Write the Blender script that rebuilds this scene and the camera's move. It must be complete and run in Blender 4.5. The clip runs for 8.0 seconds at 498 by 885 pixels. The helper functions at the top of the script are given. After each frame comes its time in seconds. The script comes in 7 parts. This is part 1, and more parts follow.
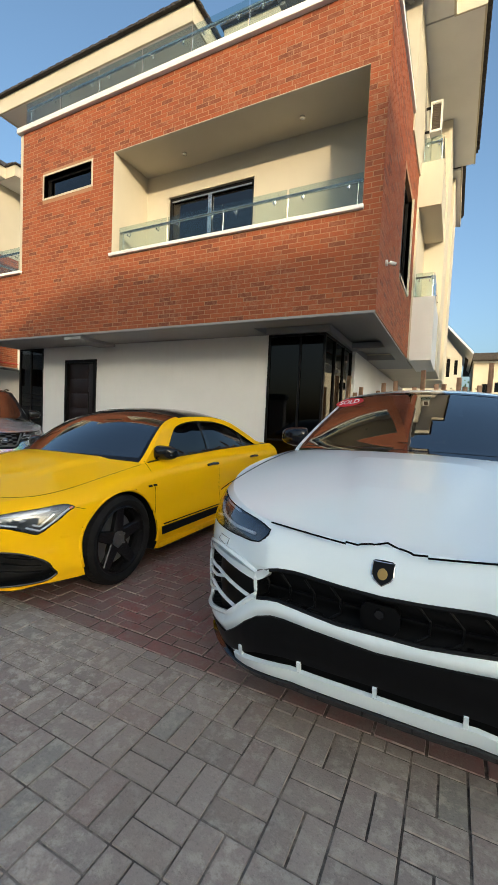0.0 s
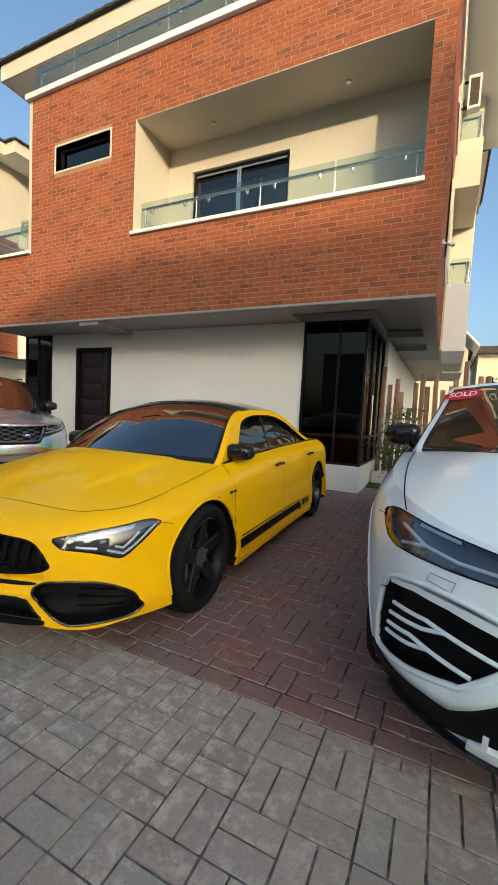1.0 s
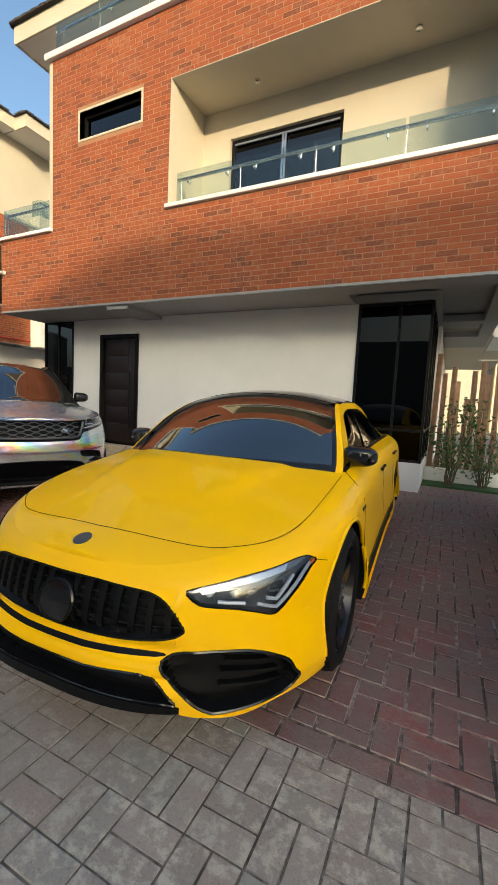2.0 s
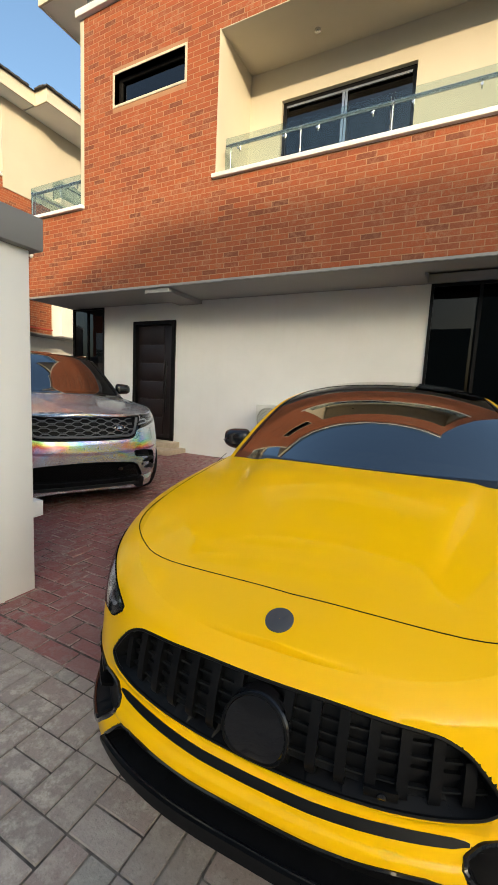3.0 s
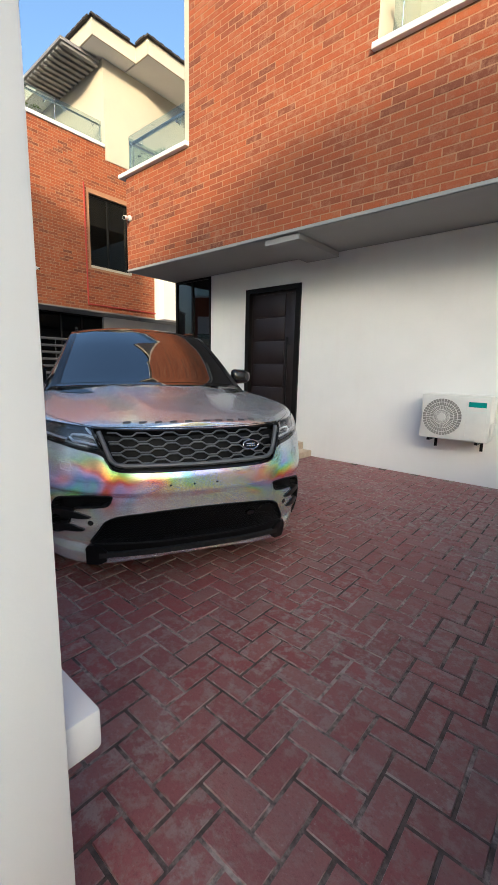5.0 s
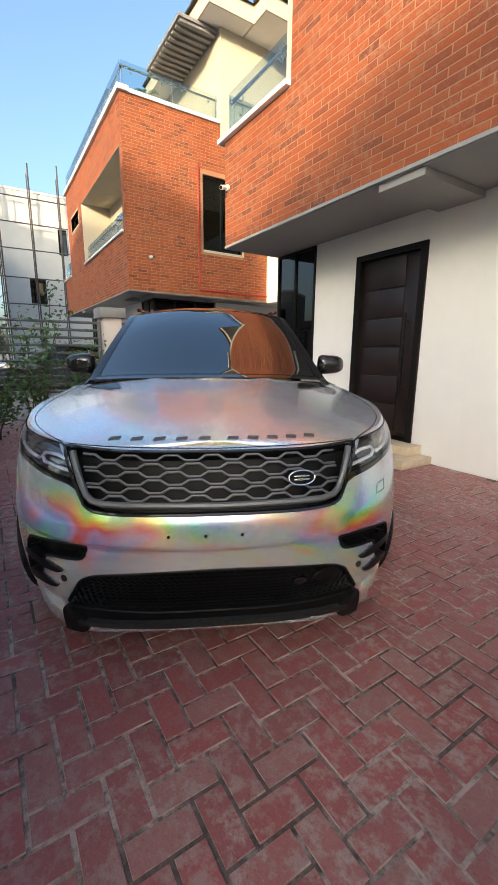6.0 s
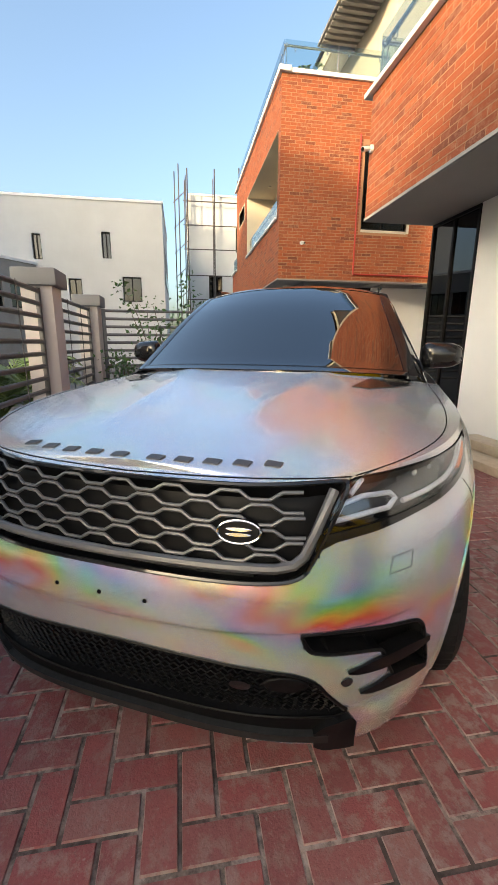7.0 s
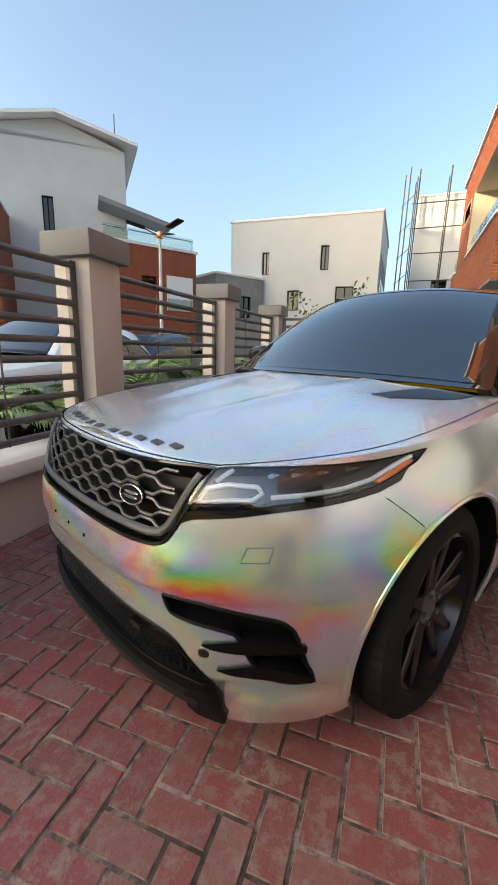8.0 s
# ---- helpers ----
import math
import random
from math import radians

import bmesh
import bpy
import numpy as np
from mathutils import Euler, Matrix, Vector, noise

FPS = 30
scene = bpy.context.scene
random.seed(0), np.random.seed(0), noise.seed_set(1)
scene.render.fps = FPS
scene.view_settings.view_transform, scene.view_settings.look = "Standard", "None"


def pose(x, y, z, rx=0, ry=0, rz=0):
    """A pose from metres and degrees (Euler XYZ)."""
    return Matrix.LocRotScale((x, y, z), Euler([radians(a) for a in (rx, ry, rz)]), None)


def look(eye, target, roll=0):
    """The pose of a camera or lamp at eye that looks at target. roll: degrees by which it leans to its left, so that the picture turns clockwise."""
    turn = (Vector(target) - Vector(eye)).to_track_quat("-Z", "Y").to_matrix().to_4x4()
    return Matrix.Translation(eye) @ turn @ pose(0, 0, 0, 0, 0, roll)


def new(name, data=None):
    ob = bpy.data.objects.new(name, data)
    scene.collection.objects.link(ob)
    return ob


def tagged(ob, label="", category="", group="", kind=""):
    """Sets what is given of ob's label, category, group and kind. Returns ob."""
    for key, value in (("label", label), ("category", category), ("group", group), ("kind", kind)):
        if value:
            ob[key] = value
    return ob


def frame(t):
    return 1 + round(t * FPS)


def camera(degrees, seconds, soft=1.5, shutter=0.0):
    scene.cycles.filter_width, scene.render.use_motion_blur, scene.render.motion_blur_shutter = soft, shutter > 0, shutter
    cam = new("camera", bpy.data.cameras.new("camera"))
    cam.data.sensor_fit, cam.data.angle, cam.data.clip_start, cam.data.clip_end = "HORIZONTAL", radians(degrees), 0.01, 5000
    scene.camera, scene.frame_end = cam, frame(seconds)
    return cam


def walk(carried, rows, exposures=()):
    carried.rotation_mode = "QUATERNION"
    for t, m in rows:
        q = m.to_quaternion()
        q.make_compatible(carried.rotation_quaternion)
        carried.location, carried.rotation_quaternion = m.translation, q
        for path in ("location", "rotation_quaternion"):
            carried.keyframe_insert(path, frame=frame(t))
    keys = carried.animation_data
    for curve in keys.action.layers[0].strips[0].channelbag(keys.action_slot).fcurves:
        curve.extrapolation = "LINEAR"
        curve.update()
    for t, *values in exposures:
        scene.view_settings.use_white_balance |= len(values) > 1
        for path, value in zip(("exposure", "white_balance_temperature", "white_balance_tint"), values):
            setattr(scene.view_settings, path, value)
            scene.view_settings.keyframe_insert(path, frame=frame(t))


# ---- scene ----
cam = camera(63.2, 8.0)
METRES, EYE, TILT, LEAN, TURN = 7.2, 1.26, 0.0, 0.0, 26.7
ROWS = [
    (0.0, 0.0, 0.0, 0.0, 0.15, -3.2, -2.62),
    (0.5, -0.0514, 0.0338, -0.0019, -0.63, -3.76, -2.76),
    (1.0, -0.1006, 0.07, -0.003, -0.99, -4.21, -2.91),
    (2.5, -0.2468, 0.1939, -0.0043, -0.13, -6.47, -2.89),
    (3.0, -0.2923, 0.2346, -0.0047, 0.76, -7.11, -2.74),
    (3.5, -0.3284, 0.2877, -0.0057, 2.27, -7.8, -2.44),
    (4.0, -0.36, 0.3442, -0.0068, 4.58, -8.51, -2.11),
    (4.5, -0.3854, 0.4074, -0.0054, 8.27, -9.12, -1.79),
    (6.0, -0.397, 0.6047, -0.0008, 30.94, -12.31, -0.4),
    (6.5, -0.3867, 0.6666, -0.0009, 41.85, -13.29, -0.26),
    (7.0, -0.3772, 0.7206, -0.0037, 54.01, -13.65, -0.3),
    (7.5, -0.3515, 0.7765, -0.0041, 68.11, -13.45, -0.72),
    (8.0, -0.3203, 0.8151, -0.0048, 83.38, -13.06, -1.56),
]
walk(cam, [(t, pose(0, 0, EYE, TILT, LEAN, TURN) @ pose(METRES * x, METRES * y, METRES * z, 90 + pitch, roll, yaw)) for t, x, y, z, yaw, pitch, roll in ROWS],
     exposures=[(0.0, 2.00, 6000, 1), (2.5, 2.20, 6250, 2), (3.6, 2.28, 6150, 2), (4.5, 2.34, 5650, 3), (6.0, 2.72, 6150, 5), (7.0, 2.82, 6700, 6), (8.0, 2.84, 6750, 5)])

# ---- light: low evening sun from behind the camera's shoulder, clear hazy sky ----
SUN_DIR = Vector((0.632, -0.7375, 0.2386)).normalized()
world = bpy.data.worlds.new("evening_sky")
scene.world = world
world.use_nodes = True
wn = world.node_tree.nodes
sky = wn.new("ShaderNodeTexSky")
sky.sky_type = "NISHITA"
sky.sun_disc = False
sky.sun_elevation = radians(14)
sky.sun_rotation = radians(139.4)
sky.altitude, sky.air_density, sky.dust_density, sky.ozone_density = 0, 0.95, 5.5, 1.6
world.node_tree.links.new(sky.outputs[0], wn["Background"].inputs[0])
wn["Background"].inputs[1].default_value = 0.074
sun = new("sun", bpy.data.lights.new("sun", "SUN"))
sun.data.energy, sun.data.angle, sun.data.color = 1.04, radians(0.55), (1.0, 0.73, 0.44)
sun.matrix_world = look(SUN_DIR * 60, (0, 0, 0))


# ---- materials ----
class Nodes:
    """A short way to write a node material."""

    def __init__(self, name):
        self.mat = bpy.data.materials.new(name)
        self.mat.use_nodes = True
        self.t = self.mat.node_tree
        self.p = self.t.nodes["Principled BSDF"]
        self.out = self.t.nodes["Material Output"]

    def add(self, kind, **kw):
        n = self.t.nodes.new("ShaderNode" + kind)
        for k, v in kw.items():
            n.inputs[k.replace("_", " ")].default_value = v
        return n

    def link(self, a, b):
        self.t.links.new(a, b)

    def noise(self, scale, detail=4.0, rough=0.6, space="Object"):
        n = self.add("TexNoise", Scale=scale, Detail=detail, Roughness=rough)
        self.link(self.add("NewGeometry").outputs["Position"] if space == "World" else self.add("TexCoord").outputs[space], n.inputs["Vector"])
        return n.outputs["Fac"]

    def ramp(self, fac, stops):
        r = self.add("ValToRGB")
        e = r.color_ramp.elements
        while len(e) < len(stops):
            e.new(0.5)
        for k, (pos, col) in zip(e, stops):
            k.position, k.color = pos, (*col, 1)
        self.link(fac, r.inputs[0])
        return r.outputs[0]

    def mix(self, fac, a, b, mode="MIX"):
        m = self.t.nodes.new("ShaderNodeMix")
        m.data_type, m.blend_type = "RGBA", mode
        for sock, v in ((m.inputs[0], fac), (m.inputs[6], a), (m.inputs[7], b)):
            if isinstance(v, (int, float)):
                sock.default_value = v
            elif isinstance(v, tuple):
                sock.default_value = (*v, 1)
            else:
                self.link(v, sock)
        return m.outputs[2]

    def bump(self, height, strength=0.3, dist=0.01):
        b = self.add("Bump", Strength=strength, Distance=dist)
        self.link(height, b.inputs["Height"])
        self.link(b.outputs[0], self.p.inputs["Normal"])

    def base(self, v):
        if isinstance(v, tuple):
            self.p.inputs["Base Color"].default_value = (*v, 1)
        else:
            self.link(v, self.p.inputs["Base Color"])

    def set(self, **kw):
        for k, v in kw.items():
            self.p.inputs[k.replace("_", " ")].default_value = v
        return self


def grey(v):
    return (v, v, v)


def plain(name, col, rough=0.5, metal=0.0, var=0.12, scale=6.0, bump=0.0, coat=0.0):
    """A surface of one colour, with large stains and fine grain."""
    n = Nodes(name)
    big, fine = n.noise(scale, 5), n.noise(scale * 22, 3)
    dark = tuple(c * (1 - var) for c in col)
    lite = tuple(min(1, c * (1 + var * 0.5)) for c in col)
    c1 = n.ramp(big, [(0.3, dark), (0.7, lite)])
    n.base(n.mix(0.25, c1, n.ramp(fine, [(0.3, dark), (0.7, lite)])))
    n.set(Roughness=rough, Metallic=metal, Coat_Weight=coat, Coat_Roughness=0.03)
    if bump:
        n.bump(fine, bump, 0.004)
    return n.mat


def wall_paint(name, col, dirt):
    """Rolled render paint with faint patches and drips."""
    n = Nodes(name)
    c = n.add("TexCoord")
    m = n.add("Mapping")
    m.inputs["Scale"].default_value = (3.0, 3.0, 0.35)
    n.link(c.outputs["Object"], m.inputs["Vector"])
    streak = n.add("TexNoise", Scale=2.2, Detail=5.0)
    n.link(m.outputs[0], streak.inputs["Vector"])
    patch = n.noise(0.8, 4)
    c1 = n.ramp(patch, [(0.35, tuple(v * 0.93 for v in col)), (0.65, col)])
    f = n.ramp(streak.outputs["Fac"], [(0.58, grey(0)), (0.85, grey(0.12))])
    n.base(n.mix(f, c1, dirt))
    n.set(Roughness=0.75)
    n.bump(n.noise(90, 3), 0.12, 0.003)
    return n.mat


def pieces(name, cols, stain, rough, from_islands, bump=0.5, wear=0.5, film=None, edge=None):
    """Bricks and pavers: each piece has its own tone, with worn and stained patches."""
    n = Nodes(name)
    if from_islands:
        r = n.add("NewGeometry").outputs["Random Per Island"]
    else:
        r = n.add("ObjectInfo").outputs["Random"]
    tone = n.ramp(r, [(i / max(1, len(cols) - 1), c) for i, c in enumerate(cols)])
    big, mid, fine = n.noise(1.3, 4, 0.65, "World"), n.noise(17, 6, 0.7, "World"), n.noise(140, 3, 0.6, "World")
    tone = n.mix(n.ramp(mid, [(0.35, grey(0)), (0.75, grey(0.5))]), tone, tuple(c * 0.62 for c in cols[0]))
    w = n.ramp(big, [(0.38, grey(0.2)), (0.60, grey(1))])
    w2 = n.ramp(mid, [(0.47, grey(0)), (0.60, grey(wear))])
    tone = n.mix(n.mix(1.0, w, w2, "MULTIPLY"), tone, stain)
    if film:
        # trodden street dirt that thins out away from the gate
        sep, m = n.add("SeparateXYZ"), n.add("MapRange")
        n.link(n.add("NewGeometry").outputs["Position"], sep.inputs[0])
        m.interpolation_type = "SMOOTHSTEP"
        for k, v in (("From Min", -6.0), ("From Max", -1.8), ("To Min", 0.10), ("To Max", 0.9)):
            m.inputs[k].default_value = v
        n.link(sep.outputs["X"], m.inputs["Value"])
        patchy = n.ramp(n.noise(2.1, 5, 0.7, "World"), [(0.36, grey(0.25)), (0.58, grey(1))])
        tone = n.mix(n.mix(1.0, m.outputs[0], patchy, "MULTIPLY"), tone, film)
    grit = n.noise(75, 8, 0.75, "World")
    tone = n.mix(n.ramp(grit, [(0.30, grey(0.55)), (0.46, grey(0))]), tone, tuple(c * 0.4 for c in cols[0]))
    specks = n.mix(1.0, n.ramp(grit, [(0.57, grey(0)), (0.68, grey(wear))]), n.ramp(n.noise(4.5, 5, 0.7, "World"), [(0.45, grey(0.15)), (0.62, grey(1))]), "MULTIPLY")
    tone = n.mix(specks, tone, stain)
    if edge:
        # dust that clings to the worn arrises
        sep = n.add("SeparateXYZ")
        n.link(n.add("NewGeometry").outputs["True Normal"], sep.inputs[0])
        slope = n.ramp(sep.outputs["Z"], [(0.90, grey(1)), (0.97, grey(0))])
        spots = n.ramp(n.noise(11, 5, 0.7, "World"), [(0.46, grey(0.04)), (0.60, grey(0.75))])
        tone = n.mix(n.mix(1.0, slope, spots, "MULTIPLY"), tone, edge)
    n.base(tone)
    n.set(Roughness=rough)
    h = n.mix(0.5, mid, fine)
    n.bump(h, bump, 0.006)
    return n.mat


def joint_sand(name, dark, mid_tone, pale_tone, spread):
    """Dark grit in the joints, with spells of pale blown dust."""
    n = Nodes(name)
    big, mid = n.noise(2.4, 6, 0.72), n.noise(23, 5, 0.7)
    c = n.mix(n.ramp(mid, [(0.35, grey(0)), (0.65, grey(1))]), dark, mid_tone)
    pale = n.mix(1.0, n.ramp(big, [(spread, grey(0)), (spread + 0.12, grey(1))]), n.ramp(mid, [(0.36, grey(0.2)), (0.55, grey(1))]), "MULTIPLY")
    n.base(n.mix(pale, c, pale_tone))
    n.set(Roughness=0.95)
    n.bump(mid, 0.6, 0.006)
    return n.mat


def paint(name, col, rough=0.22, coat=1.0, metal=0.0):
    """Car paint: colour under a clear coat, with faint dust."""
    n = Nodes(name)
    dust = n.noise(3.0, 6)
    n.base(n.mix(n.ramp(dust, [(0.45, grey(0)), (0.8, grey(0.025))]), col, grey(0.5)))
    n.set(Roughness=rough, Metallic=metal, Specular_IOR_Level=0.25, Coat_Weight=coat, Coat_Roughness=0.02, Coat_IOR=1.45)
    return n.mat


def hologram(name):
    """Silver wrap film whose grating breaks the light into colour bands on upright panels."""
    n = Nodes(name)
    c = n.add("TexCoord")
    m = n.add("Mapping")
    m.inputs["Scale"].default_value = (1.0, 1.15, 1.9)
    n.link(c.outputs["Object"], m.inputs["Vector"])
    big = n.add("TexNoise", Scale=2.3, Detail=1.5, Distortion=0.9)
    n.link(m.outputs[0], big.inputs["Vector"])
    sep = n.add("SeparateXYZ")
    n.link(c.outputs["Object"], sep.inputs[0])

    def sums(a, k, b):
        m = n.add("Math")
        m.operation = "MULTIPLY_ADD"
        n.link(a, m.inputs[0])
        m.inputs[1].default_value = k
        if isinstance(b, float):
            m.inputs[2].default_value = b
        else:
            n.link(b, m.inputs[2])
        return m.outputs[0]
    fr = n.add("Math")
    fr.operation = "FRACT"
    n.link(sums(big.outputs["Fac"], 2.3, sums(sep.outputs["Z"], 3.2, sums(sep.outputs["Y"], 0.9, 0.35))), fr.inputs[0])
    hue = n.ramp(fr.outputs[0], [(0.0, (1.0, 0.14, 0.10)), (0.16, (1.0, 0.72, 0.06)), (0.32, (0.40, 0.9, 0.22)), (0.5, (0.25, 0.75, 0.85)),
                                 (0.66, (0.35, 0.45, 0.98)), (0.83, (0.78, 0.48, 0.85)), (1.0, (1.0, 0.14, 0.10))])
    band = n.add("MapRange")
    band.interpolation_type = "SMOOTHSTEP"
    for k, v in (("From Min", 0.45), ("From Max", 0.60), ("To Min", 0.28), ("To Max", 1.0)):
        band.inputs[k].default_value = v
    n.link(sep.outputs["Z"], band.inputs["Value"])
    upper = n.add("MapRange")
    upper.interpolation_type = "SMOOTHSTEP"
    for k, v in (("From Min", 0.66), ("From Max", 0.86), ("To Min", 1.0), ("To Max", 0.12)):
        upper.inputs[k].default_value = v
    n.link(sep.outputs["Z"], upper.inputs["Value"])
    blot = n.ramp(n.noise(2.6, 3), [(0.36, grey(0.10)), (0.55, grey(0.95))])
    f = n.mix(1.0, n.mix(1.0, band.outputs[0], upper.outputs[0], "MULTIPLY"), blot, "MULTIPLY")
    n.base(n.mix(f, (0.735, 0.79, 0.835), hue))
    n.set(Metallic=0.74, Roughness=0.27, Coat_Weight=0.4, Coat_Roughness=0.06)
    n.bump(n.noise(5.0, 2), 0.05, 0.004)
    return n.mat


def tinted_glass(name, tint, ior=1.5):
    """A thin pane: see-through tint, with a mirror that grows towards a grazing view."""
    n = Nodes(name)
    tr, gl, lw, mx = n.add("BsdfTransparent"), n.add("BsdfGlossy"), n.add("LayerWeight"), n.add("MixShader")
    tr.inputs[0].default_value = (*tint, 1)
    gl.inputs["Roughness"].default_value = 0.012
    po, ma = n.add("Math"), n.add("Math")
    po.operation, ma.operation = "POWER", "MULTIPLY_ADD"
    po.inputs[1].default_value = 4.0
    f0 = ((ior - 1) / (ior + 1)) ** 2
    ma.inputs[1].default_value, ma.inputs[2].default_value = 1 - f0, f0
    n.link(lw.outputs["Facing"], po.inputs[0])
    n.link(po.outputs[0], ma.inputs[0])
    n.link(ma.outputs[0], mx.inputs[0])
    n.link(tr.outputs[0], mx.inputs[1])
    n.link(gl.outputs[0], mx.inputs[2])
    n.link(mx.outputs[0], n.out.inputs["Surface"])
    return n.mat


BRICKS = [(0.29, 0.066, 0.02), (0.34, 0.08, 0.022), (0.3, 0.07, 0.021), (0.36, 0.092, 0.025), (0.22, 0.052, 0.02), (0.33, 0.074, 0.018), (0.15, 0.042, 0.021), (0.31, 0.07, 0.018)]
REDS = [(0.27, 0.068, 0.066), (0.319, 0.084, 0.08), (0.292, 0.09, 0.085), (0.303, 0.138, 0.123), (0.319, 0.105, 0.097), (0.248, 0.077, 0.073), (0.275, 0.079, 0.076)]
GREYS = [(0.29, 0.245, 0.215), (0.37, 0.31, 0.268), (0.32, 0.272, 0.24), (0.40, 0.342, 0.30), (0.34, 0.265, 0.232), (0.32, 0.305, 0.27)]
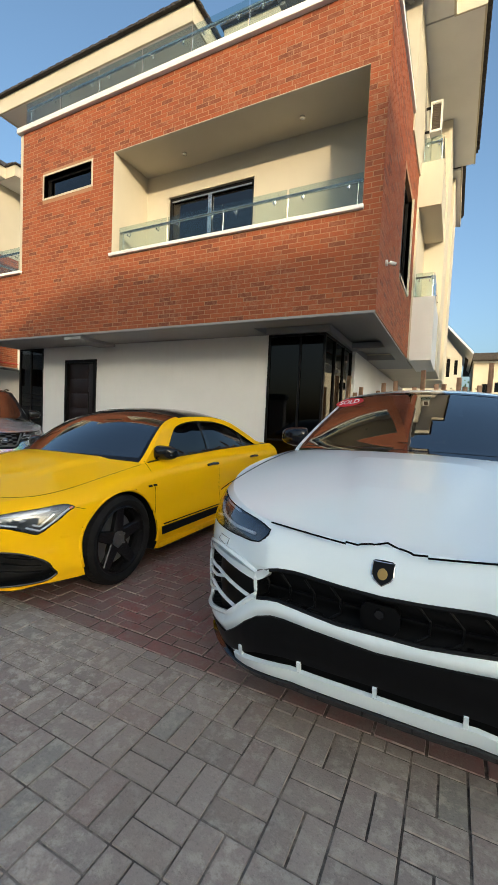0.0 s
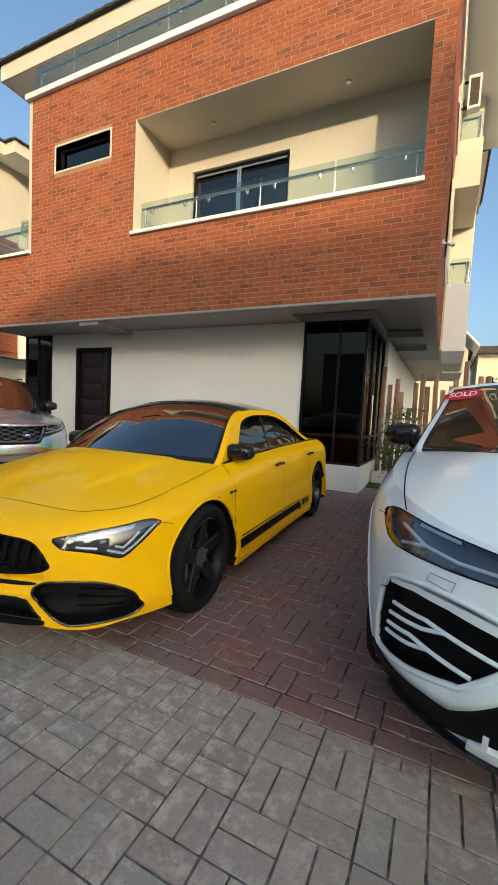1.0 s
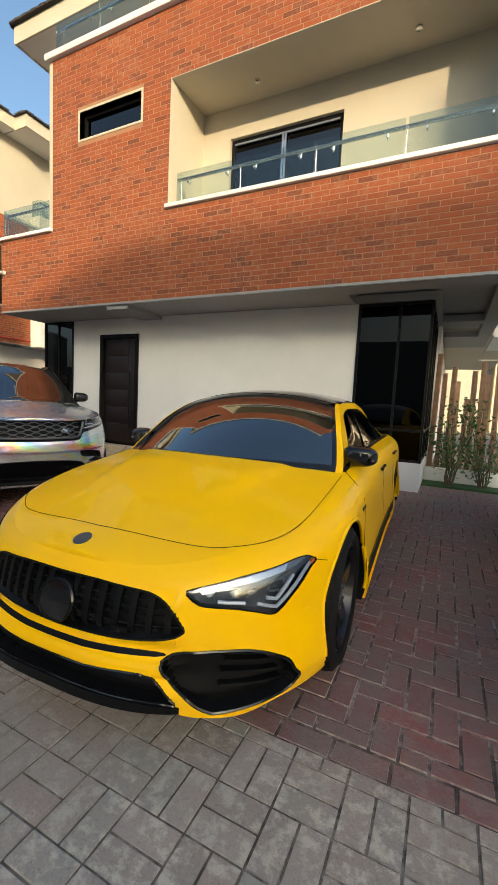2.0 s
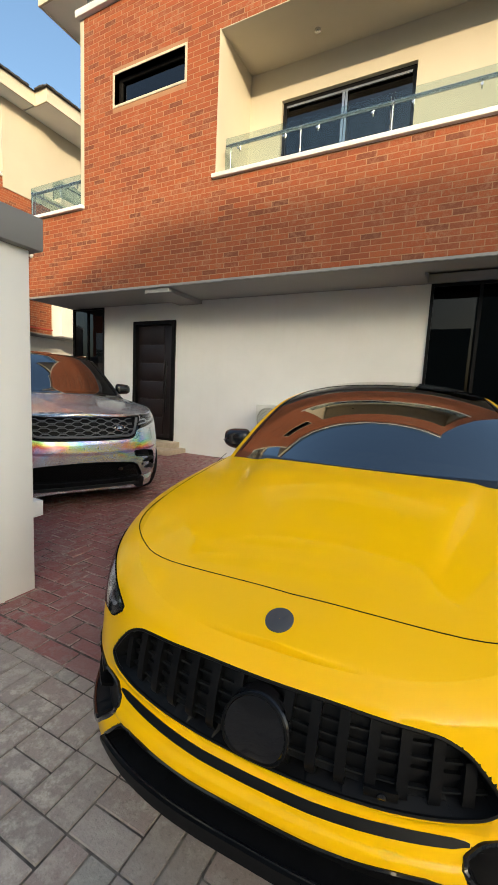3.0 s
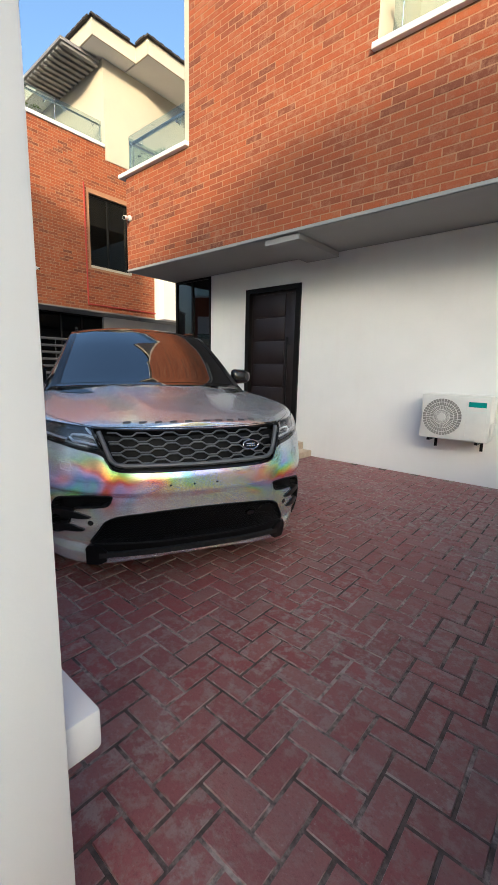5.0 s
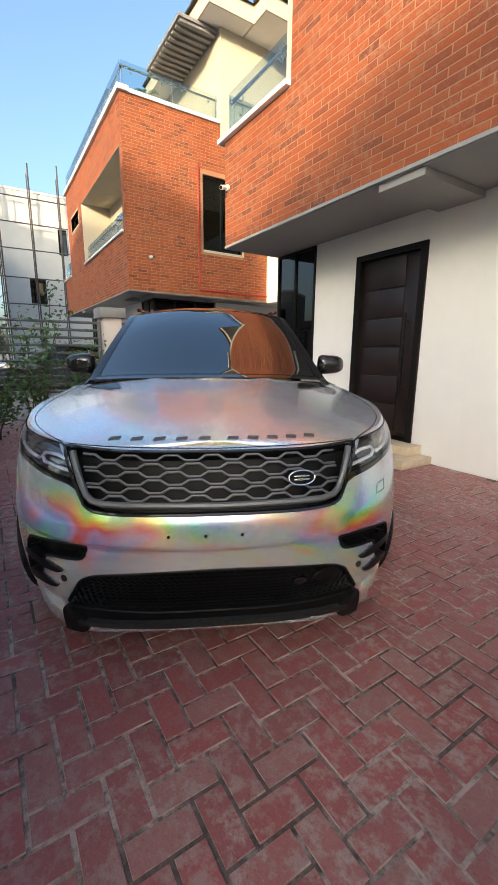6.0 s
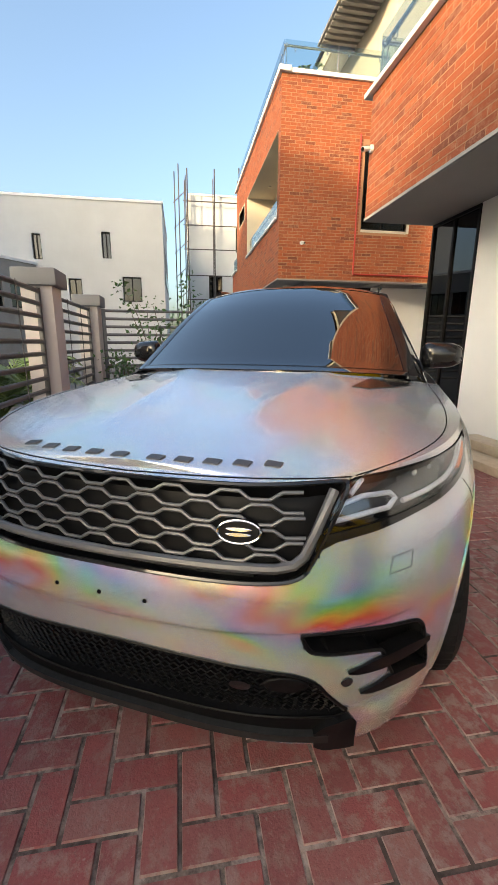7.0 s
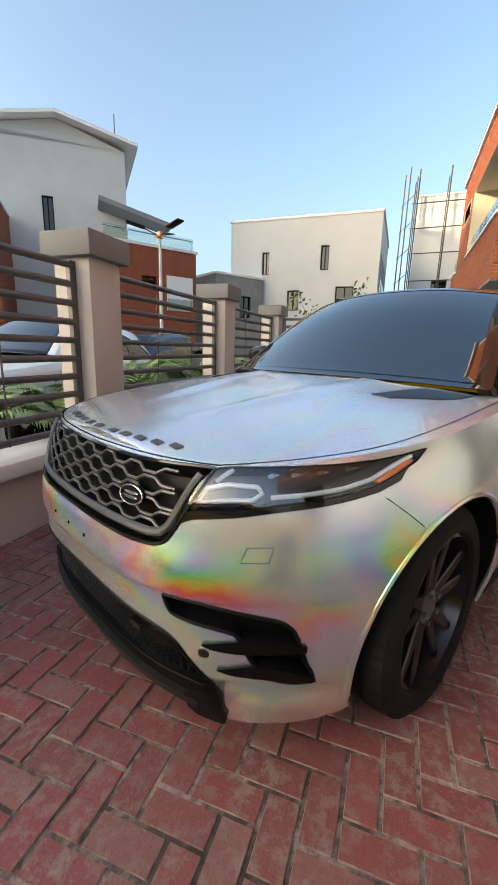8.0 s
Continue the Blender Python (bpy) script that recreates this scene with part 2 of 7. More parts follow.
M = {
    "white_wall": wall_paint("white_render", (0.80, 0.795, 0.78), (0.62, 0.55, 0.5)),
    "far_white": wall_paint("pale_grey_render", (0.56, 0.57, 0.565), (0.45, 0.44, 0.42)),
    "cream_wall": wall_paint("cream_render", (0.56, 0.51, 0.405), (0.52, 0.46, 0.36)),
    # darker than white_wall: the overhang's shade is put into this grey
    "soffit": wall_paint("shaded_soffit_render", (0.32, 0.32, 0.315), (0.27, 0.265, 0.255)),
    "post_paint": wall_paint("grey_pink_render", (0.55, 0.50, 0.47), (0.40, 0.36, 0.33)),
    "cap_paint": wall_paint("grey_render", (0.22, 0.22, 0.225), (0.16, 0.16, 0.16)),
    "mortar": plain("mortar", (0.36, 0.19, 0.105), 0.9, bump=0.3),
    "brick": pieces("facing_brick", BRICKS, (0.42, 0.23, 0.14), 0.8, True, 0.35, 0.35),
    "brick_part": pieces("facing_brick_single", BRICKS, (0.42, 0.23, 0.14), 0.8, False, 0.35, 0.35),
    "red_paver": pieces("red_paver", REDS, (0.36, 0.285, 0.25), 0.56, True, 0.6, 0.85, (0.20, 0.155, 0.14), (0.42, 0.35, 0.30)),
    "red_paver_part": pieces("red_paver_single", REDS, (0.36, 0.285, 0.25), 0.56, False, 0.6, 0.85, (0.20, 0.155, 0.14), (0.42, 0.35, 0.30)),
    "grey_paver": pieces("grey_paver", GREYS, (0.60, 0.55, 0.47), 0.72, True, 0.6, 0.7),
    "grey_paver_part": pieces("grey_paver_single", GREYS, (0.60, 0.55, 0.47), 0.72, False, 0.6, 0.7),
    "joint": joint_sand("joint_sand", (0.06, 0.047, 0.04), (0.14, 0.11, 0.092), (0.42, 0.35, 0.30), 0.46),
    "joint_street": joint_sand("joint_grit", (0.06, 0.051, 0.044), (0.14, 0.118, 0.10), (0.29, 0.25, 0.21), 0.44),
    "road": plain("street_paving", (0.16, 0.15, 0.14), 0.9, scale=0.5, var=0.3, bump=0.3),
    "yellow": paint("yellow_paint", (1.0, 0.555, 0.0), 0.35),
    "white_paint": paint("white_car_paint", (0.86, 0.94, 0.97), 0.3),
    "dark_paint": paint("dark_car_paint", (0.03, 0.035, 0.045)),
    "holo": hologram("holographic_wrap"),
    "gloss_black": paint("gloss_black", (0.008, 0.008, 0.009), 0.12),
    "plastic": plain("black_plastic", (0.0055, 0.0055, 0.006), 0.45, var=0.3, scale=20),
    "rubber": plain("tyre_rubber", (0.013, 0.013, 0.013), 0.75, var=0.35, scale=15, bump=0.2),
    "rim": plain("dark_alloy", (0.05, 0.05, 0.053), 0.25, 0.8, var=0.2),
    "chrome": plain("satin_metal", (0.62, 0.62, 0.62), 0.22, 1.0, var=0.08),
    "grille_metal": plain("grille_metal", (0.13, 0.13, 0.133), 0.42, 0.35, var=0.1),
    "graphite": plain("graphite_plastic", (0.09, 0.09, 0.095), 0.45, 0.3, var=0.15),
    "gap": plain("panel_gap", (0.006, 0.006, 0.006), 0.9, var=0.1),
    "cabin": plain("cabin_trim", (0.02, 0.02, 0.022), 0.7, var=0.2),
    "amber": plain("amber_lens", (0.75, 0.16, 0.02), 0.2, coat=0.6),
    "lamp_inner": plain("lamp_reflector", (0.085, 0.088, 0.095), 0.25, 0.4, var=0.3, scale=30),
    "lamp_white": plain("lamp_guide", (0.88, 0.89, 0.92), 0.18, 0.2, var=0.05),
    "red_sticker": plain("red_sticker", (0.62, 0.01, 0.02), 0.35),
    "white_print": plain("white_print", (0.82, 0.82, 0.82), 0.5, var=0.02),
    "wood_door": plain("dark_wenge_door", (0.015, 0.009, 0.0085), 0.42, var=0.45, scale=3),
    "frame_black": plain("black_aluminium", (0.014, 0.013, 0.013), 0.35, 0.3, var=0.2),
    # near-black room finish: the unlit interior is put into the colour
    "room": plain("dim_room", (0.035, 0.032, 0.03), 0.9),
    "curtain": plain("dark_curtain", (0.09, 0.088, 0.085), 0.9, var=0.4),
    "steel_tube": plain("grey_painted_steel", (0.14, 0.135, 0.135), 0.45, 0.4, var=0.3, scale=9),
    "inox": plain("brushed_steel", (0.62, 0.64, 0.66), 0.25, 0.9, var=0.08),
    "step_tile": plain("beige_step_stone", (0.50, 0.41, 0.30), 0.5, var=0.2, scale=12),
    "shingle": plain("dark_shingle", (0.045, 0.038, 0.034), 0.85, var=0.5, scale=8, bump=0.5),
    "ac_white": plain("ac_casing", (0.68, 0.67, 0.63), 0.4, var=0.08),
    "teal": plain("teal_label", (0.0, 0.25, 0.22), 0.4),
    "plank": plain("weathered_plank", (0.36, 0.215, 0.125), 0.7, var=0.45, scale=5, bump=0.3),
    "plank_dark": plain("brown_louvre", (0.06, 0.042, 0.03), 0.6, var=0.3),
    "turf": plain("artificial_turf", (0.03, 0.085, 0.02), 0.9, var=0.4, scale=40, bump=0.6),
    "leaf": plain("palm_leaf", (0.19, 0.27, 0.07), 0.5, var=0.5, scale=4),
    "leaf_dark": plain("shrub_leaf", (0.055, 0.125, 0.028), 0.5, var=0.5, scale=6),
    "stem": plain("plant_stem", (0.10, 0.075, 0.045), 0.8, var=0.3),
    "red_pipe": plain("red_pipe", (0.42, 0.03, 0.02), 0.5),
    "concrete": plain("bare_concrete", (0.30, 0.29, 0.27), 0.9, var=0.3, scale=1.2, bump=0.3),
    "gold": plain("gold_print", (0.42, 0.27, 0.08), 0.4, 0.5),
    "pole_steel": plain("scaffold_pole", (0.10, 0.085, 0.08), 0.6, 0.4, var=0.4),
    "cctv": plain("white_plastic", (0.62, 0.62, 0.60), 0.4, var=0.05),
    "lip_grey": plain("carbon_lip", (0.022, 0.023, 0.024), 0.40, 0.0, var=0.35, scale=60),
    "tail_red": plain("red_lens", (0.45, 0.01, 0.01), 0.2, coat=0.6),
    "windscreen": tinted_glass("windscreen_glass", (0.14, 0.16, 0.17), 3.3),
    "side_glass": tinted_glass("privacy_glass", (0.035, 0.04, 0.04), 1.6),
    "house_glass": tinted_glass("dark_window_glass", (0.09, 0.095, 0.095), 1.85),
    # copy of house_glass; lower tint and mirror stand in for a darker reflection
    "bay_glass": tinted_glass("dim_reflection_bay_glass", (0.05, 0.055, 0.055), 1.32),
    "rail_glass": tinted_glass("balustrade_glass", (0.80, 0.87, 0.86), 1.45),
    "lamp_glass": tinted_glass("lamp_cover", (0.88, 0.90, 0.93), 1.8),
}


for k in ("plastic", "gap", "rubber", "lip_grey", "cabin", "room", "frame_black"):
    M[k].node_tree.nodes["Principled BSDF"].inputs["Specular IOR Level"].default_value = 0.0 if k == "gap" else 0.14
M["yellow"].node_tree.nodes["Principled BSDF"].inputs["Coat Weight"].default_value = 0.38
M["yellow"].node_tree.nodes["Principled BSDF"].inputs["Specular IOR Level"].default_value = 0.03
M["gloss_black"].node_tree.nodes["Principled BSDF"].inputs["Coat Weight"].default_value = 0.55


# ---- small builders ----
def thing(name, m, label, category, group="", kind=""):
    ob = new(name)
    ob.matrix_basis = m
    return tagged(ob, label, category, group, kind)


def finish(bm, angle=32):
    """Smooth faces, with sharp edges where the surface turns."""
    bmesh.ops.remove_doubles(bm, verts=bm.verts, dist=1e-5)
    bmesh.ops.recalc_face_normals(bm, faces=bm.faces)
    lim = radians(angle)
    for f in bm.faces:
        f.smooth = True
    for e in bm.edges:
        e.smooth = len(e.link_faces) == 2 and e.calc_face_angle(0) < lim
    return bm


def mesh_of(bm, name, mats, angle=32):
    finish(bm, angle)
    me = bpy.data.meshes.new(name)
    bm.to_mesh(me)
    bm.free()
    for m in mats if isinstance(mats, (list, tuple)) else [mats]:
        me.materials.append(m)
    return me


def part(name, bm, material, parent=None, label="", angle=32):
    ob = new(name, mesh_of(bm, name, material, angle))
    ob.parent = parent
    if label:
        ob["label"] = label
    return ob


def box(bm, x0, x1, y0, y1, z0, z1, bevel=0.0, mi=0):
    vs = [bm.verts.new((x, y, z)) for x in (x0, x1) for y in (y0, y1) for z in (z0, z1)]
    fs = [bm.faces.new([vs[i] for i in q]) for q in ((0, 1, 3, 2), (4, 6, 7, 5), (0, 4, 5, 1), (2, 3, 7, 6), (0, 2, 6, 4), (1, 5, 7, 3))]
    for f in fs:
        f.material_index = mi
    if bevel:
        es = list({e for f in fs for e in f.edges})
        bmesh.ops.bevel(bm, geom=es, offset=bevel, segments=2, profile=0.5, affect="EDGES")
    return bm


def boxes(*specs, bevel=0.0):
    bm = bmesh.new()
    for s in specs:
        box(bm, *s, bevel=bevel)
    return bm


def tube(bm, pts, r, n=8, closed=False):
    """A round bar along a line of points; r may be a list."""
    pts = [Vector(p) for p in pts]
    k = len(pts)
    rs = r if isinstance(r, (list, tuple)) else [r] * k
    rings = []
    for i, p in enumerate(pts):
        a, b = (pts[(i - 1) % k], pts[(i + 1) % k]) if closed else (pts[max(i - 1, 0)], pts[min(i + 1, k - 1)])
        d = (b - a).normalized()
        u = d.cross(Vector((0, 0, 1)) if abs(d.z) < 0.9 else Vector((1, 0, 0))).normalized()
        v = d.cross(u)
        rings.append([bm.verts.new(p + (u * math.cos(2 * math.pi * j / n) + v * math.sin(2 * math.pi * j / n)) * rs[i]) for j in range(n)])
    for i in range(k if closed else k - 1):
        a, b = rings[i], rings[(i + 1) % k]
        for j in range(n):
            bm.faces.new((a[j], a[(j + 1) % n], b[(j + 1) % n], b[j]))
    if not closed:
        bm.faces.new(rings[0])
        bm.faces.new(rings[-1][::-1])
    return bm


def lathe(bm, prof, n=32, axis="y", centre=(0, 0, 0)):
    """Turns a profile of (radius, along) about an axis."""
    c = Vector(centre)
    rings = []
    for r, a in prof:
        ring = []
        for j in range(n):
            ca, sa = r * math.cos(2 * math.pi * j / n), r * math.sin(2 * math.pi * j / n)
            ring.append(bm.verts.new(c + Vector({"y": (ca, a, sa), "z": (ca, sa, a), "x": (a, ca, sa)}[axis])))
        rings.append(ring)
    for a, b in zip(rings, rings[1:]):
        for j in range(n):
            bm.faces.new((a[j], a[(j + 1) % n], b[(j + 1) % n], b[j]))
    return bm


def disc_caps(prof):
    return [(1e-4, prof[0][1]), *prof, (1e-4, prof[-1][1])]


def sheet(bm, rows, back):
    """A solid patch between two equal grids of points, closed along its rim."""
    def grid(g):
        return [[bm.verts.new(p) for p in row] for row in g]
    a, b = grid(rows), grid(back)
    n, m = len(a), len(a[0])
    for i in range(n - 1):
        for j in range(m - 1):
            bm.faces.new((a[i][j], a[i + 1][j], a[i + 1][j + 1], a[i][j + 1]))
            bm.faces.new((b[i][j], b[i][j + 1], b[i + 1][j + 1], b[i + 1][j]))
    rim = [(i, 0) for i in range(n)] + [(n - 1, j) for j in range(1, m)] + [(i, m - 1) for i in range(n - 2, -1, -1)] + [(0, j) for j in range(m - 2, 0, -1)]
    for (i, j), (k, l) in zip(rim, rim[1:] + rim[:1]):
        bm.faces.new((a[i][j], b[i][j], b[k][l], a[k][l]))
    return bm


def curve(*keys):
    """A smooth line through (position, value) keys that never overshoots them."""
    xs, ys = np.array(sorted(keys), float).T
    h = np.diff(xs)
    d = np.diff(ys) / h
    s = np.zeros(len(xs))
    for i in range(1, len(xs) - 1):
        if d[i - 1] * d[i] > 0:
            w1, w2 = 2 * h[i] + h[i - 1], h[i] + 2 * h[i - 1]
            s[i] = (w1 + w2) / (w1 / d[i - 1] + w2 / d[i])
    s[0], s[-1] = d[0], d[-1]

    def exact(x):
        i = np.clip(np.searchsorted(xs, x) - 1, 0, len(h) - 1)
        t = (x - xs[i]) / h[i]
        return ((2 * t ** 3 - 3 * t ** 2 + 1) * ys[i] + (t ** 3 - 2 * t ** 2 + t) * h[i] * s[i]
                + (-2 * t ** 3 + 3 * t ** 2) * ys[i + 1] + (t ** 3 - t ** 2) * h[i] * s[i + 1])
    tx = np.linspace(xs[0], xs[-1], 801)
    ty = exact(tx)
    return lambda x: np.interp(x, tx, ty)


def rounded(pts, times=2):
    """A line with its corners cut round."""
    for _ in range(times):
        out = [pts[0]]
        for p, q in zip(pts, pts[1:]):
            out += [tuple(a * 0.75 + b * 0.25 for a, b in zip(p, q)), tuple(a * 0.25 + b * 0.75 for a, b in zip(p, q))]
        pts = out + [pts[-1]]
    return pts
# ---- the house type: brick box over a recessed ground floor, with a loggia and a roof terrace ----
FACE, REAR = 5.905, 6.90
X0, X1, XU = -10.43, -1.083, -8.87          # ends of the brick box; left end of its upper storey
SOF, SILL, LOGT, COP = 2.87, 4.30, 6.26, 7.30
LX0, LX1, LBACK = -6.13, -1.355, 6.86
SIDE_END = 10.2


def glass_rail(parent, a, b, z, h=0.5, name="balustrade", side=1):
    """Glass panes in a line from a to b with posts, brackets and a steel handrail."""
    a, b = Vector((*a, z)), Vector((*b, z))
    d = (b - a)
    n = max(1, round(d.length / 1.15))
    out = Vector((d.y, -d.x, 0)).normalized() * side
    up = Vector((0, 0, 1))
    bm = bmesh.new()
    tube(bm, [a + up * (h * 0.84) - out * 0.05, b + up * (h * 0.84) - out * 0.05], 0.026, 10)
    rail = part(name, bm, M["inox"], parent)
    for i in range(n):
        p, q = a + d * ((i + 0.015) / n), a + d * ((i + 0.985) / n)
        bm = bmesh.new()
        t = out * 0.006
        sheet(bm, [[p - t, q - t], [p - t + up * h, q - t + up * h]], [[p + t, q + t], [p + t + up * h, q + t + up * h]])
        pane = part("pane", bm, M["rail_glass"], rail)
        pane.visible_shadow = False
    for i in range(n + 1):
        p = a + d * (min(max(i / n, 0.02), 0.98))
        bm = bmesh.new()
        tube(bm, [p - out * 0.02, p - out * 0.02 + up * h * 0.72, p - out * 0.05 + up * h * 0.82], 0.008, 6)
        part("rail_post", bm, M["inox"], rail)
    # curled clips that carry the handrail on the glass
    for i in range(n):
        for k in (0.2, 0.8):
            p = a + d * ((i + k) / n)
            bm = bmesh.new()
            tube(bm, [p + up * h * 0.84 - out * 0.05, p + up * h * 0.70 - out * 0.058, p + up * h * 0.63 - out * 0.04, p + up * h * 0.66 + out * 0.012], 0.008, 6)
            tube(bm, [p + up * h * 0.66 + out * 0.008, p + up * h * 0.66 + out * 0.02], 0.016, 10)
            part("rail_clip", bm, M["inox"], rail)
    return rail


def window(parent, axis, at, a0, a1, z0, z1, mullions=(), depth=0.06, name="window", sill=True, frame=0.05):
    """A black-framed window; axis 'y' faces -y at y=at, 'x' faces +x at x=at."""
    def put(bm, p0, p1, q0, q1, d0, d1):
        if axis == "y":
            box(bm, p0, p1, at + d0, at + d1, q0, q1)
        else:
            box(bm, at - d1, at - d0, p0, p1, q0, q1)
    bm = bmesh.new()
    put(bm, a0, a1, z1 - frame, z1, 0, depth)
    put(bm, a0, a1, z0, z0 + frame, 0, depth)
    put(bm, a0, a0 + frame, z0 + frame, z1 - frame, 0, depth)
    put(bm, a1 - frame, a1, z0 + frame, z1 - frame, 0, depth)
    for m in mullions:
        put(bm, m - frame / 2, m + frame / 2, z0 + frame, z1 - frame, 0.004, depth)
    w = part(name, bm, M["frame_black"], parent)
    edges = [a0 + frame, *mullions, a1 - frame]
    for e0, e1 in zip(edges, edges[1:]):
        bm = bmesh.new()
        put(bm, e0, e1, z0 + frame, z1 - frame, depth * 0.45, depth * 0.45 + 0.008)
        part("pane", bm, M["house_glass"], w)
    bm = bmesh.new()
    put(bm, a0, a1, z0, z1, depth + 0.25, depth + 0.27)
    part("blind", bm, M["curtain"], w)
    return w


def house(dx, label):
    h = thing("house", pose(dx, 0, 0), label, "house", "terrace of brick houses")
    # masonry of the brick box
    w = 0.20
    f0 = FACE + 0.008
    bm = boxes((X0, X1 - 0.008, f0, f0 + w, SOF, SILL), (XU, -8.16, f0, f0 + w, SILL, COP), (-8.16, -6.74, f0, f0 + w, SILL, 5.78), (-8.16, -6.74, f0, f0 + w, 6.24, COP),
               (-6.74, LX0, f0, f0 + w, SILL, COP), (LX0, X1 - 0.008, f0, f0 + w, LOGT, COP), (LX1, X1 - 0.008, f0, f0 + w, SILL, LOGT))
    part("wall", bm, M["mortar"], h, "mortar bed of the brick facing")
    bm = boxes((X1 - 0.22, X1 - 0.008, f0 + w, 8.05, SOF, COP), (X1 - 0.22, X1 - 0.008, 8.05, 9.30, SOF, 4.10), (X1 - 0.22, X1 - 0.008, 8.05, 9.30, 6.0, COP), (X1 - 0.22, X1 - 0.008, 9.30, SIDE_END, SOF, COP),
               )
    part("side_wall", bm, M["mortar"], h)
    part("end_wall", boxes((X0, X0 + 0.2, f0 + w, SIDE_END, SOF, SILL)), M["cream_wall"], h)
    part("end_wall", boxes((XU, XU + 0.2, f0 + w, SIDE_END, SILL, COP)), M["cream_wall"], h)
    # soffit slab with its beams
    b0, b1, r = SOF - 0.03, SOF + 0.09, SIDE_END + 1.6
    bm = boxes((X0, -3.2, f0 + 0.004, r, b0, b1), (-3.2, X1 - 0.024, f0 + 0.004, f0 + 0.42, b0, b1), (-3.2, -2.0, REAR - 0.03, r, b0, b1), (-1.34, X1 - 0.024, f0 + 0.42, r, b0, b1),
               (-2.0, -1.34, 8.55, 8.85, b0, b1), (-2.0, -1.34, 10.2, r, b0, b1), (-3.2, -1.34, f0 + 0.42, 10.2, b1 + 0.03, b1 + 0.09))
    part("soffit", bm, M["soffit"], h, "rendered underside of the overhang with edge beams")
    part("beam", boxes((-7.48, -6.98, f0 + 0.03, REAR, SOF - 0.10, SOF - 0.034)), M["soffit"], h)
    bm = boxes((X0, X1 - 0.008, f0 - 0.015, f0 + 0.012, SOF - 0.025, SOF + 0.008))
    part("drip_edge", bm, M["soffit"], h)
    # window reveal of the small upper window
    bm = boxes((-8.195, -8.16, FACE - 0.002, f0 + 0.2, 5.745, 6.275), (-6.74, -6.705, FACE - 0.002, f0 + 0.2, 5.745, 6.275), (-8.16, -6.74, FACE - 0.002, f0 + 0.2, 5.745, 5.78), (-8.16, -6.74, FACE - 0.002, f0 + 0.2, 6.24, 6.275))
    part("window_surround", bm, M["cream_wall"], h)
    window(h, "y", f0 + 0.10, -8.155, -6.745, 5.785, 6.235)
    # loggia
    bm = boxes((LX0 - 0.02, -5.57, LBACK, LBACK + 0.15, 3.4, LOGT), (-3.59, LX1 + 0.02, LBACK, LBACK + 0.15, 3.4, LOGT), (-5.57, -3.59, LBACK, LBACK + 0.15, 5.76, LOGT))
    part("loggia_wall", bm, M["cream_wall"], h)
    part("loggia_return", boxes((LX0 - 0.15, LX0, f0 + w, LBACK, 3.4, LOGT), (LX0 - 0.01, LX0 + 0.004, FACE - 0.004, f0 + w, SILL + 0.05, LOGT)), M["cream_wall"], h)
    part("loggia_return", boxes((LX1, LX1 + 0.05, f0 + w, LBACK, 3.4, LOGT)), M["cream_wall"], h)
    part("loggia_ceiling", boxes((LX0, LX1, f0 + w, LBACK, LOGT, LOGT + 0.1), (LX0, LX1, FACE + 0.003, f0 + w, LOGT - 0.012, LOGT - 0.002)), M["cream_wall"], h)
    part("loggia_floor", boxes((LX0, LX1, f0 + w, LBACK, 3.3, 3.42)), M["concrete"], h)
    sash = window(h, "y", LBACK + 0.06, -5.565, -3.595, 3.5, 5.755, (-4.58,), name="sliding_door")
    part("sash", boxes((-5.50, -3.66, LBACK + 0.045, LBACK + 0.058, 5.66, 5.69), (-4.62, -4.585, LBACK + 0.045, LBACK + 0.058, 3.55, 5.66), (-4.575, -4.54, LBACK + 0.045, LBACK + 0.058, 3.55, 5.66)), M["inox"], sash, "pale aluminium sash bars")
    for x in (-4.9, -2.55):
        bm = bmesh.new()
        lathe(bm, disc_caps([(0.045, LOGT), (0.045, LOGT - 0.03), (0.03, LOGT - 0.034)]), 16, "z", (x, 6.47, 0))
        part("downlight", bm, M["inox"], h)
    part("sill", boxes((LX0 - 0.05, LX1 + 0.02, FACE - 0.05, f0 + w, SILL - 0.005, SILL + 0.055), bevel=0.006), M["white_wall"], h, "white loggia coping")
    glass_rail(h, (LX0 + 0.08, FACE + 0.09), (LX1 - 0.008, FACE + 0.09), SILL + 0.055, 0.50)
    # low terrace at the end
    part("coping", boxes((X0 - 0.12, XU, FACE - 0.06, f0 + w, SILL - 0.005, SILL + 0.055), (X0 - 0.12, X0 + 0.22, f0 + w, SIDE_END, SILL - 0.005, SILL + 0.055), bevel=0.006), M["white_wall"], h)
    glass_rail(h, (X0 - 0.02, FACE + 0.08), (XU - 0.02, FACE + 0.08), SILL + 0.055, 0.58)
    glass_rail(h, (X0 - 0.02, SIDE_END), (X0 - 0.02, FACE + 0.08), SILL + 0.055, 0.58)
    part("corner_trim", boxes((XU - 0.09, XU - 0.002, FACE + 0.01, f0 + w, SILL + 0.055, COP)), M["cream_wall"], h)
    part("terrace_wall", boxes((X0 + 0.02, XU - 0.092, 8.4, 8.6, SILL - 0.2, 9.2)), M["cream_wall"], h)
    # top coping and roof terrace
    part("coping", boxes((XU - 0.13, X1 + 0.08, FACE - 0.07, f0 + w, COP, COP + 0.11), (X1 - 0.22, X1 + 0.04, f0 + w, 8.58, COP, COP + 0.09), bevel=0.006), M["white_wall"], h)
    glass_rail(h, (XU, FACE + 0.06), (X1 - 0.05, FACE + 0.06), COP + 0.11, 0.55)
    glass_rail(h, (X1 - 0.05, FACE + 0.06), (X1 - 0.05, 8.55), COP + 0.11, 0.55)
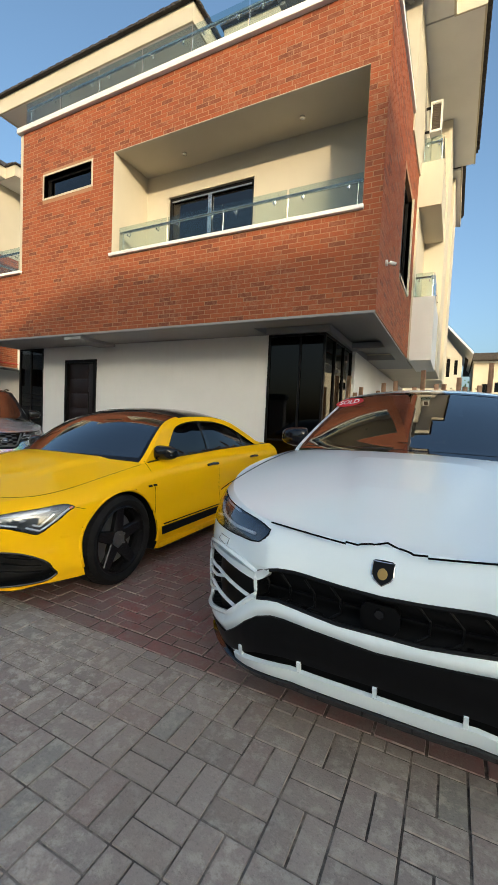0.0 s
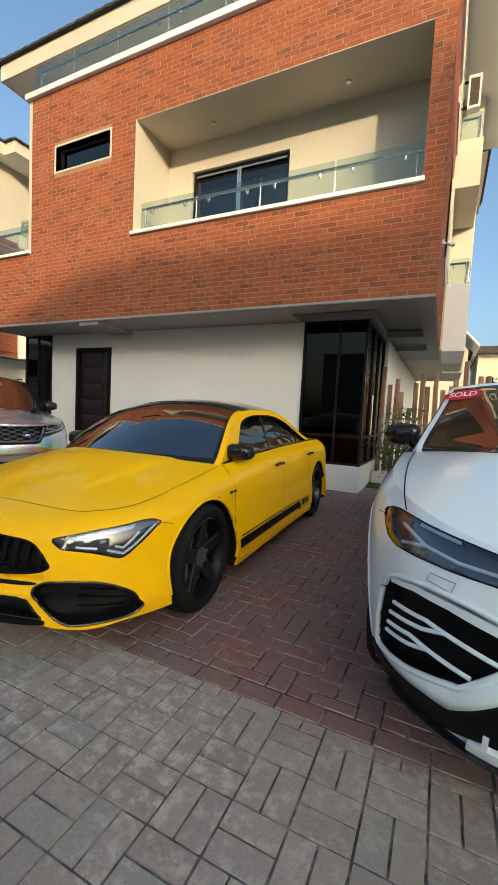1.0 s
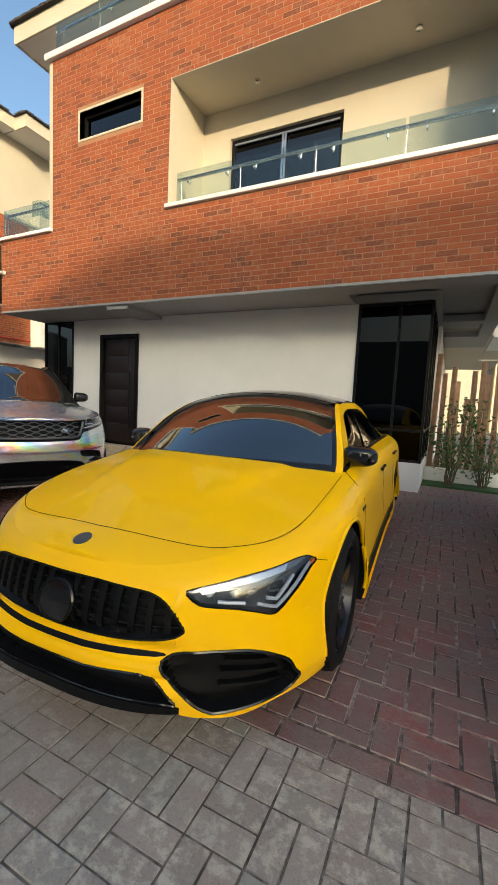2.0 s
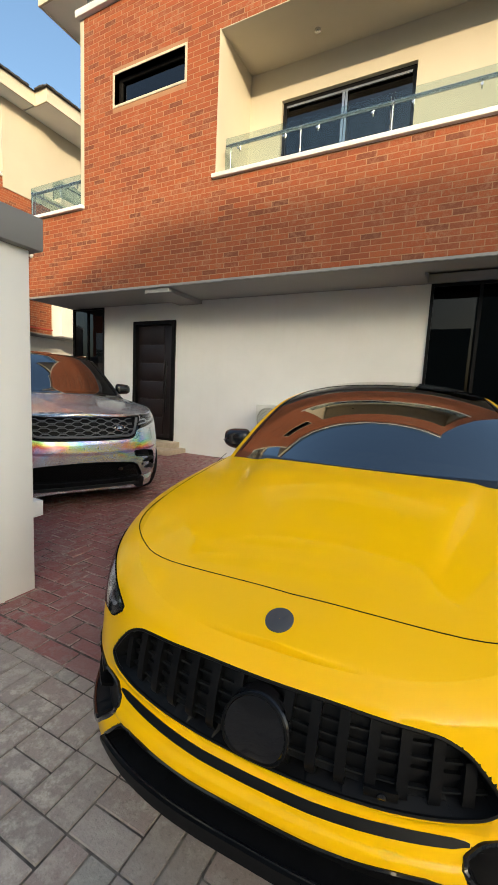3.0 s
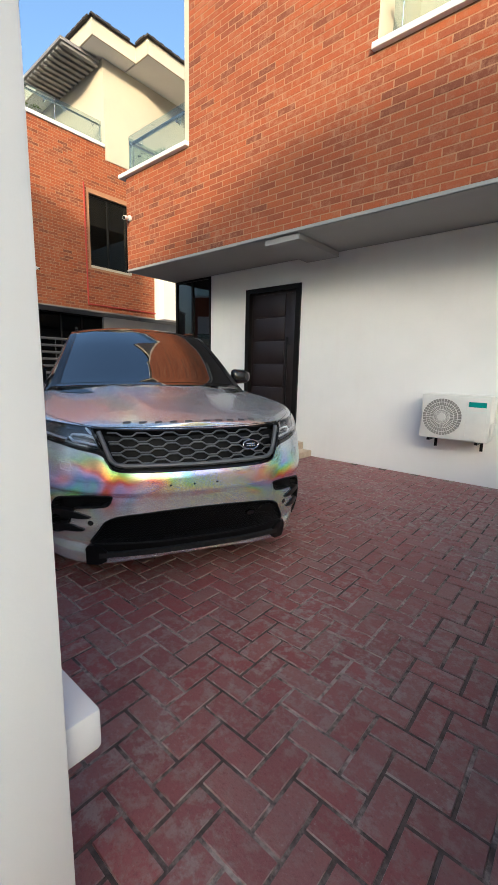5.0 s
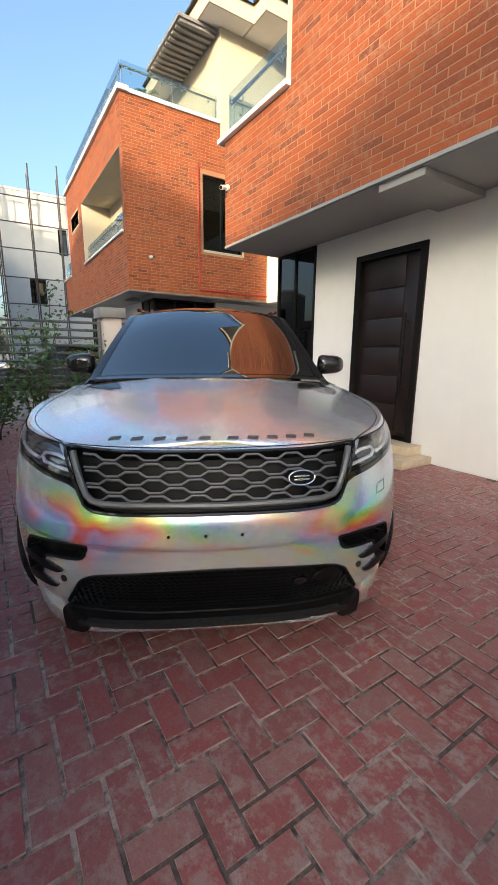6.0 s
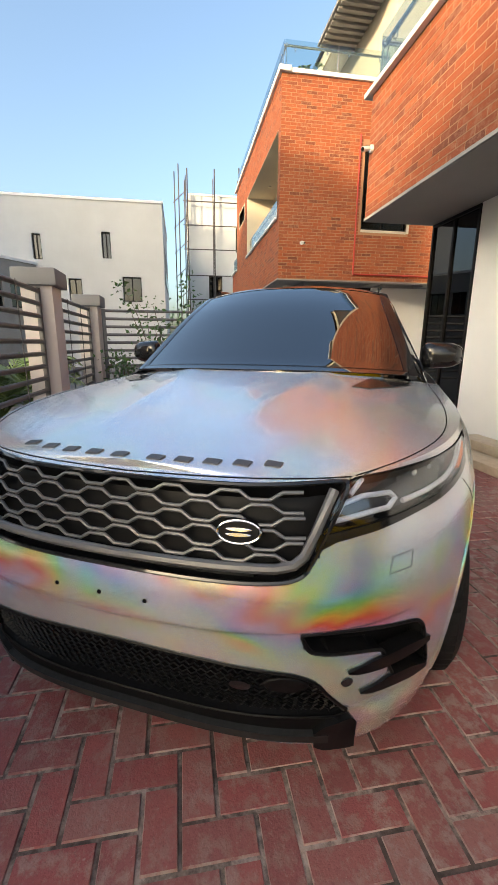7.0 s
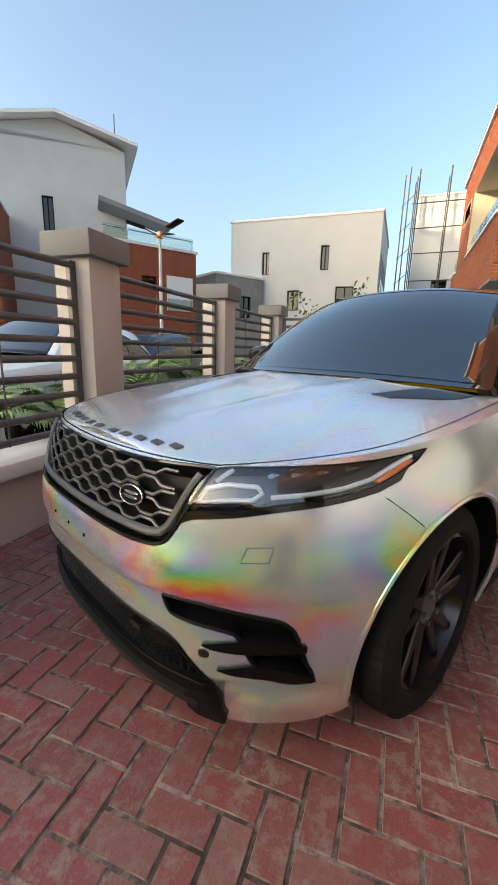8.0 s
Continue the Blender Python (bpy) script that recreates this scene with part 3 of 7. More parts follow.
    part("terrace_floor", boxes((XU, X1 - 0.22, f0 + w, SIDE_END, COP - 0.25, COP - 0.05)), M["concrete"], h)
    # penthouse, eaves and tiled roof
    ez, hz = 8.99, 9.50
    part("penthouse_wall", boxes((X0 + 0.02, -5.1, 8.2, 13.0, COP - 0.3, ez), (-5.098, -1.06, 8.6, 15.0, COP - 0.3, hz)), M["cream_wall"], h)
    for piece in ((-11.2, -5.1, 6.82, 13.2, ez, ez + 0.06), (-5.06, -0.53, 8.04, 9.28, hz, hz + 0.06), (-5.06, 0.01, 9.32, 14.6, hz, hz + 0.06), (-5.06, -0.34, 14.604, 18.6, hz - 0.1, hz - 0.04)):
        part("eaves_soffit", boxes(piece), M["white_wall"], h)
    bm = boxes((-11.24, -5.06, 6.78, 6.82, ez - 0.02, ez + 0.36), (-11.24, -11.2, 6.82, 13.2, ez - 0.02, ez + 0.36), (-5.1, -5.06, 6.82, 8.0, ez - 0.02, ez + 0.36))
    part("fascia", bm, M["cream_wall"], h)
    bm = boxes((-5.1, -0.49, 8.0, 8.04, hz - 0.02, hz + 0.36), (-5.1, -5.06, 8.04, 15.0, hz - 0.02, hz + 0.36), (-0.53, -0.49, 8.04, 9.28, hz - 0.02, hz + 0.36), (-0.53, 0.01, 9.28, 9.32, hz - 0.02, hz + 0.36),
               (0.01, 0.05, 9.28, 14.6, hz - 0.02, hz + 0.36), (-0.34, -0.30, 14.604, 18.6, hz - 0.12, hz + 0.26))
    part("fascia", bm, M["cream_wall"], h)
    roof = bmesh.new()
    for x0, x1, y0, y1, z0 in ((-11.3, -5.0, 6.72, 13.3, ez + 0.36), (-5.16, -0.43, 7.94, 14.6, hz + 0.36), (-4.9, 0.11, 9.22, 14.7, hz + 0.364), (-5.1, -0.24, 14.71, 18.7, hz + 0.26)):
        z1 = z0 + 1.5
        ins = min(x1 - x0, y1 - y0) / 2 - 0.05
        vs = [roof.verts.new(p) for p in ((x0, y0, z0), (x1, y0, z0), (x1, y1, z0), (x0, y1, z0), (x0 + ins, y0 + ins, z1), (x1 - ins, y0 + ins, z1), (x1 - ins, y1 - ins, z1), (x0 + ins, y1 - ins, z1))]
        for q in ((0, 1, 5, 4), (1, 2, 6, 5), (2, 3, 7, 6), (3, 0, 4, 7), (4, 5, 6, 7), (3, 2, 1, 0)):
            roof.faces.new([vs[i] for i in q])
    # tile ends along the eaves
    for x0, x1, y0, z in ((-11.3, -5.0, 6.72, ez), (-5.16, -0.43, 7.94, hz), (-0.40, 0.11, 9.22, hz)):
        for i in range(int((x1 - x0) / 0.14)):
            box(roof, x0 + i * 0.14 + 0.008, x0 + i * 0.14 + 0.132, y0 - 0.03, y0 + 0.1, z + 0.35, z + 0.395 + 0.012 * (i % 2))
    for x0, x1, y0, y1, z in ((-5.1, -4.97, 6.75, 7.9, ez), (0.02, 0.14, 9.22, 14.6, hz), (-0.30, -0.2, 14.75, 18.6, hz - 0.1), (-11.34, -11.2, 6.75, 13.2, ez), (-0.5, -0.40, 7.94, 9.2, hz)):
        for i in range(int((y1 - y0) / 0.14)):
            box(roof, x0, x1, y0 + i * 0.14, y0 + 0.12 + i * 0.14, z + 0.35, z + 0.395 + 0.012 * (i % 2))
    part("roof", roof, M["shingle"], h, "dark tiled hip roof")
    # slatted canopy over the roof terrace
    can = part("canopy", boxes((-3.6, -1.15, 7.5, 8.58, 9.40, 9.475)), M["cap_paint"], h, "dark slatted terrace canopy")
    for i in range(11):
        part("slat", boxes((-3.55 + i * 0.225, -3.45 + i * 0.225, 7.55, 8.55, 9.33, 9.396)), M["cap_paint"], can)
    # recessed ground floor
    g = REAR
    bm = boxes((-9.43, -8.60, g, g + 0.2, 0, SOF - 0.034), (-8.60, -7.55, g, g + 0.2, 2.51, SOF - 0.034), (-7.55, -3.15, g, g + 0.2, 0, SOF - 0.034), (-10.38, -9.43, g, g + 0.2, 0, 0.32))
    part("ground_wall", bm, M["white_wall"], h, "white rendered ground-floor wall")
    part("back_wall", boxes((-10.38, -2.2, 12.4, 12.6, 0, SOF - 0.034), (-2.2, -2.0, 8.9, 17.9, 0, SOF - 0.034), (-10.38, -10.3, g + 0.9, 12.4, 0, SOF - 0.034)), M["white_wall"], h)
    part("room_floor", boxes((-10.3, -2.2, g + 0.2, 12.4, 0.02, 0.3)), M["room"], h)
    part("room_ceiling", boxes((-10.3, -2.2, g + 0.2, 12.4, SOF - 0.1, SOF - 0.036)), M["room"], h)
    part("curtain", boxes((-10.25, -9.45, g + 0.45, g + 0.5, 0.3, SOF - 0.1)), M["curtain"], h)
    # front door
    door = part("door", boxes((-8.52, -7.63, g + 0.05, g + 0.10, 0.24, 2.44)), M["wood_door"], h, "dark wenge front door with grooved panels")
    part("door_frame", boxes((-8.60, -8.52, g - 0.03, g + 0.16, 0.2, 2.51), (-7.63, -7.55, g - 0.03, g + 0.16, 0.2, 2.51), (-8.52, -7.63, g - 0.03, g + 0.16, 2.44, 2.51)), M["frame_black"], door)
    for i in range(6):
        z = 0.30 + i * 0.355
        part("door_panel", boxes((-8.47, -7.86, g + 0.034, g + 0.05, z, z + 0.335), bevel=0.006), M["wood_door"], door)
    part("door_panel", boxes((-7.845, -7.66, g + 0.034, g + 0.05, 0.30, 2.40), bevel=0.006), M["wood_door"], door)
    bm = bmesh.new()
    tube(bm, [(-7.76, g - 0.03, 0.75), (-7.76, g - 0.03, 1.75)], 0.014, 8)
    for z in (0.85, 1.65):
        tube(bm, [(-7.76, g - 0.03, z), (-7.76, g + 0.04, z)], 0.01, 6)
    part("handle", bm, M["frame_black"], door)
    part("doorstep", boxes((-9.35, -7.25, g - 0.55, g - 0.002, 0, 0.09), (-9.0, -7.4, g - 0.28, g - 0.003, 0.092, 0.20), bevel=0.01), M["step_tile"], h, "beige stone step before the door")
    # glazed corners
    window(h, "y", g - 0.01, -10.38, -9.44, 0.33, SOF - 0.04, (-9.92,), name="corner_glazing", frame=0.035)
    bay = part("bay_plinth", boxes((-3.15, -2.07, g - 0.02, g + 0.22, 0, 0.44), (-2.29, -2.07, g + 0.22, 8.9, 0, 0.44)), M["white_wall"], h)
    bm = bmesh.new()
    for x in (-3.13, -2.53, -2.09):
        box(bm, x - 0.02, x + 0.02, g - 0.02, g + 0.04, 0.44, SOF - 0.04)
    for y in (7.55, 8.2, 8.86):
        box(bm, -2.12, -2.06, y - 0.02, y + 0.02, 0.44, SOF - 0.04)
    for z in (0.46, 0.92, SOF - 0.06):
        box(bm, -3.15, -2.07, g - 0.015, g + 0.035, z - 0.02, z + 0.02)
        box(bm, -2.115, -2.065, g + 0.036, 8.9, z - 0.02, z + 0.02)
    fr = part("bay_frame", bm, M["frame_black"], h)
    for x0, x1 in ((-3.11, -2.55), (-2.51, -2.11)):
        for z0, z1 in ((0.48, 0.90), (0.94, SOF - 0.08)):
            part("pane", boxes((x0, x1, g + 0.005, g + 0.013, z0, z1)), M["bay_glass"], fr)
    for y0, y1 in ((g + 0.04, 7.53), (7.57, 8.18), (8.22, 8.84)):
        for z0, z1 in ((0.48, 0.90), (0.94, SOF - 0.08)):
            part("pane", boxes((-2.098, -2.09, y0, y1, z0, z1)), M["bay_glass"], fr)
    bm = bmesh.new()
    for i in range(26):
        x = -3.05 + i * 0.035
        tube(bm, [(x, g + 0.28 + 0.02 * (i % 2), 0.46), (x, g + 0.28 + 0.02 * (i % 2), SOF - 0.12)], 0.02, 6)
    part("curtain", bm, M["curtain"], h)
    # side: tall window and projecting balconies
    window(h, "x", X1 - 0.08, 8.055, 9.295, 4.105, 5.995, (8.66,), name="side_window")
    part("window_surround", boxes((X1 - 0.1, X1 + 0.03, 9.30, 9.36, 4.05, 6.05), (X1 - 0.1, X1 + 0.012, 8.05, 9.30, 4.04, 4.10)), M["cream_wall"], h)
    part("rear_block", boxes((-6.0, -1.05, SIDE_END + 0.004, 15.0, SOF, COP - 0.304)), M["cream_wall"], h)
    for z0, z1 in ((2.82, 4.27), (6.30, 7.28)):
        part("balcony", boxes((-1.05, -0.58, SIDE_END + 0.004, 12.28, z0, z1)), M["cream_wall" if z0 > 5 else "white_wall"], h)
        glass_rail(h, (-0.62, SIDE_END + 0.05), (-0.62, 12.25), z1, 0.55)
        glass_rail(h, (-1.02, SIDE_END + 0.05), (-0.64, SIDE_END + 0.05), z1, 0.55)
    part("rear_wing", boxes((-1.046, -0.55, 12.3, 14.6, SOF, 9.49), (-5.0, -0.47, 15.004, 18.0, SOF, 9.39)), M["cream_wall"], h)
    return h


def cctv(x, y, z, axis):
    c = thing("security_camera", pose(x, y, z, 0, 0, 0 if axis == "y" else 90), "small white bullet camera fixed to the brick wall", "camera", "security cameras")
    bm = bmesh.new()
    lathe(bm, disc_caps([(0.045, 0.0), (0.045, -0.03)]), 16, "y")
    part("mount", bm, M["cctv"], c)
    bm = bmesh.new()
    tube(bm, [(0, -0.03, 0), (0, -0.07, -0.008)], 0.014, 8)
    part("bracket", bm, M["cctv"], c)
    bm = bmesh.new()
    tube(bm, [(0.0, -0.06, 0.0), (0.035, -0.145, -0.028)], [0.03, 0.03], 14)
    b = part("housing", bm, M["cctv"], c)
    bm = bmesh.new()
    tube(bm, [(0.035, -0.144, -0.028), (0.038, -0.151, -0.030)], [0.025, 0.023], 14)
    part("lens", bm, M["gloss_black"], b)


HOUSE = house(0.0, "brick-faced house with loggia and white recessed ground floor")
HOUSE_2 = house(-14.42, "neighbouring brick-faced house with roof terrace and side window")
cctv(-10.32, FACE, 3.66, "y")
cctv(X1, 6.47, 3.72, "x")
cctv(X1 - 14.42, 6.5, 3.72, "x")
# ---- cars: x forward from the nose, y to the car's left, z up from the ground ----
def eased(f, w=0.13):
    """The curve f, drawn as a fair line without sudden bends; it ends at x = 0."""
    taps = [(d * w, math.exp(-2.2 * d * d)) for d in np.linspace(-1, 1, 9)]
    total = sum(k for _, k in taps)
    end = float(f(np.asarray(0.0)))

    xs = np.linspace(-5.4, 0.0, 2200)
    zs = sum(k * np.where(xs + d > 0, 2 * end - f(-np.abs(xs + d)), f(-np.abs(xs + d))) for d, k in taps) / total
    return lambda x: np.interp(x, xs, zs)


class Shell:
    """The lower body of a car: side walls that wrap round nose and tail, and a crowned top."""

    def __init__(self, L, W, Lf, Lr, m, n, zb, zs, zc, nose, tail, prof, width, q=2.1, ridge=None, relief=None):
        self.L, self.W, self.Lf, self.Lr, self.m, self.n = L, W, Lf, Lr, m, n
        self.zb, self.zs, self.zc, self.nose, self.tail, self.prof, self.width = zb, zs, zc, nose, tail, prof, width
        self.q, self.ridge, self.relief = q, ridge, relief
        self.zs, self.zc = eased(zs), eased(zc)

    def stations(self, wells, nf):
        """Parameters round half an outline: nose, flank (close together at the wheel wells) and tail."""
        x1 = -(self.L - self.Lr)
        sx, x = [], -self.Lf
        while x > x1 + 0.02:
            near = min(abs(abs(x - w[0]) - 0) for w in wells) if wells else 9
            x -= 0.013 if near < 0.50 else 0.06
            sx.append(x)
        ph = np.linspace(0, 1, nf) * math.pi / 2
        return ph, np.array([q for q in sx if q > x1 + 0.01]), np.linspace(0, math.pi / 2, 12)

    def half(self, v, st):
        """Half an outline at the level v: points from the nose to the tail."""
        v = np.asarray(float(v))
        ph, sx, rp = st
        fx = -self.Lf + (self.Lf + self.nose(v)) * np.cos(ph) ** (2 / self.n)
        fy = np.sin(ph) ** (2 / self.m)
        x1 = -(self.L - self.Lr)
        rx = x1 - (self.Lr + self.tail(v)) * np.sin(rp) ** (2 / 2.2)
        ry = np.cos(rp) ** (2 / 3.2)
        x = np.concatenate([fx, sx, rx])
        y = np.concatenate([fy, np.ones(len(sx)), ry]) * self.W * self.prof(v) * self.width(x)
        y[0] = y[-1] = 0
        return x, y, self.zb(x) + (self.zs(x) - self.zb(x)) * v

    def front(self, y, z):
        """How far ahead the nose stands at the width y and height z."""
        y, z = np.abs(np.asarray(y, float)), np.asarray(z, float)
        x = np.full(np.broadcast(y, z).shape, -0.1)
        for _ in range(30):
            v = np.clip((z - self.zb(x)) / (self.zs(x) - self.zb(x)), 0, 1)
            s = np.clip(y / (self.W * self.prof(v) * self.width(x)), 0, 0.99995)
            x = 0.5 * x + 0.5 * (-self.Lf + (self.Lf + self.nose(v)) * (1 - s ** self.m) ** (1 / self.n))
        return x + self.press(y, z)

    def press(self, y, z):
        """Creases and hollows pressed into the nose: how far they stand ahead of its plain form."""
        if not self.relief:
            return 0.0
        y = np.abs(y)
        return self.relief(y, z) * np.clip((0.90 - y / self.W) / 0.10, 0, 1)

    def side(self, x, z):
        x, z = np.asarray(x, float), np.asarray(z, float)
        v = np.clip((z - self.zb(x)) / (self.zs(x) - self.zb(x)), 0, 1)
        k = np.clip((x + self.Lf) / (self.Lf + self.nose(v)), 0, 0.9999)
        return self.W * self.prof(v) * self.width(x) * (1 - k ** self.n) ** (1 / self.m)

    def top(self, x, y):
        """The height of hood and deck."""
        x, y = np.asarray(x, float), np.asarray(y, float)
        k = np.clip((x + self.Lf) / (self.Lf + float(self.nose(np.asarray(1.0)))), 0, 0.9999)
        ws = self.W * self.prof(np.asarray(1.0)) * self.width(x) * (1 - k ** self.n) ** (1 / self.m)
        z = self.zs(x) + (self.zc(x) - self.zs(x)) * (1 - np.clip(np.abs(y) / ws, 0, 1) ** self.q)
        if self.ridge:
            z = z + self.ridge(x, y)
        return z

    def normal(self, y, z):
        e = 0.004
        ny, nz = -(self.front(y + e, z) - self.front(y - e, z)) / (2 * e), -(self.front(y, z + e) - self.front(y, z - e)) / (2 * e)
        k = 1 / np.sqrt(1 + ny ** 2 + nz ** 2)
        return k, ny * k, nz * k

    def mesh(self, rows=112, nt=72, cabin=None, pockets=(), wells=(), nf=130):
        """The whole body as one mesh. pockets: (keys, depth) sunk into the nose on both sides; wells: (x, z, radius) of the wheel wells."""
        st = self.stations(wells, nf)
        levels = np.linspace(0, 1, rows)
        P = np.array([self.half(v, st) for v in levels])
        X, Y, Z = P[:, 0].copy(), P[:, 1].copy(), P[:, 2].copy()
        n = X.shape[1]
        X[:, :nf] += self.press(Y[:, :nf], Z[:, :nf])
        sunk = np.zeros(X.shape, bool)
        inner = np.zeros(X.shape, bool)
        depth = np.zeros(X.shape)
        fy, fz = Y[:, :nf], Z[:, :nf]
        for keys, d in pockets:
            ys = np.array([k[0] for k in keys])
            use = (fy >= ys[0]) & (fy <= ys[-1])
            ends = []
            for c in (1, 2):
                edge = np.interp(fy, ys, [k[c] for k in keys])
                gap = np.where(use, np.abs(fz - edge), 9)
                row = gap.argmin(0)
                col = np.arange(nf)
                ok = (gap[row, col] < 0.009) & (row > 0) & (row < rows - 1)
                fz[row[ok], col[ok]] = edge[row[ok], col[ok]]
                ends.append(edge)
            ins = use & (fz > ends[0] - 1e-7) & (fz < ends[1] + 1e-7)
            deep = use & (fz > ends[0] + 1e-5) & (fz < ends[1] - 1e-5) & (fy < ys[-1] - 0.004) & (fy > ys[0] + (0.004 if ys[0] > 0 else -1))
            sunk[:, :nf] |= ins
            inner[:, :nf] |= deep
            depth[:, :nf] = np.where(deep, d, depth[:, :nf])
        X[:, :nf] = np.where(sunk[:, :nf], self.front(fy, fz), X[:, :nf])
        if len(pockets):
            kx, ky, kz = self.normal(fy, fz)
            m = inner[:, :nf]
            for A, k in ((X, kx), (Y, ky), (Z, kz)):
                A[:, :nf] = np.where(m, A[:, :nf] - k * depth[:, :nf], A[:, :nf])
        for wx, wz, R in wells:
            r = np.hypot(X - wx, Z - wz)
            ring = (np.abs(r - R) < 0.0075) & (Y > self.W * 0.6)
            X[:] = np.where(ring, wx + (X - wx) * R / np.maximum(r, 1e-6), X)
            Z[:] = np.where(ring, wz + (Z - wz) * R / np.maximum(r, 1e-6), Z)
            well = (r < R + 0.0076) & (Y > self.W * 0.55)
            Y[:] = np.where(well & ~ring, self.W * 0.60, Y)
            sunk |= well
        # one sheet: left half, then right half mirrored
        ids = np.arange(rows * n).reshape(rows, n)
        N = 2 * n - 2
        ring_ids = np.zeros((rows, N), int)
        verts = []
        flags, deeps = [], []
        for l in range(rows):
            for i in range(N):
                j, sg = (i, 1) if i < n else (N - i, -1)
                ring_ids[l, i] = len(verts)
                verts.append((X[l, j], sg * Y[l, j], Z[l, j]))
                flags.append(bool(sunk[l, j]))
                deeps.append(bool(inner[l, j]))
        faces, mats = [], []
        for l in range(rows - 1):
            for i in range(N):
                k = (i + 1) % N
                q = (int(ring_ids[l, i]), int(ring_ids[l, k]), int(ring_ids[l + 1, k]), int(ring_ids[l + 1, i]))
                faces.append(q)
                mats.append(1 if all(flags[t] for t in q) or any(deeps[t] for t in q) else 0)
        x, y, z = X[-1], Y[-1], Z[-1]
        s = np.sin(np.linspace(-1, 1, nt) * math.pi / 2)
        prev = None
        top = ring_ids[-1]
        for i in range(1, n - 1):
            zz = self.top(np.full(nt - 2, x[i]), y[i] * s[1:-1])
            row = [int(top[N - i])]
            for a, c in zip(s[1:-1], zz):
                row.append(len(verts))
                verts.append((x[i], y[i] * a, c))
            row.append(int(top[i]))
            if prev:
                for j in range(nt - 1):
                    faces.append((prev[j], row[j], row[j + 1], prev[j + 1]))
                    mats.append(1 if cabin and cabin[1] < x[i] < cabin[0] and 1 < j < nt - 3 else 0)
            else:
                for j in range(nt - 1):
                    faces.append((row[j], row[j + 1], int(top[0])))
                    mats.append(0)
            prev = row
        for j in range(nt - 1):
            faces.append((prev[j], int(top[n - 1]), prev[j + 1]))
            mats.append(0)
        me = bpy.data.meshes.new("body")
        me.from_pydata([tuple(map(float, v)) for v in verts], [], faces)
        me.polygons.foreach_set("material_index", mats)
        me.polygons.foreach_set("use_smooth", [True] * len(faces))
        me.validate()
        bm = bmesh.new()
        bm.from_mesh(me)
        lim = radians(28)
        for e in bm.edges:
            lf = e.link_faces
            e.smooth = len(lf) == 2 and lf[0].material_index == lf[1].material_index and e.calc_face_angle(0) < lim
        bmesh.ops.recalc_face_normals(bm, faces=bm.faces)
        bm.to_mesh(me)
        bm.free()
        return me

    # patches that lie on the nose and on the flanks
    def _cols(self, keys, cols):
        ys = np.array([k[0] for k in keys], float)
        a, b = ys[0], ys[-1]
        w = self.W * 1.0
        pa, pb = (math.copysign(math.asin(min(1, abs(t) / w) ** (self.m / 2)), t) for t in (a, b))
        ph = np.linspace(pa, pb, cols)
        y = np.sign(ph) * w * np.abs(np.sin(ph)) ** (2 / self.m)
        y[0], y[-1] = a, b
        y = np.unique(np.concatenate([y, ys]))
        lo = np.interp(y, ys, [k[1] for k in keys])
        hi = np.interp(y, ys, [k[2] for k in keys])
        return y, lo, hi

    def nose_grid(self, y, lo, hi, rows, off):
        g = []
        for t in np.linspace(0, 1, rows):
            z = lo + (hi - lo) * t
            e = 0.004
            x = self.front(y, z)
            nx, ny, nz = np.ones_like(x), -(self.front(y + e, z) - self.front(y - e, z)) / (2 * e), -(self.front(y, z + e) - self.front(y, z - e)) / (2 * e)
            k = off / np.sqrt(nx ** 2 + ny ** 2 + nz ** 2)
            g.append(list(zip(x + nx * k, y + ny * k, z + nz * k)))
        return g

    def nose_band(self, bm, keys, off=0.004, thick=0.012, rows=6, cols=26, mirror=False):
        for s in ((1, -1) if mirror else (1,)):
            y, lo, hi = self._cols(keys, cols)
            a, b = self.nose_grid(y, lo, hi, rows, off), self.nose_grid(y, lo, hi, rows, off - thick)
            if s < 0:
                a, b = ([[(p[0], -p[1], p[2]) for p in r] for r in g] for g in (a, b))
            sheet(bm, a, b)
        return bm

    def nose_line(self, pts, off=0.002, step=0.02):
        """A line of (y, z) laid on the nose, as points in space."""
        out = []
        for (y0, z0), (y1, z1) in zip(pts, pts[1:]):
            k = max(2, int(math.hypot(y1 - y0, z1 - z0) / step))
            for i in range(k):
                out.append((y0 + (y1 - y0) * i / k, z0 + (z1 - z0) * i / k))
        out.append(pts[-1])
        y, z = np.array(out).T
        return list(zip(self.front(y, z) + off, y, z))

    def side_line(self, pts, sign=1, off=0.002, step=0.06):
        out = []
        for (x0, z0), (x1, z1) in zip(pts, pts[1:]):
            k = max(2, int(math.hypot(x1 - x0, z1 - z0) / step))
            out += [(x0 + (x1 - x0) * i / k, z0 + (z1 - z0) * i / k) for i in range(k)]
        out.append(pts[-1])
        x, z = np.array(out).T
        return list(zip(x, sign * (self.side(x, z) + off), z))

    def side_band(self, bm, keys, sign=1, off=0.004, thick=0.012, rows=4, cols=30):
        xs = np.array([k[0] for k in keys], float)
        x = np.unique(np.concatenate([np.linspace(xs[0], xs[-1], cols), xs]))
        lo, hi = (np.interp(x, xs, [k[i] for k in keys]) for i in (1, 2))
        g = [[[(a, sign * (b + o), c) for a, b, c in zip(x, self.side(x, lo + (hi - lo) * t), lo + (hi - lo) * t)] for t in np.linspace(0, 1, rows)] for o in (off, off - thick)]
        return sheet(bm, *g)

    def top_line(self, pts, off=0.002, step=0.03):
        out = []
        for (x0, y0), (x1, y1) in zip(pts, pts[1:]):
            k = max(2, int(math.hypot(x1 - x0, y1 - y0) / step))
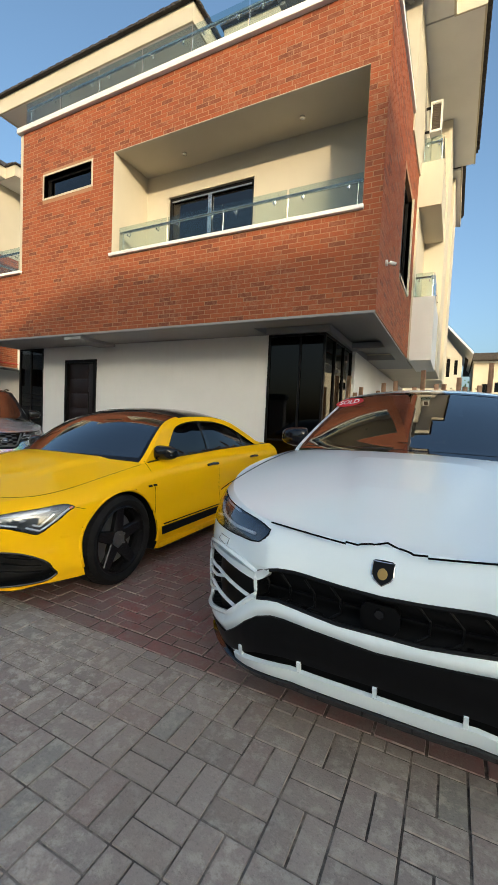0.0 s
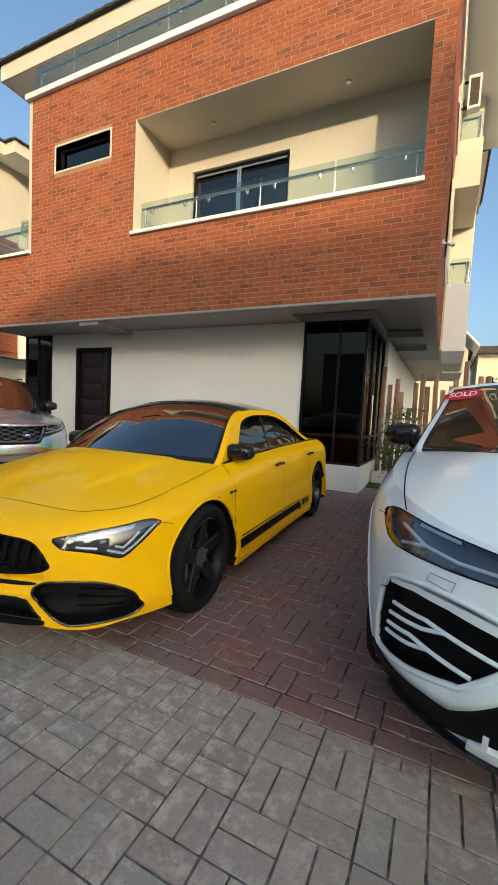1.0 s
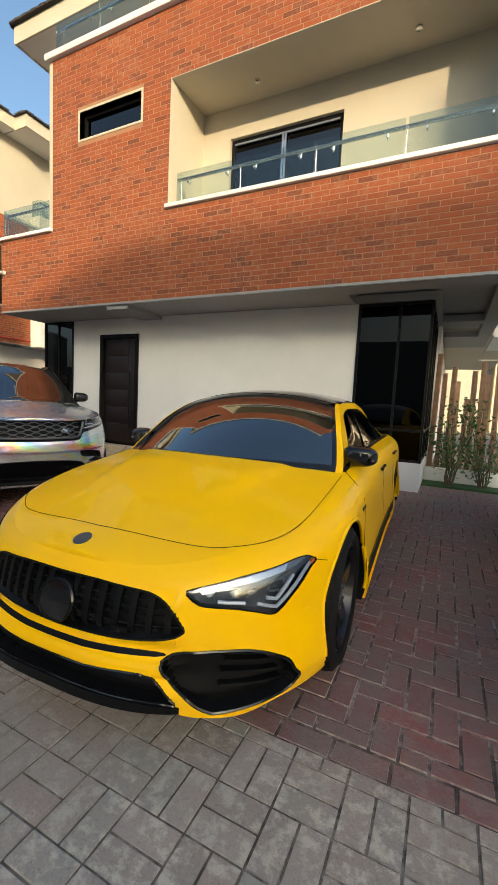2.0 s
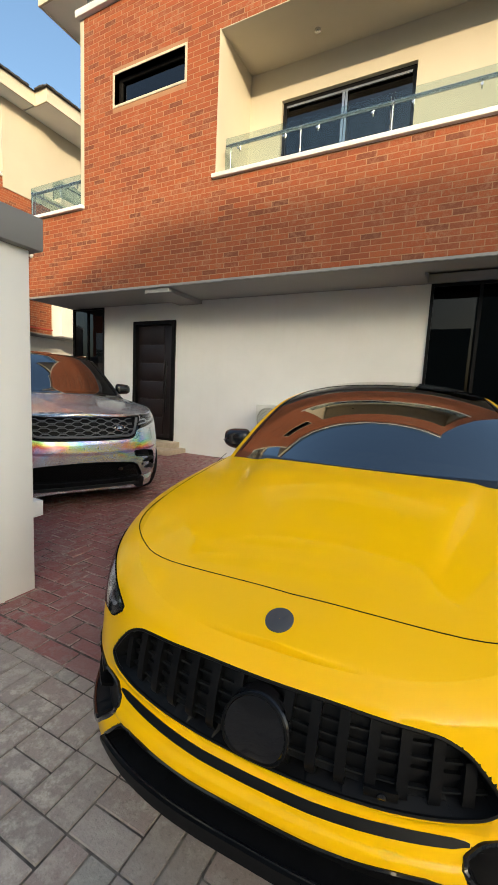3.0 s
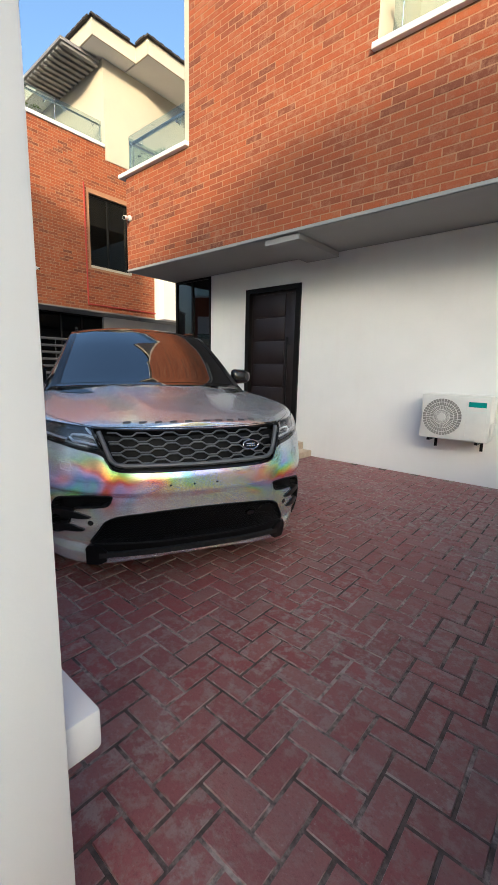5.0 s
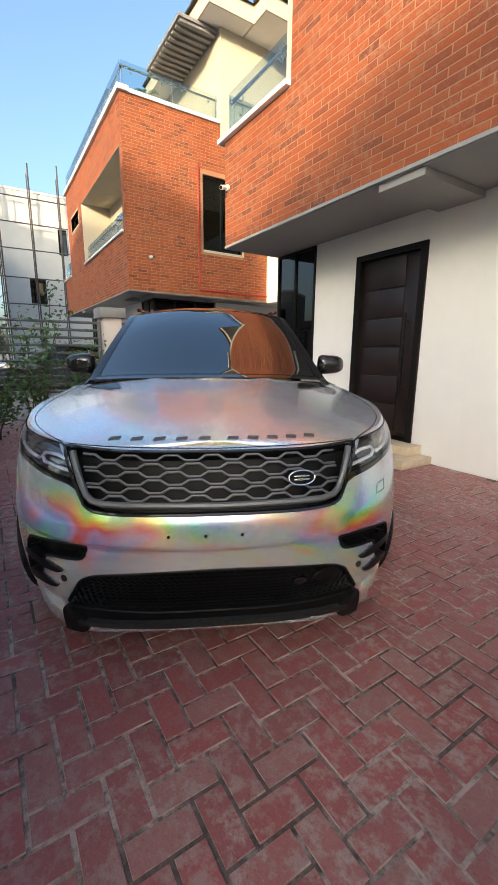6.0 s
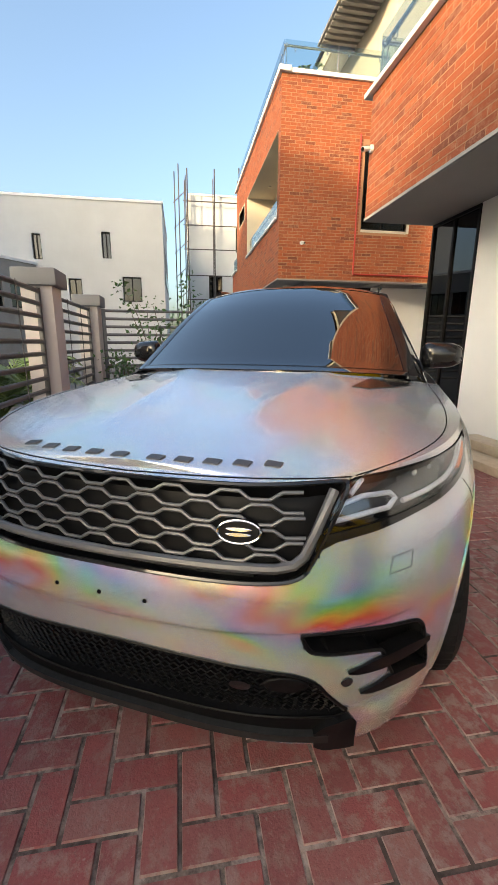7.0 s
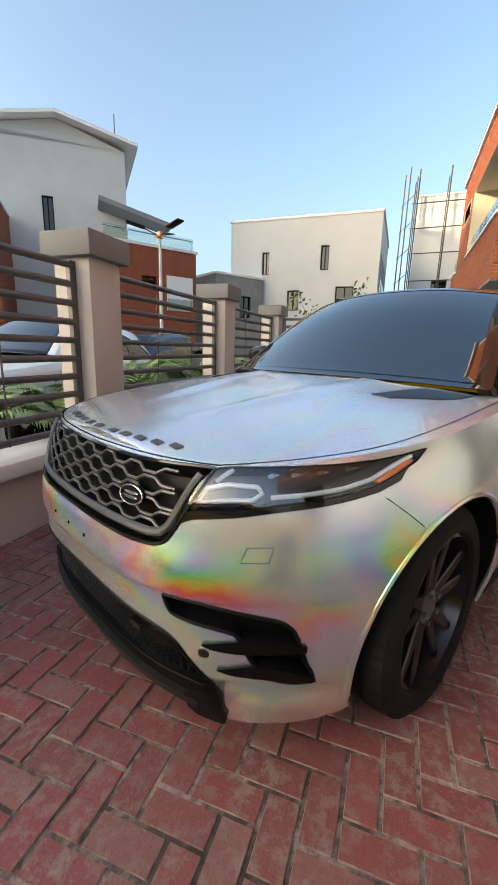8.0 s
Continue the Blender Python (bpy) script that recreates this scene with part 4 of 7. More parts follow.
            out += [(x0 + (x1 - x0) * i / k, y0 + (y1 - y0) * i / k) for i in range(k)]
        out.append(pts[-1])
        x, y = np.array(out).T
        return list(zip(x, y, self.top(x, y) + off))


class Cabin:
    """The glasshouse: a centre-line profile, bowed across, and sides down to the belt."""

    def __init__(self, shell, prof, wt, bow, crown, inset=0.03):
        self.s, self.E, self.wt, self.bow, self.crown, self.inset = shell, prof, wt, bow, crown, inset

    def up(self, u, s):
        u, s = np.asarray(u, float), np.asarray(s, float)
        return u - self.bow(u) * s ** 2, self.wt(u) * s, self.E(u) - self.crown(u) * np.abs(s) ** 2.4

    def flank(self, u, t, sign):
        u, t = np.asarray(u, float), np.asarray(t, float)
        x, y1, z1 = self.up(u, np.ones_like(u))
        z0 = self.s.zs(x) - 0.02
        y0 = np.maximum(self.s.W * self.s.prof(np.asarray(1.0)) * self.s.width(x) - self.inset, y1)
        return x, sign * (y0 + (y1 - y0) * t ** 1.35), z0 + (np.maximum(z1, z0) - z0) * t

    def pane(self, bm, u0, u1, s0, s1, nu=16, ns=18, thick=0.012, lift=0.0):
        us, ss = np.linspace(u0, u1, nu), np.linspace(s0, s1, ns)
        g = []
        for k in (lift, lift - thick):
            rows = []
            for u in us:
                x, y, z = self.up(np.full(ns, u), ss)
                slope = (self.E(u + 0.01) - self.E(u - 0.01)) / 0.02
                nn = math.hypot(slope, 1)
                rows.append(list(zip(x - k * slope / nn, y, z + k / nn)))
            g.append(rows)
        return sheet(bm, *g)

    def strip(self, bm, u0, u1, lo, hi, sign, nu=30, nt=6, thick=0.012, lift=0.0):
        """A band of the side between the fractions lo(u) and hi(u) of its height."""
        us = np.linspace(u0, u1, nu)
        g = []
        for k in (lift, lift - thick):
            rows = []
            for u in us:
                t = np.linspace(float(lo(u)), float(hi(u)), nt)
                x, y, z = self.flank(np.full(nt, u), t, sign)
                rows.append(list(zip(x, y + sign * k, z)))
            g.append(rows)
        return sheet(bm, *g)


WHEELS = {}


def wheel(parent, key, x, y, r, width, rim_r, spokes, sign, caliper="graphite", steer=0.0):
    """A wheel with tyre, spoked rim, hub cap, brake disc and caliper; its outside faces y."""
    w = width / 2
    if key not in WHEELS:
        d = {}
        bm = bmesh.new()
        lathe(bm, [(rim_r, w * 0.86), (rim_r - 0.012, w * 0.9), (rim_r - 0.022, w * 0.55), (rim_r - 0.05, -w * 0.3), (rim_r - 0.03, -w * 0.9), (rim_r, -w * 0.86)], 48)
        d["rim"] = mesh_of(bm, "rim", M["rim"])
        bm = bmesh.new()
        ring = [(rim_r - 0.004, w * 0.80), (rim_r + 0.012, w * 0.97), ((r + rim_r) / 2, w * 1.03), (r - 0.035, w * 0.97), (r - 0.010, w * 0.83), (r - 0.002, w * 0.6),
                (r - 0.002, w * 0.33), (r - 0.010, w * 0.32), (r - 0.010, w * 0.27), (r, w * 0.26), (r, -w * 0.26), (r - 0.010, -w * 0.27), (r - 0.010, -w * 0.32), (r - 0.002, -w * 0.33),
                (r - 0.002, -w * 0.6), (r - 0.010, -w * 0.83), (r - 0.03, -w * 0.95), (rim_r, -w * 0.9)]
        lathe(bm, ring, 162)
        bm.verts.ensure_lookup_table()
        for i, (rad, al) in enumerate(ring):
            if abs(al) > w * 0.55 and rad > r - 0.012:
                for j in range(162):
                    if j % 3 == 0:
                        v = bm.verts[i * 162 + j]
                        k = 1 - 0.005 / rad
                        v.co.x, v.co.z = v.co.x * k, v.co.z * k
        d["tyre"] = mesh_of(bm, "tyre", M["rubber"])
        bm = bmesh.new()
        n, twin = spokes
        for i in range(n):
            for q in ((-1, 1) if twin else (0,)):
                a = 2 * math.pi * i / n + math.pi / 2
                sp = bmesh.ops.create_cube(bm, size=1.0)
                for v in sp["verts"]:
                    t = v.co.x + 0.5
                    rad = 0.05 + t * (rim_r - 0.065)
                    wid = (0.05 - 0.018 * t) * (0.62 if twin else 1.15)
                    lat = v.co.z * wid * 2 * 0.9 + q * (0.012 + 0.05 * t)
                    dep = w * (0.62 + 0.16 * t) + (v.co.y - 0.5) * 0.045
                    v.co = Vector((rad * math.cos(a) - lat * math.sin(a), dep, rad * math.sin(a) + lat * math.cos(a)))
        bmesh.ops.bevel(bm, geom=list(bm.edges), offset=0.006, segments=1, affect="EDGES")
        d["spokes"] = mesh_of(bm, "spokes", M["rim"], 25)
        bm = bmesh.new()
        lathe(bm, disc_caps([(0.072, w * 0.3), (0.072, w * 0.58), (0.05, w * 0.66), (0.034, w * 0.68), (0.03, w * 0.64)]), 28)
        for i in range(5):
            a = 2 * math.pi * i / 5
            bmesh.ops.create_cone(bm, cap_ends=True, segments=6, radius1=0.01, radius2=0.009, depth=0.03, matrix=Matrix.Translation((0.053 * math.cos(a), w * 0.64, 0.053 * math.sin(a))) @ Matrix.Rotation(math.pi / 2, 4, "X"))
        d["hub"] = mesh_of(bm, "hub", M["graphite"])
        bm = bmesh.new()
        lathe(bm, disc_caps([(rim_r * 0.74, 0.0), (rim_r * 0.74, 0.025)]), 40)
        d["brake_disc"] = mesh_of(bm, "brake_disc", M["grille_metal"])
        bm = bmesh.new()
        box(bm, rim_r * 0.42, rim_r * 0.82, -0.02, 0.055, -0.13, 0.13, 0.015)
        d["brake_caliper"] = mesh_of(bm, "brake_caliper", M[caliper])
        WHEELS[key] = d
    d = WHEELS[key]
    m = Matrix.Translation((x, y, r)) @ Matrix.Rotation(radians(steer) + (0 if sign > 0 else math.pi), 4, "Z")
    top = new("wheel", d["rim"])
    top.parent = parent
    top.matrix_basis = m
    for k in ("tyre", "spokes", "hub", "brake_disc", "brake_caliper"):
        o = new(k, d[k])
        o.parent = top
    return top


def soft_box(bm, pts, bevel=0.02, seg=3):
    """A bevelled hull from eight corners."""
    vs = [bm.verts.new(p) for p in pts]
    fs = [bm.faces.new([vs[i] for i in q]) for q in ((0, 1, 3, 2), (4, 6, 7, 5), (0, 4, 5, 1), (2, 3, 7, 6), (0, 2, 6, 4), (1, 5, 7, 3))]
    bmesh.ops.bevel(bm, geom=list({e for f in fs for e in f.edges}), offset=bevel, segments=seg, profile=0.5, affect="EDGES")
    return bm


def door_mirror(parent, x, y, z, sign, shell_mat, size=1.0):
    """A door mirror on its foot; x, y, z is where the foot meets the door."""
    bm = bmesh.new()
    k = size
    o = (x + 0.02, y + sign * 0.17 * k, z + 0.075 * k)
    uv = bmesh.ops.create_uvsphere(bm, u_segments=24, v_segments=14, radius=1.0)
    for v in uv["verts"]:
        c = v.co
        sx = 0.085 * k * (1.0 if c.x > 0 else 0.45)
        f = 1 - 0.22 * (c.y * sign)
        v.co = Vector((o[0] + sx * c.x + 0.03 * c.y * -sign, o[1] + 0.122 * k * math.copysign(abs(c.y) ** 0.62, c.y), o[2] + 0.078 * k * f * math.copysign(abs(c.z) ** 0.58, c.z)))
    mir = part("door_mirror", bm, shell_mat, parent)
    bm = bmesh.new()
    tube(bm, [(x - 0.02, y - sign * 0.03, z - 0.01), (x - 0.005, y + sign * 0.05, z), (x + 0.01, y + sign * 0.12 * k, z + 0.02)], [0.034, 0.026, 0.022], 10)
    part("foot", bm, M["plastic"], mir)
    bm = bmesh.new()
    tube(bm, [(o[0] + 0.055 * k, o[1] - sign * 0.08 * k, o[2] - 0.012), (o[0] + 0.065 * k, o[1] + sign * 0.02, o[2] - 0.012), (o[0] + 0.03 * k, o[1] + sign * 0.10 * k, o[2] - 0.014)], 0.008, 6)
    part("indicator", bm, M["graphite"], mir)
    return mir


def cabin_fittings(car, cb, xs, wheel_side=1, z_belt=1.0, head=0.3):
    """Dashboard, seats, steering wheel and rear-view mirror, as far as the glass shows them."""
    x0 = xs
    bm = bmesh.new()
    soft_box(bm, [(x, y, z) for x in (x0 - 0.75, x0 - 0.12) for y in (-0.66, 0.66) for z in (z_belt - 0.10, z_belt + (0.045 if x < x0 - 0.3 else -0.01))], 0.03)
    part("dashboard", bm, M["cabin"], car)
    bm = bmesh.new()
    tube(bm, [(x0 - 0.92 + 0.06 * math.sin(a), 0.37 * wheel_side + 0.17 * math.cos(a), z_belt + 0.02 + 0.165 * math.sin(a)) for a in np.linspace(0, 2 * math.pi, 29)[:-1]], 0.015, 8, True)
    part("steering_wheel", bm, M["graphite"], car)
    for sx, sy, up in ((x0 - 1.35, 0.37, head), (x0 - 1.35, -0.37, head), (x0 - 2.1, 0.37, head * 0.55), (x0 - 2.1, -0.37, head * 0.55)):
        bm = bmesh.new()
        soft_box(bm, [(x + (-0.10 if z > z_belt else 0), sy + y, z) for x in (sx - 0.07, sx + 0.07) for y in (-0.24, 0.24) for z in (z_belt - 0.2, z_belt + up * 0.42)], 0.05)
        seat = part("seat", bm, M["cabin"], car)
        bm = bmesh.new()
        soft_box(bm, [(x - 0.12, sy + y, z) for x in (sx - 0.05, sx + 0.05) for y in (-0.13, 0.13) for z in (z_belt + up * 0.48, z_belt + up * 0.95)], 0.035)
        part("headrest", bm, M["cabin"], seat)


def top_patch(sh, bm, xs, lo, hi, sign, off=0.004, thick=0.012, n=16, k=8):
    """A patch on the hood between the widths lo(x) and hi(x)."""
    x = np.linspace(xs[0], xs[1], n)
    g = []
    for o in (off, off - thick):
        rows = []
        for a in x:
            y = np.linspace(float(lo(a)), float(hi(a)), k)
            rows.append([(a, sign * b, c + o) for b, c in zip(y, sh.top(np.full(k, a), y))])
        g.append(rows)
    return sheet(bm, *g)


def both(keys):
    """Keys for one half of a centred opening, mirrored to the other half."""
    return [(-y, a, b) for y, a, b in reversed(keys) if y > 0] + list(keys)


def soften(keys, n=4):
    """The same outline with its corners eased."""
    lo, hi = curve(*[(k[0], k[1]) for k in keys]), curve(*[(k[0], k[2]) for k in keys])
    ys = [a[0] + (b[0] - a[0]) * i / n for a, b in zip(keys, keys[1:]) for i in range(n)] + [keys[-1][0]]
    return [(y, float(lo(y)), float(hi(y))) for y in ys]


def hull(car, sh, mats, **kw):
    """The body of a car, and the rolled lips of its wheel wells."""
    me = sh.mesh(**kw)
    for m in mats:
        me.materials.append(m)
    ob = new("body", me)
    ob.parent = car
    for wx, wz, R in kw["wells"]:
        for sg in (1, -1):
            a0 = math.asin(max(-1, min(1, (0.24 - wz) / R)))
            pts = []
            for a in np.linspace(a0, math.pi - a0, 40):
                x, z = wx + R * math.cos(a), wz + R * math.sin(a)
                y = float(sh.side(x, z))
                pts.append((x, sg * (y - 0.006), z))
            part("arch_lip", tube(bmesh.new(), pts, 0.011, 8), mats[0], ob)
    return ob


def rim(car, sh, keys, r, mat, off=0.0, mirror=True, name="opening_rim"):
    """A thin moulding round an opening."""
    line = [(k[0], k[2]) for k in keys] + [(k[0], k[1]) for k in reversed(keys)]
    p = sh.nose_line(line + line[:1], off)[:-1]
    for sg in ((1, -1) if mirror else (1,)):
        part(name, tube(bmesh.new(), p if sg > 0 else flip(p), r, 6, True), M[mat], car)


def nose_disc(sh, y, z, ry, rz, off, thick, n=28):
    """An oval plate on the nose."""
    bm = bmesh.new()
    a = np.linspace(0, 2 * math.pi, n, endpoint=False)
    rings = []
    for k, o in ((1.0, off - thick), (1.0, off - thick * 0.3), (0.9, off), (0.5, off), (0.02, off)):
        yy, zz = y + ry * k * np.cos(a), z + rz * k * np.sin(a)
        rings.append([bm.verts.new(p) for p in zip(sh.front(yy, zz) + o, yy, zz)])
    for p, q in zip(rings, rings[1:]):
        for j in range(n):
            bm.faces.new((p[j], p[(j + 1) % n], q[(j + 1) % n], q[j]))
    return bm


def oval_line(sh, y, z, ry, rz, off, n=28):
    a = np.linspace(0, 2 * math.pi, n, endpoint=False)
    yy, zz = y + ry * np.cos(a), z + rz * np.sin(a)
    return list(zip(sh.front(yy, zz) + off, yy, zz))


def flip(pts):
    return [(x, -y, z) for x, y, z in pts]


def on_nose(car, name, sh, lines, r, mat, off=0.002, mirror=True, label="", step=0.02, n=8, closed=False):
    """Bars along lines on the nose, as one part a side."""
    for s in ((1, -1) if mirror else (1,)):
        bm = bmesh.new()
        for l in lines:
            p = sh.nose_line(l, off, step)
            tube(bm, flip(p) if s < 0 else p, r, n)
        part(name, bm, M[mat], car, label)


def lamp(car, sh, keys, guides, ambers, lenses, off=-0.018):
    """A headlamp on each side: bowl, light guides, lenses and clear cover."""
    for s in (1, -1):
        bm = sh.nose_band(bmesh.new(), keys, -0.026, 0.006, 6, 20)
        if s < 0:
            for v in bm.verts:
                v.co.y *= -1
        h = part("headlamp", bm, M["lamp_inner"], car, "clear-covered headlamp with light guides")
        for mat, lines, r, nm in (("lamp_white", guides, 0.0068, "light_guide"), ("amber", ambers, 0.009, "indicator")):
            for l in lines:
                p = sh.nose_line(l, off, 0.02)
                part(nm, tube(bmesh.new(), flip(p) if s < 0 else p, r, 8), M[mat], h)
        for y, z, r in lenses:
            bm = nose_disc(sh, y, z, r, r * 0.8, off + 0.006, 0.012, 18)
            if s < 0:
                for v in bm.verts:
                    v.co.y *= -1
            part("lens", bm, M["chrome"], h)
        bm = sh.nose_band(bmesh.new(), keys, 0.004, 0.005, 6, 24)
        if s < 0:
            for v in bm.verts:
                v.co.y *= -1
        part("cover", bm, M["lamp_glass"], h)
        ys = [k[0] for k in keys]
        rim = [(k[0], k[2]) for k in keys] + [(k[0], k[1]) for k in reversed(keys)]
        p = sh.nose_line(rim + rim[:1], 0.002)[:-1]
        part("seal", tube(bmesh.new(), flip(p) if s < 0 else p, 0.0028, 6, True), M["gap"], h)


def mirror_pod(car, cb, u):
    """Sensor housing and rear-view mirror behind the top of the windscreen."""
    x, y, z = (float(v) for v in cb.up(u, 0.0))
    p = part("sensor_pod", soft_box(bmesh.new(), [(x - 0.05 + a, b, z - 0.05 + c) for a in (-0.06, 0.05) for b in (-0.11, 0.11) for c in (-0.02, 0.03)], 0.015), M["cabin"], car)
    part("rear_view_mirror", soft_box(bmesh.new(), [(x - 0.16 + a, b, z - 0.10 + c) for a in (-0.012, 0.012) for b in (-0.12, 0.12) for c in (-0.03, 0.03)], 0.01), M["cabin"], p)


def belly(car, sh, x0, x1, z):
    part("underbody", boxes((x1, x0 - 0.4, -sh.W * 0.62, sh.W * 0.62, z, z + 0.1)), M["gap"], car)
def glasshouse(car, cb, u0, u1, u2, u3, roof_mat, pillar_mat, win, s_in=0.90, frame_mat=None, b_pillars=()):
    """Windscreen, roof, rear window and sides. win: side window's low and high edges as fractions, and its ends."""
    frame_mat = frame_mat or pillar_mat
    part("windscreen", cb.pane(bmesh.new(), u0, u1, -s_in, s_in), M["windscreen"], car, "raked tinted windscreen")
    part("rear_window", cb.pane(bmesh.new(), u2, u3, -s_in, s_in), M["side_glass"], car)
    bm = bmesh.new()
    cb.pane(bm, u0, u0 - 0.055, -s_in, s_in, 3, 20, 0.004, 0.0025)
    cb.pane(bm, u1 + 0.05, u1, -s_in, s_in, 3, 20, 0.004, 0.0025)
    for sg in (1, -1):
        cb.pane(bm, u0 - 0.055, u1 + 0.05, *sorted((sg * (s_in - 0.03), sg * s_in)), 16, 3, 0.004, 0.0025)
    part("glass_border", bm, M["gloss_black"], car, "black border of the windscreen")
    roof = cb.pane(bmesh.new(), u1, u2, -1, 1, 26, 22, 0.02, 0.002)
    part("roof", roof, roof_mat, car)
    for sg in (1, -1):
        bm = bmesh.new()
        cb.pane(bm, u0, u1, *sorted((sg * s_in, sg * 1.0)), 16, 5, 0.02, 0.003)
        cb.pane(bm, u2, u3, *sorted((sg * s_in, sg * 1.0)), 10, 5, 0.02, 0.003)
        lo, hi, ua, ub = win
        one, zero = (lambda u: 1.0), (lambda u: 0.0)
        cb.strip(bm, u0 - 0.02, ua, zero, one, sg, 14)
        cb.strip(bm, ub, u3 + 0.02, zero, one, sg, 14)
        cb.strip(bm, ua, ub, zero, lo, sg, 40, 3)
        cb.strip(bm, ua, ub, hi, one, sg, 40, 4)
        pil = part("pillar", bm, pillar_mat, car)
        cuts = [ua, *b_pillars, ub]
        for a, b in zip(cuts, cuts[1:]):
            part("side_window", cb.strip(bmesh.new(), a - 0.02, b + 0.02, lo, hi, sg, 24, 6, 0.006, -0.008), M["side_glass"], car)
        bm = bmesh.new()
        for p in b_pillars:
            cb.strip(bm, p + 0.035, p - 0.035, lo, hi, sg, 4, 6, 0.02, 0.001)
        for f, g in ((lo, 0.05), (hi, -0.035)):
            cb.strip(bm, ua, ub, (lambda u, f=f, g=g: min(f(u), f(u) + g)), (lambda u, f=f, g=g: max(f(u), f(u) + g)), sg, 40, 2, 0.012, 0.003)
        part("window_trim", bm, M["gloss_black"], car)


# silver holographic SUV
VEL = Shell(4.80, 0.965, 0.98, 0.62, 3.3, 2.0,
            zb=curve((-4.8, 0.30), (-4.2, 0.25), (-1.0, 0.25), (-0.8, 0.235), (-0.6, 0.205), (-0.45, 0.182), (-0.3, 0.172), (-0.15, 0.174), (-0.09, 0.190), (-0.04, 0.220), (0, 0.228)),
            zs=curve((-4.8, 1.02), (-4.0, 1.08), (-2.0, 1.07), (-1.4, 1.035), (-0.9, 1.0), (-0.5, 0.965), (-0.2, 0.935), (0, 0.918)),
            zc=curve((-4.8, 1.06), (-3.0, 1.06), (-1.6, 1.12), (-1.35, 1.115), (-1.0, 1.085), (-0.6, 1.03), (-0.3, 0.985), (-0.15, 0.955), (0, 0.925)),
            nose=curve((0, -0.07), (0.15, -0.045), (0.32, -0.012), (0.5, 0.0), (0.62, -0.005), (0.75, -0.03), (0.9, -0.055), (0.97, -0.075), (1.0, -0.11)),
            tail=curve((0, -0.15), (0.5, 0.0), (1, -0.1)),
            prof=curve((0, 0.95), (0.2, 0.985), (0.5, 1.0), (0.75, 0.99), (0.9, 0.965), (1.0, 0.925)),
            width=curve((-4.8, 0.93), (-4.0, 0.99), (-2.5, 1.0), (-0.9, 1.0), (0, 0.99)))


def velar_press(y, z):
    """A crease across the bumper, and a hollow over the corner lip."""
    zc = np.interp(y, [0, 0.25, 0.47, 0.70, 0.85], [0.566, 0.574, 0.584, 0.592, 0.598])
    step = -0.013 / (1 + np.exp((z - zc) / 0.0035))
    low = np.clip((z - 0.40) / 0.12, 0, 1)
    corner = np.clip((y - 0.55) / 0.08, 0, 1)
    return step * (0.35 + 0.65 * low) + corner * (-0.030 * np.exp(-((z - 0.290) / 0.030) ** 2) + 0.010 / (1 + np.exp((z - 0.245) / 0.006)))


VEL.relief = velar_press
VEL.ridge = lambda x, y: 0.010 * np.exp(-((np.abs(y) - (0.36 - 0.17 * (x + 1.3))) / 0.045) ** 2) * np.clip((-0.25 - x) / 0.4, 0, 1) * np.clip((x + 1.6) / 0.2, 0, 1)
VEL_C = Cabin(VEL, prof=curve((-4.55, 1.05), (-4.2, 1.42), (-3.9, 1.56), (-3.3, 1.625), (-2.6, 1.645), (-2.1, 1.61), (-1.9, 1.53), (-1.3, 1.16), (-1.22, 1.11)),
              wt=curve((-4.5, 0.66), (-3.6, 0.62), (-2.2, 0.62), (-1.25, 0.79)), bow=curve((-4.5, 0.0), (-3, 0.0), (-2.1, 0.10), (-1.2, 0.24)), crown=curve((-4.5, 0.05), (-2.5, 0.06), (-1.2, 0.03)))
CLA = Shell(4.69, 0.925, 0.95, 0.7, 2.75, 2.0,
            zb=curve((-4.7, 0.25), (-4.0, 0.18), (-0.8, 0.18), (-0.35, 0.178), (-0.22, 0.163), (-0.12, 0.180), (-0.06, 0.208), (0, 0.230)),
            zs=curve((-4.7, 0.86), (-4.0, 0.93), (-2.5, 0.905), (-1.4, 0.865), (-0.9, 0.80), (-0.5, 0.735), (-0.2, 0.67), (0, 0.625)),
            zc=curve((-4.7, 0.93), (-3.0, 0.92), (-1.4, 0.955), (-1.0, 0.905), (-0.6, 0.82), (-0.3, 0.735), (-0.15, 0.69), (0, 0.635)),
            nose=curve((0, 0.01), (0.1, 0.012), (0.3, -0.01), (0.5, -0.012), (0.75, -0.03), (0.9, -0.055), (1.0, -0.09)),
            tail=curve((0, -0.1), (0.5, 0.0), (1, -0.08)),
            prof=curve((0, 0.985), (0.15, 1.005), (0.3, 0.995), (0.5, 0.972), (0.7, 0.966), (0.82, 0.955), (0.90, 0.928), (0.96, 0.882), (1.0, 0.825)),
            width=curve((-4.7, 0.90), (-3.9, 1.0), (-2.5, 0.985), (-0.9, 1.0), (0, 0.985)))
CLA.relief = lambda y, z: (-0.024 * np.exp(-((z - 0.405) / 0.028) ** 2) + 0.010 * np.exp(-((z - 0.335) / 0.016) ** 4)) * np.clip((0.52 - y) / 0.10, 0, 1)
CLA.ridge = lambda x, y: 0.022 * np.clip((x + 1.30) / 0.40, 0.3, 1) / (1 + np.exp((np.abs(y) - (0.30 - 0.22 * (x + 0.3))) / 0.013)) * np.clip((-0.35 - x) / 0.5, 0, 1)
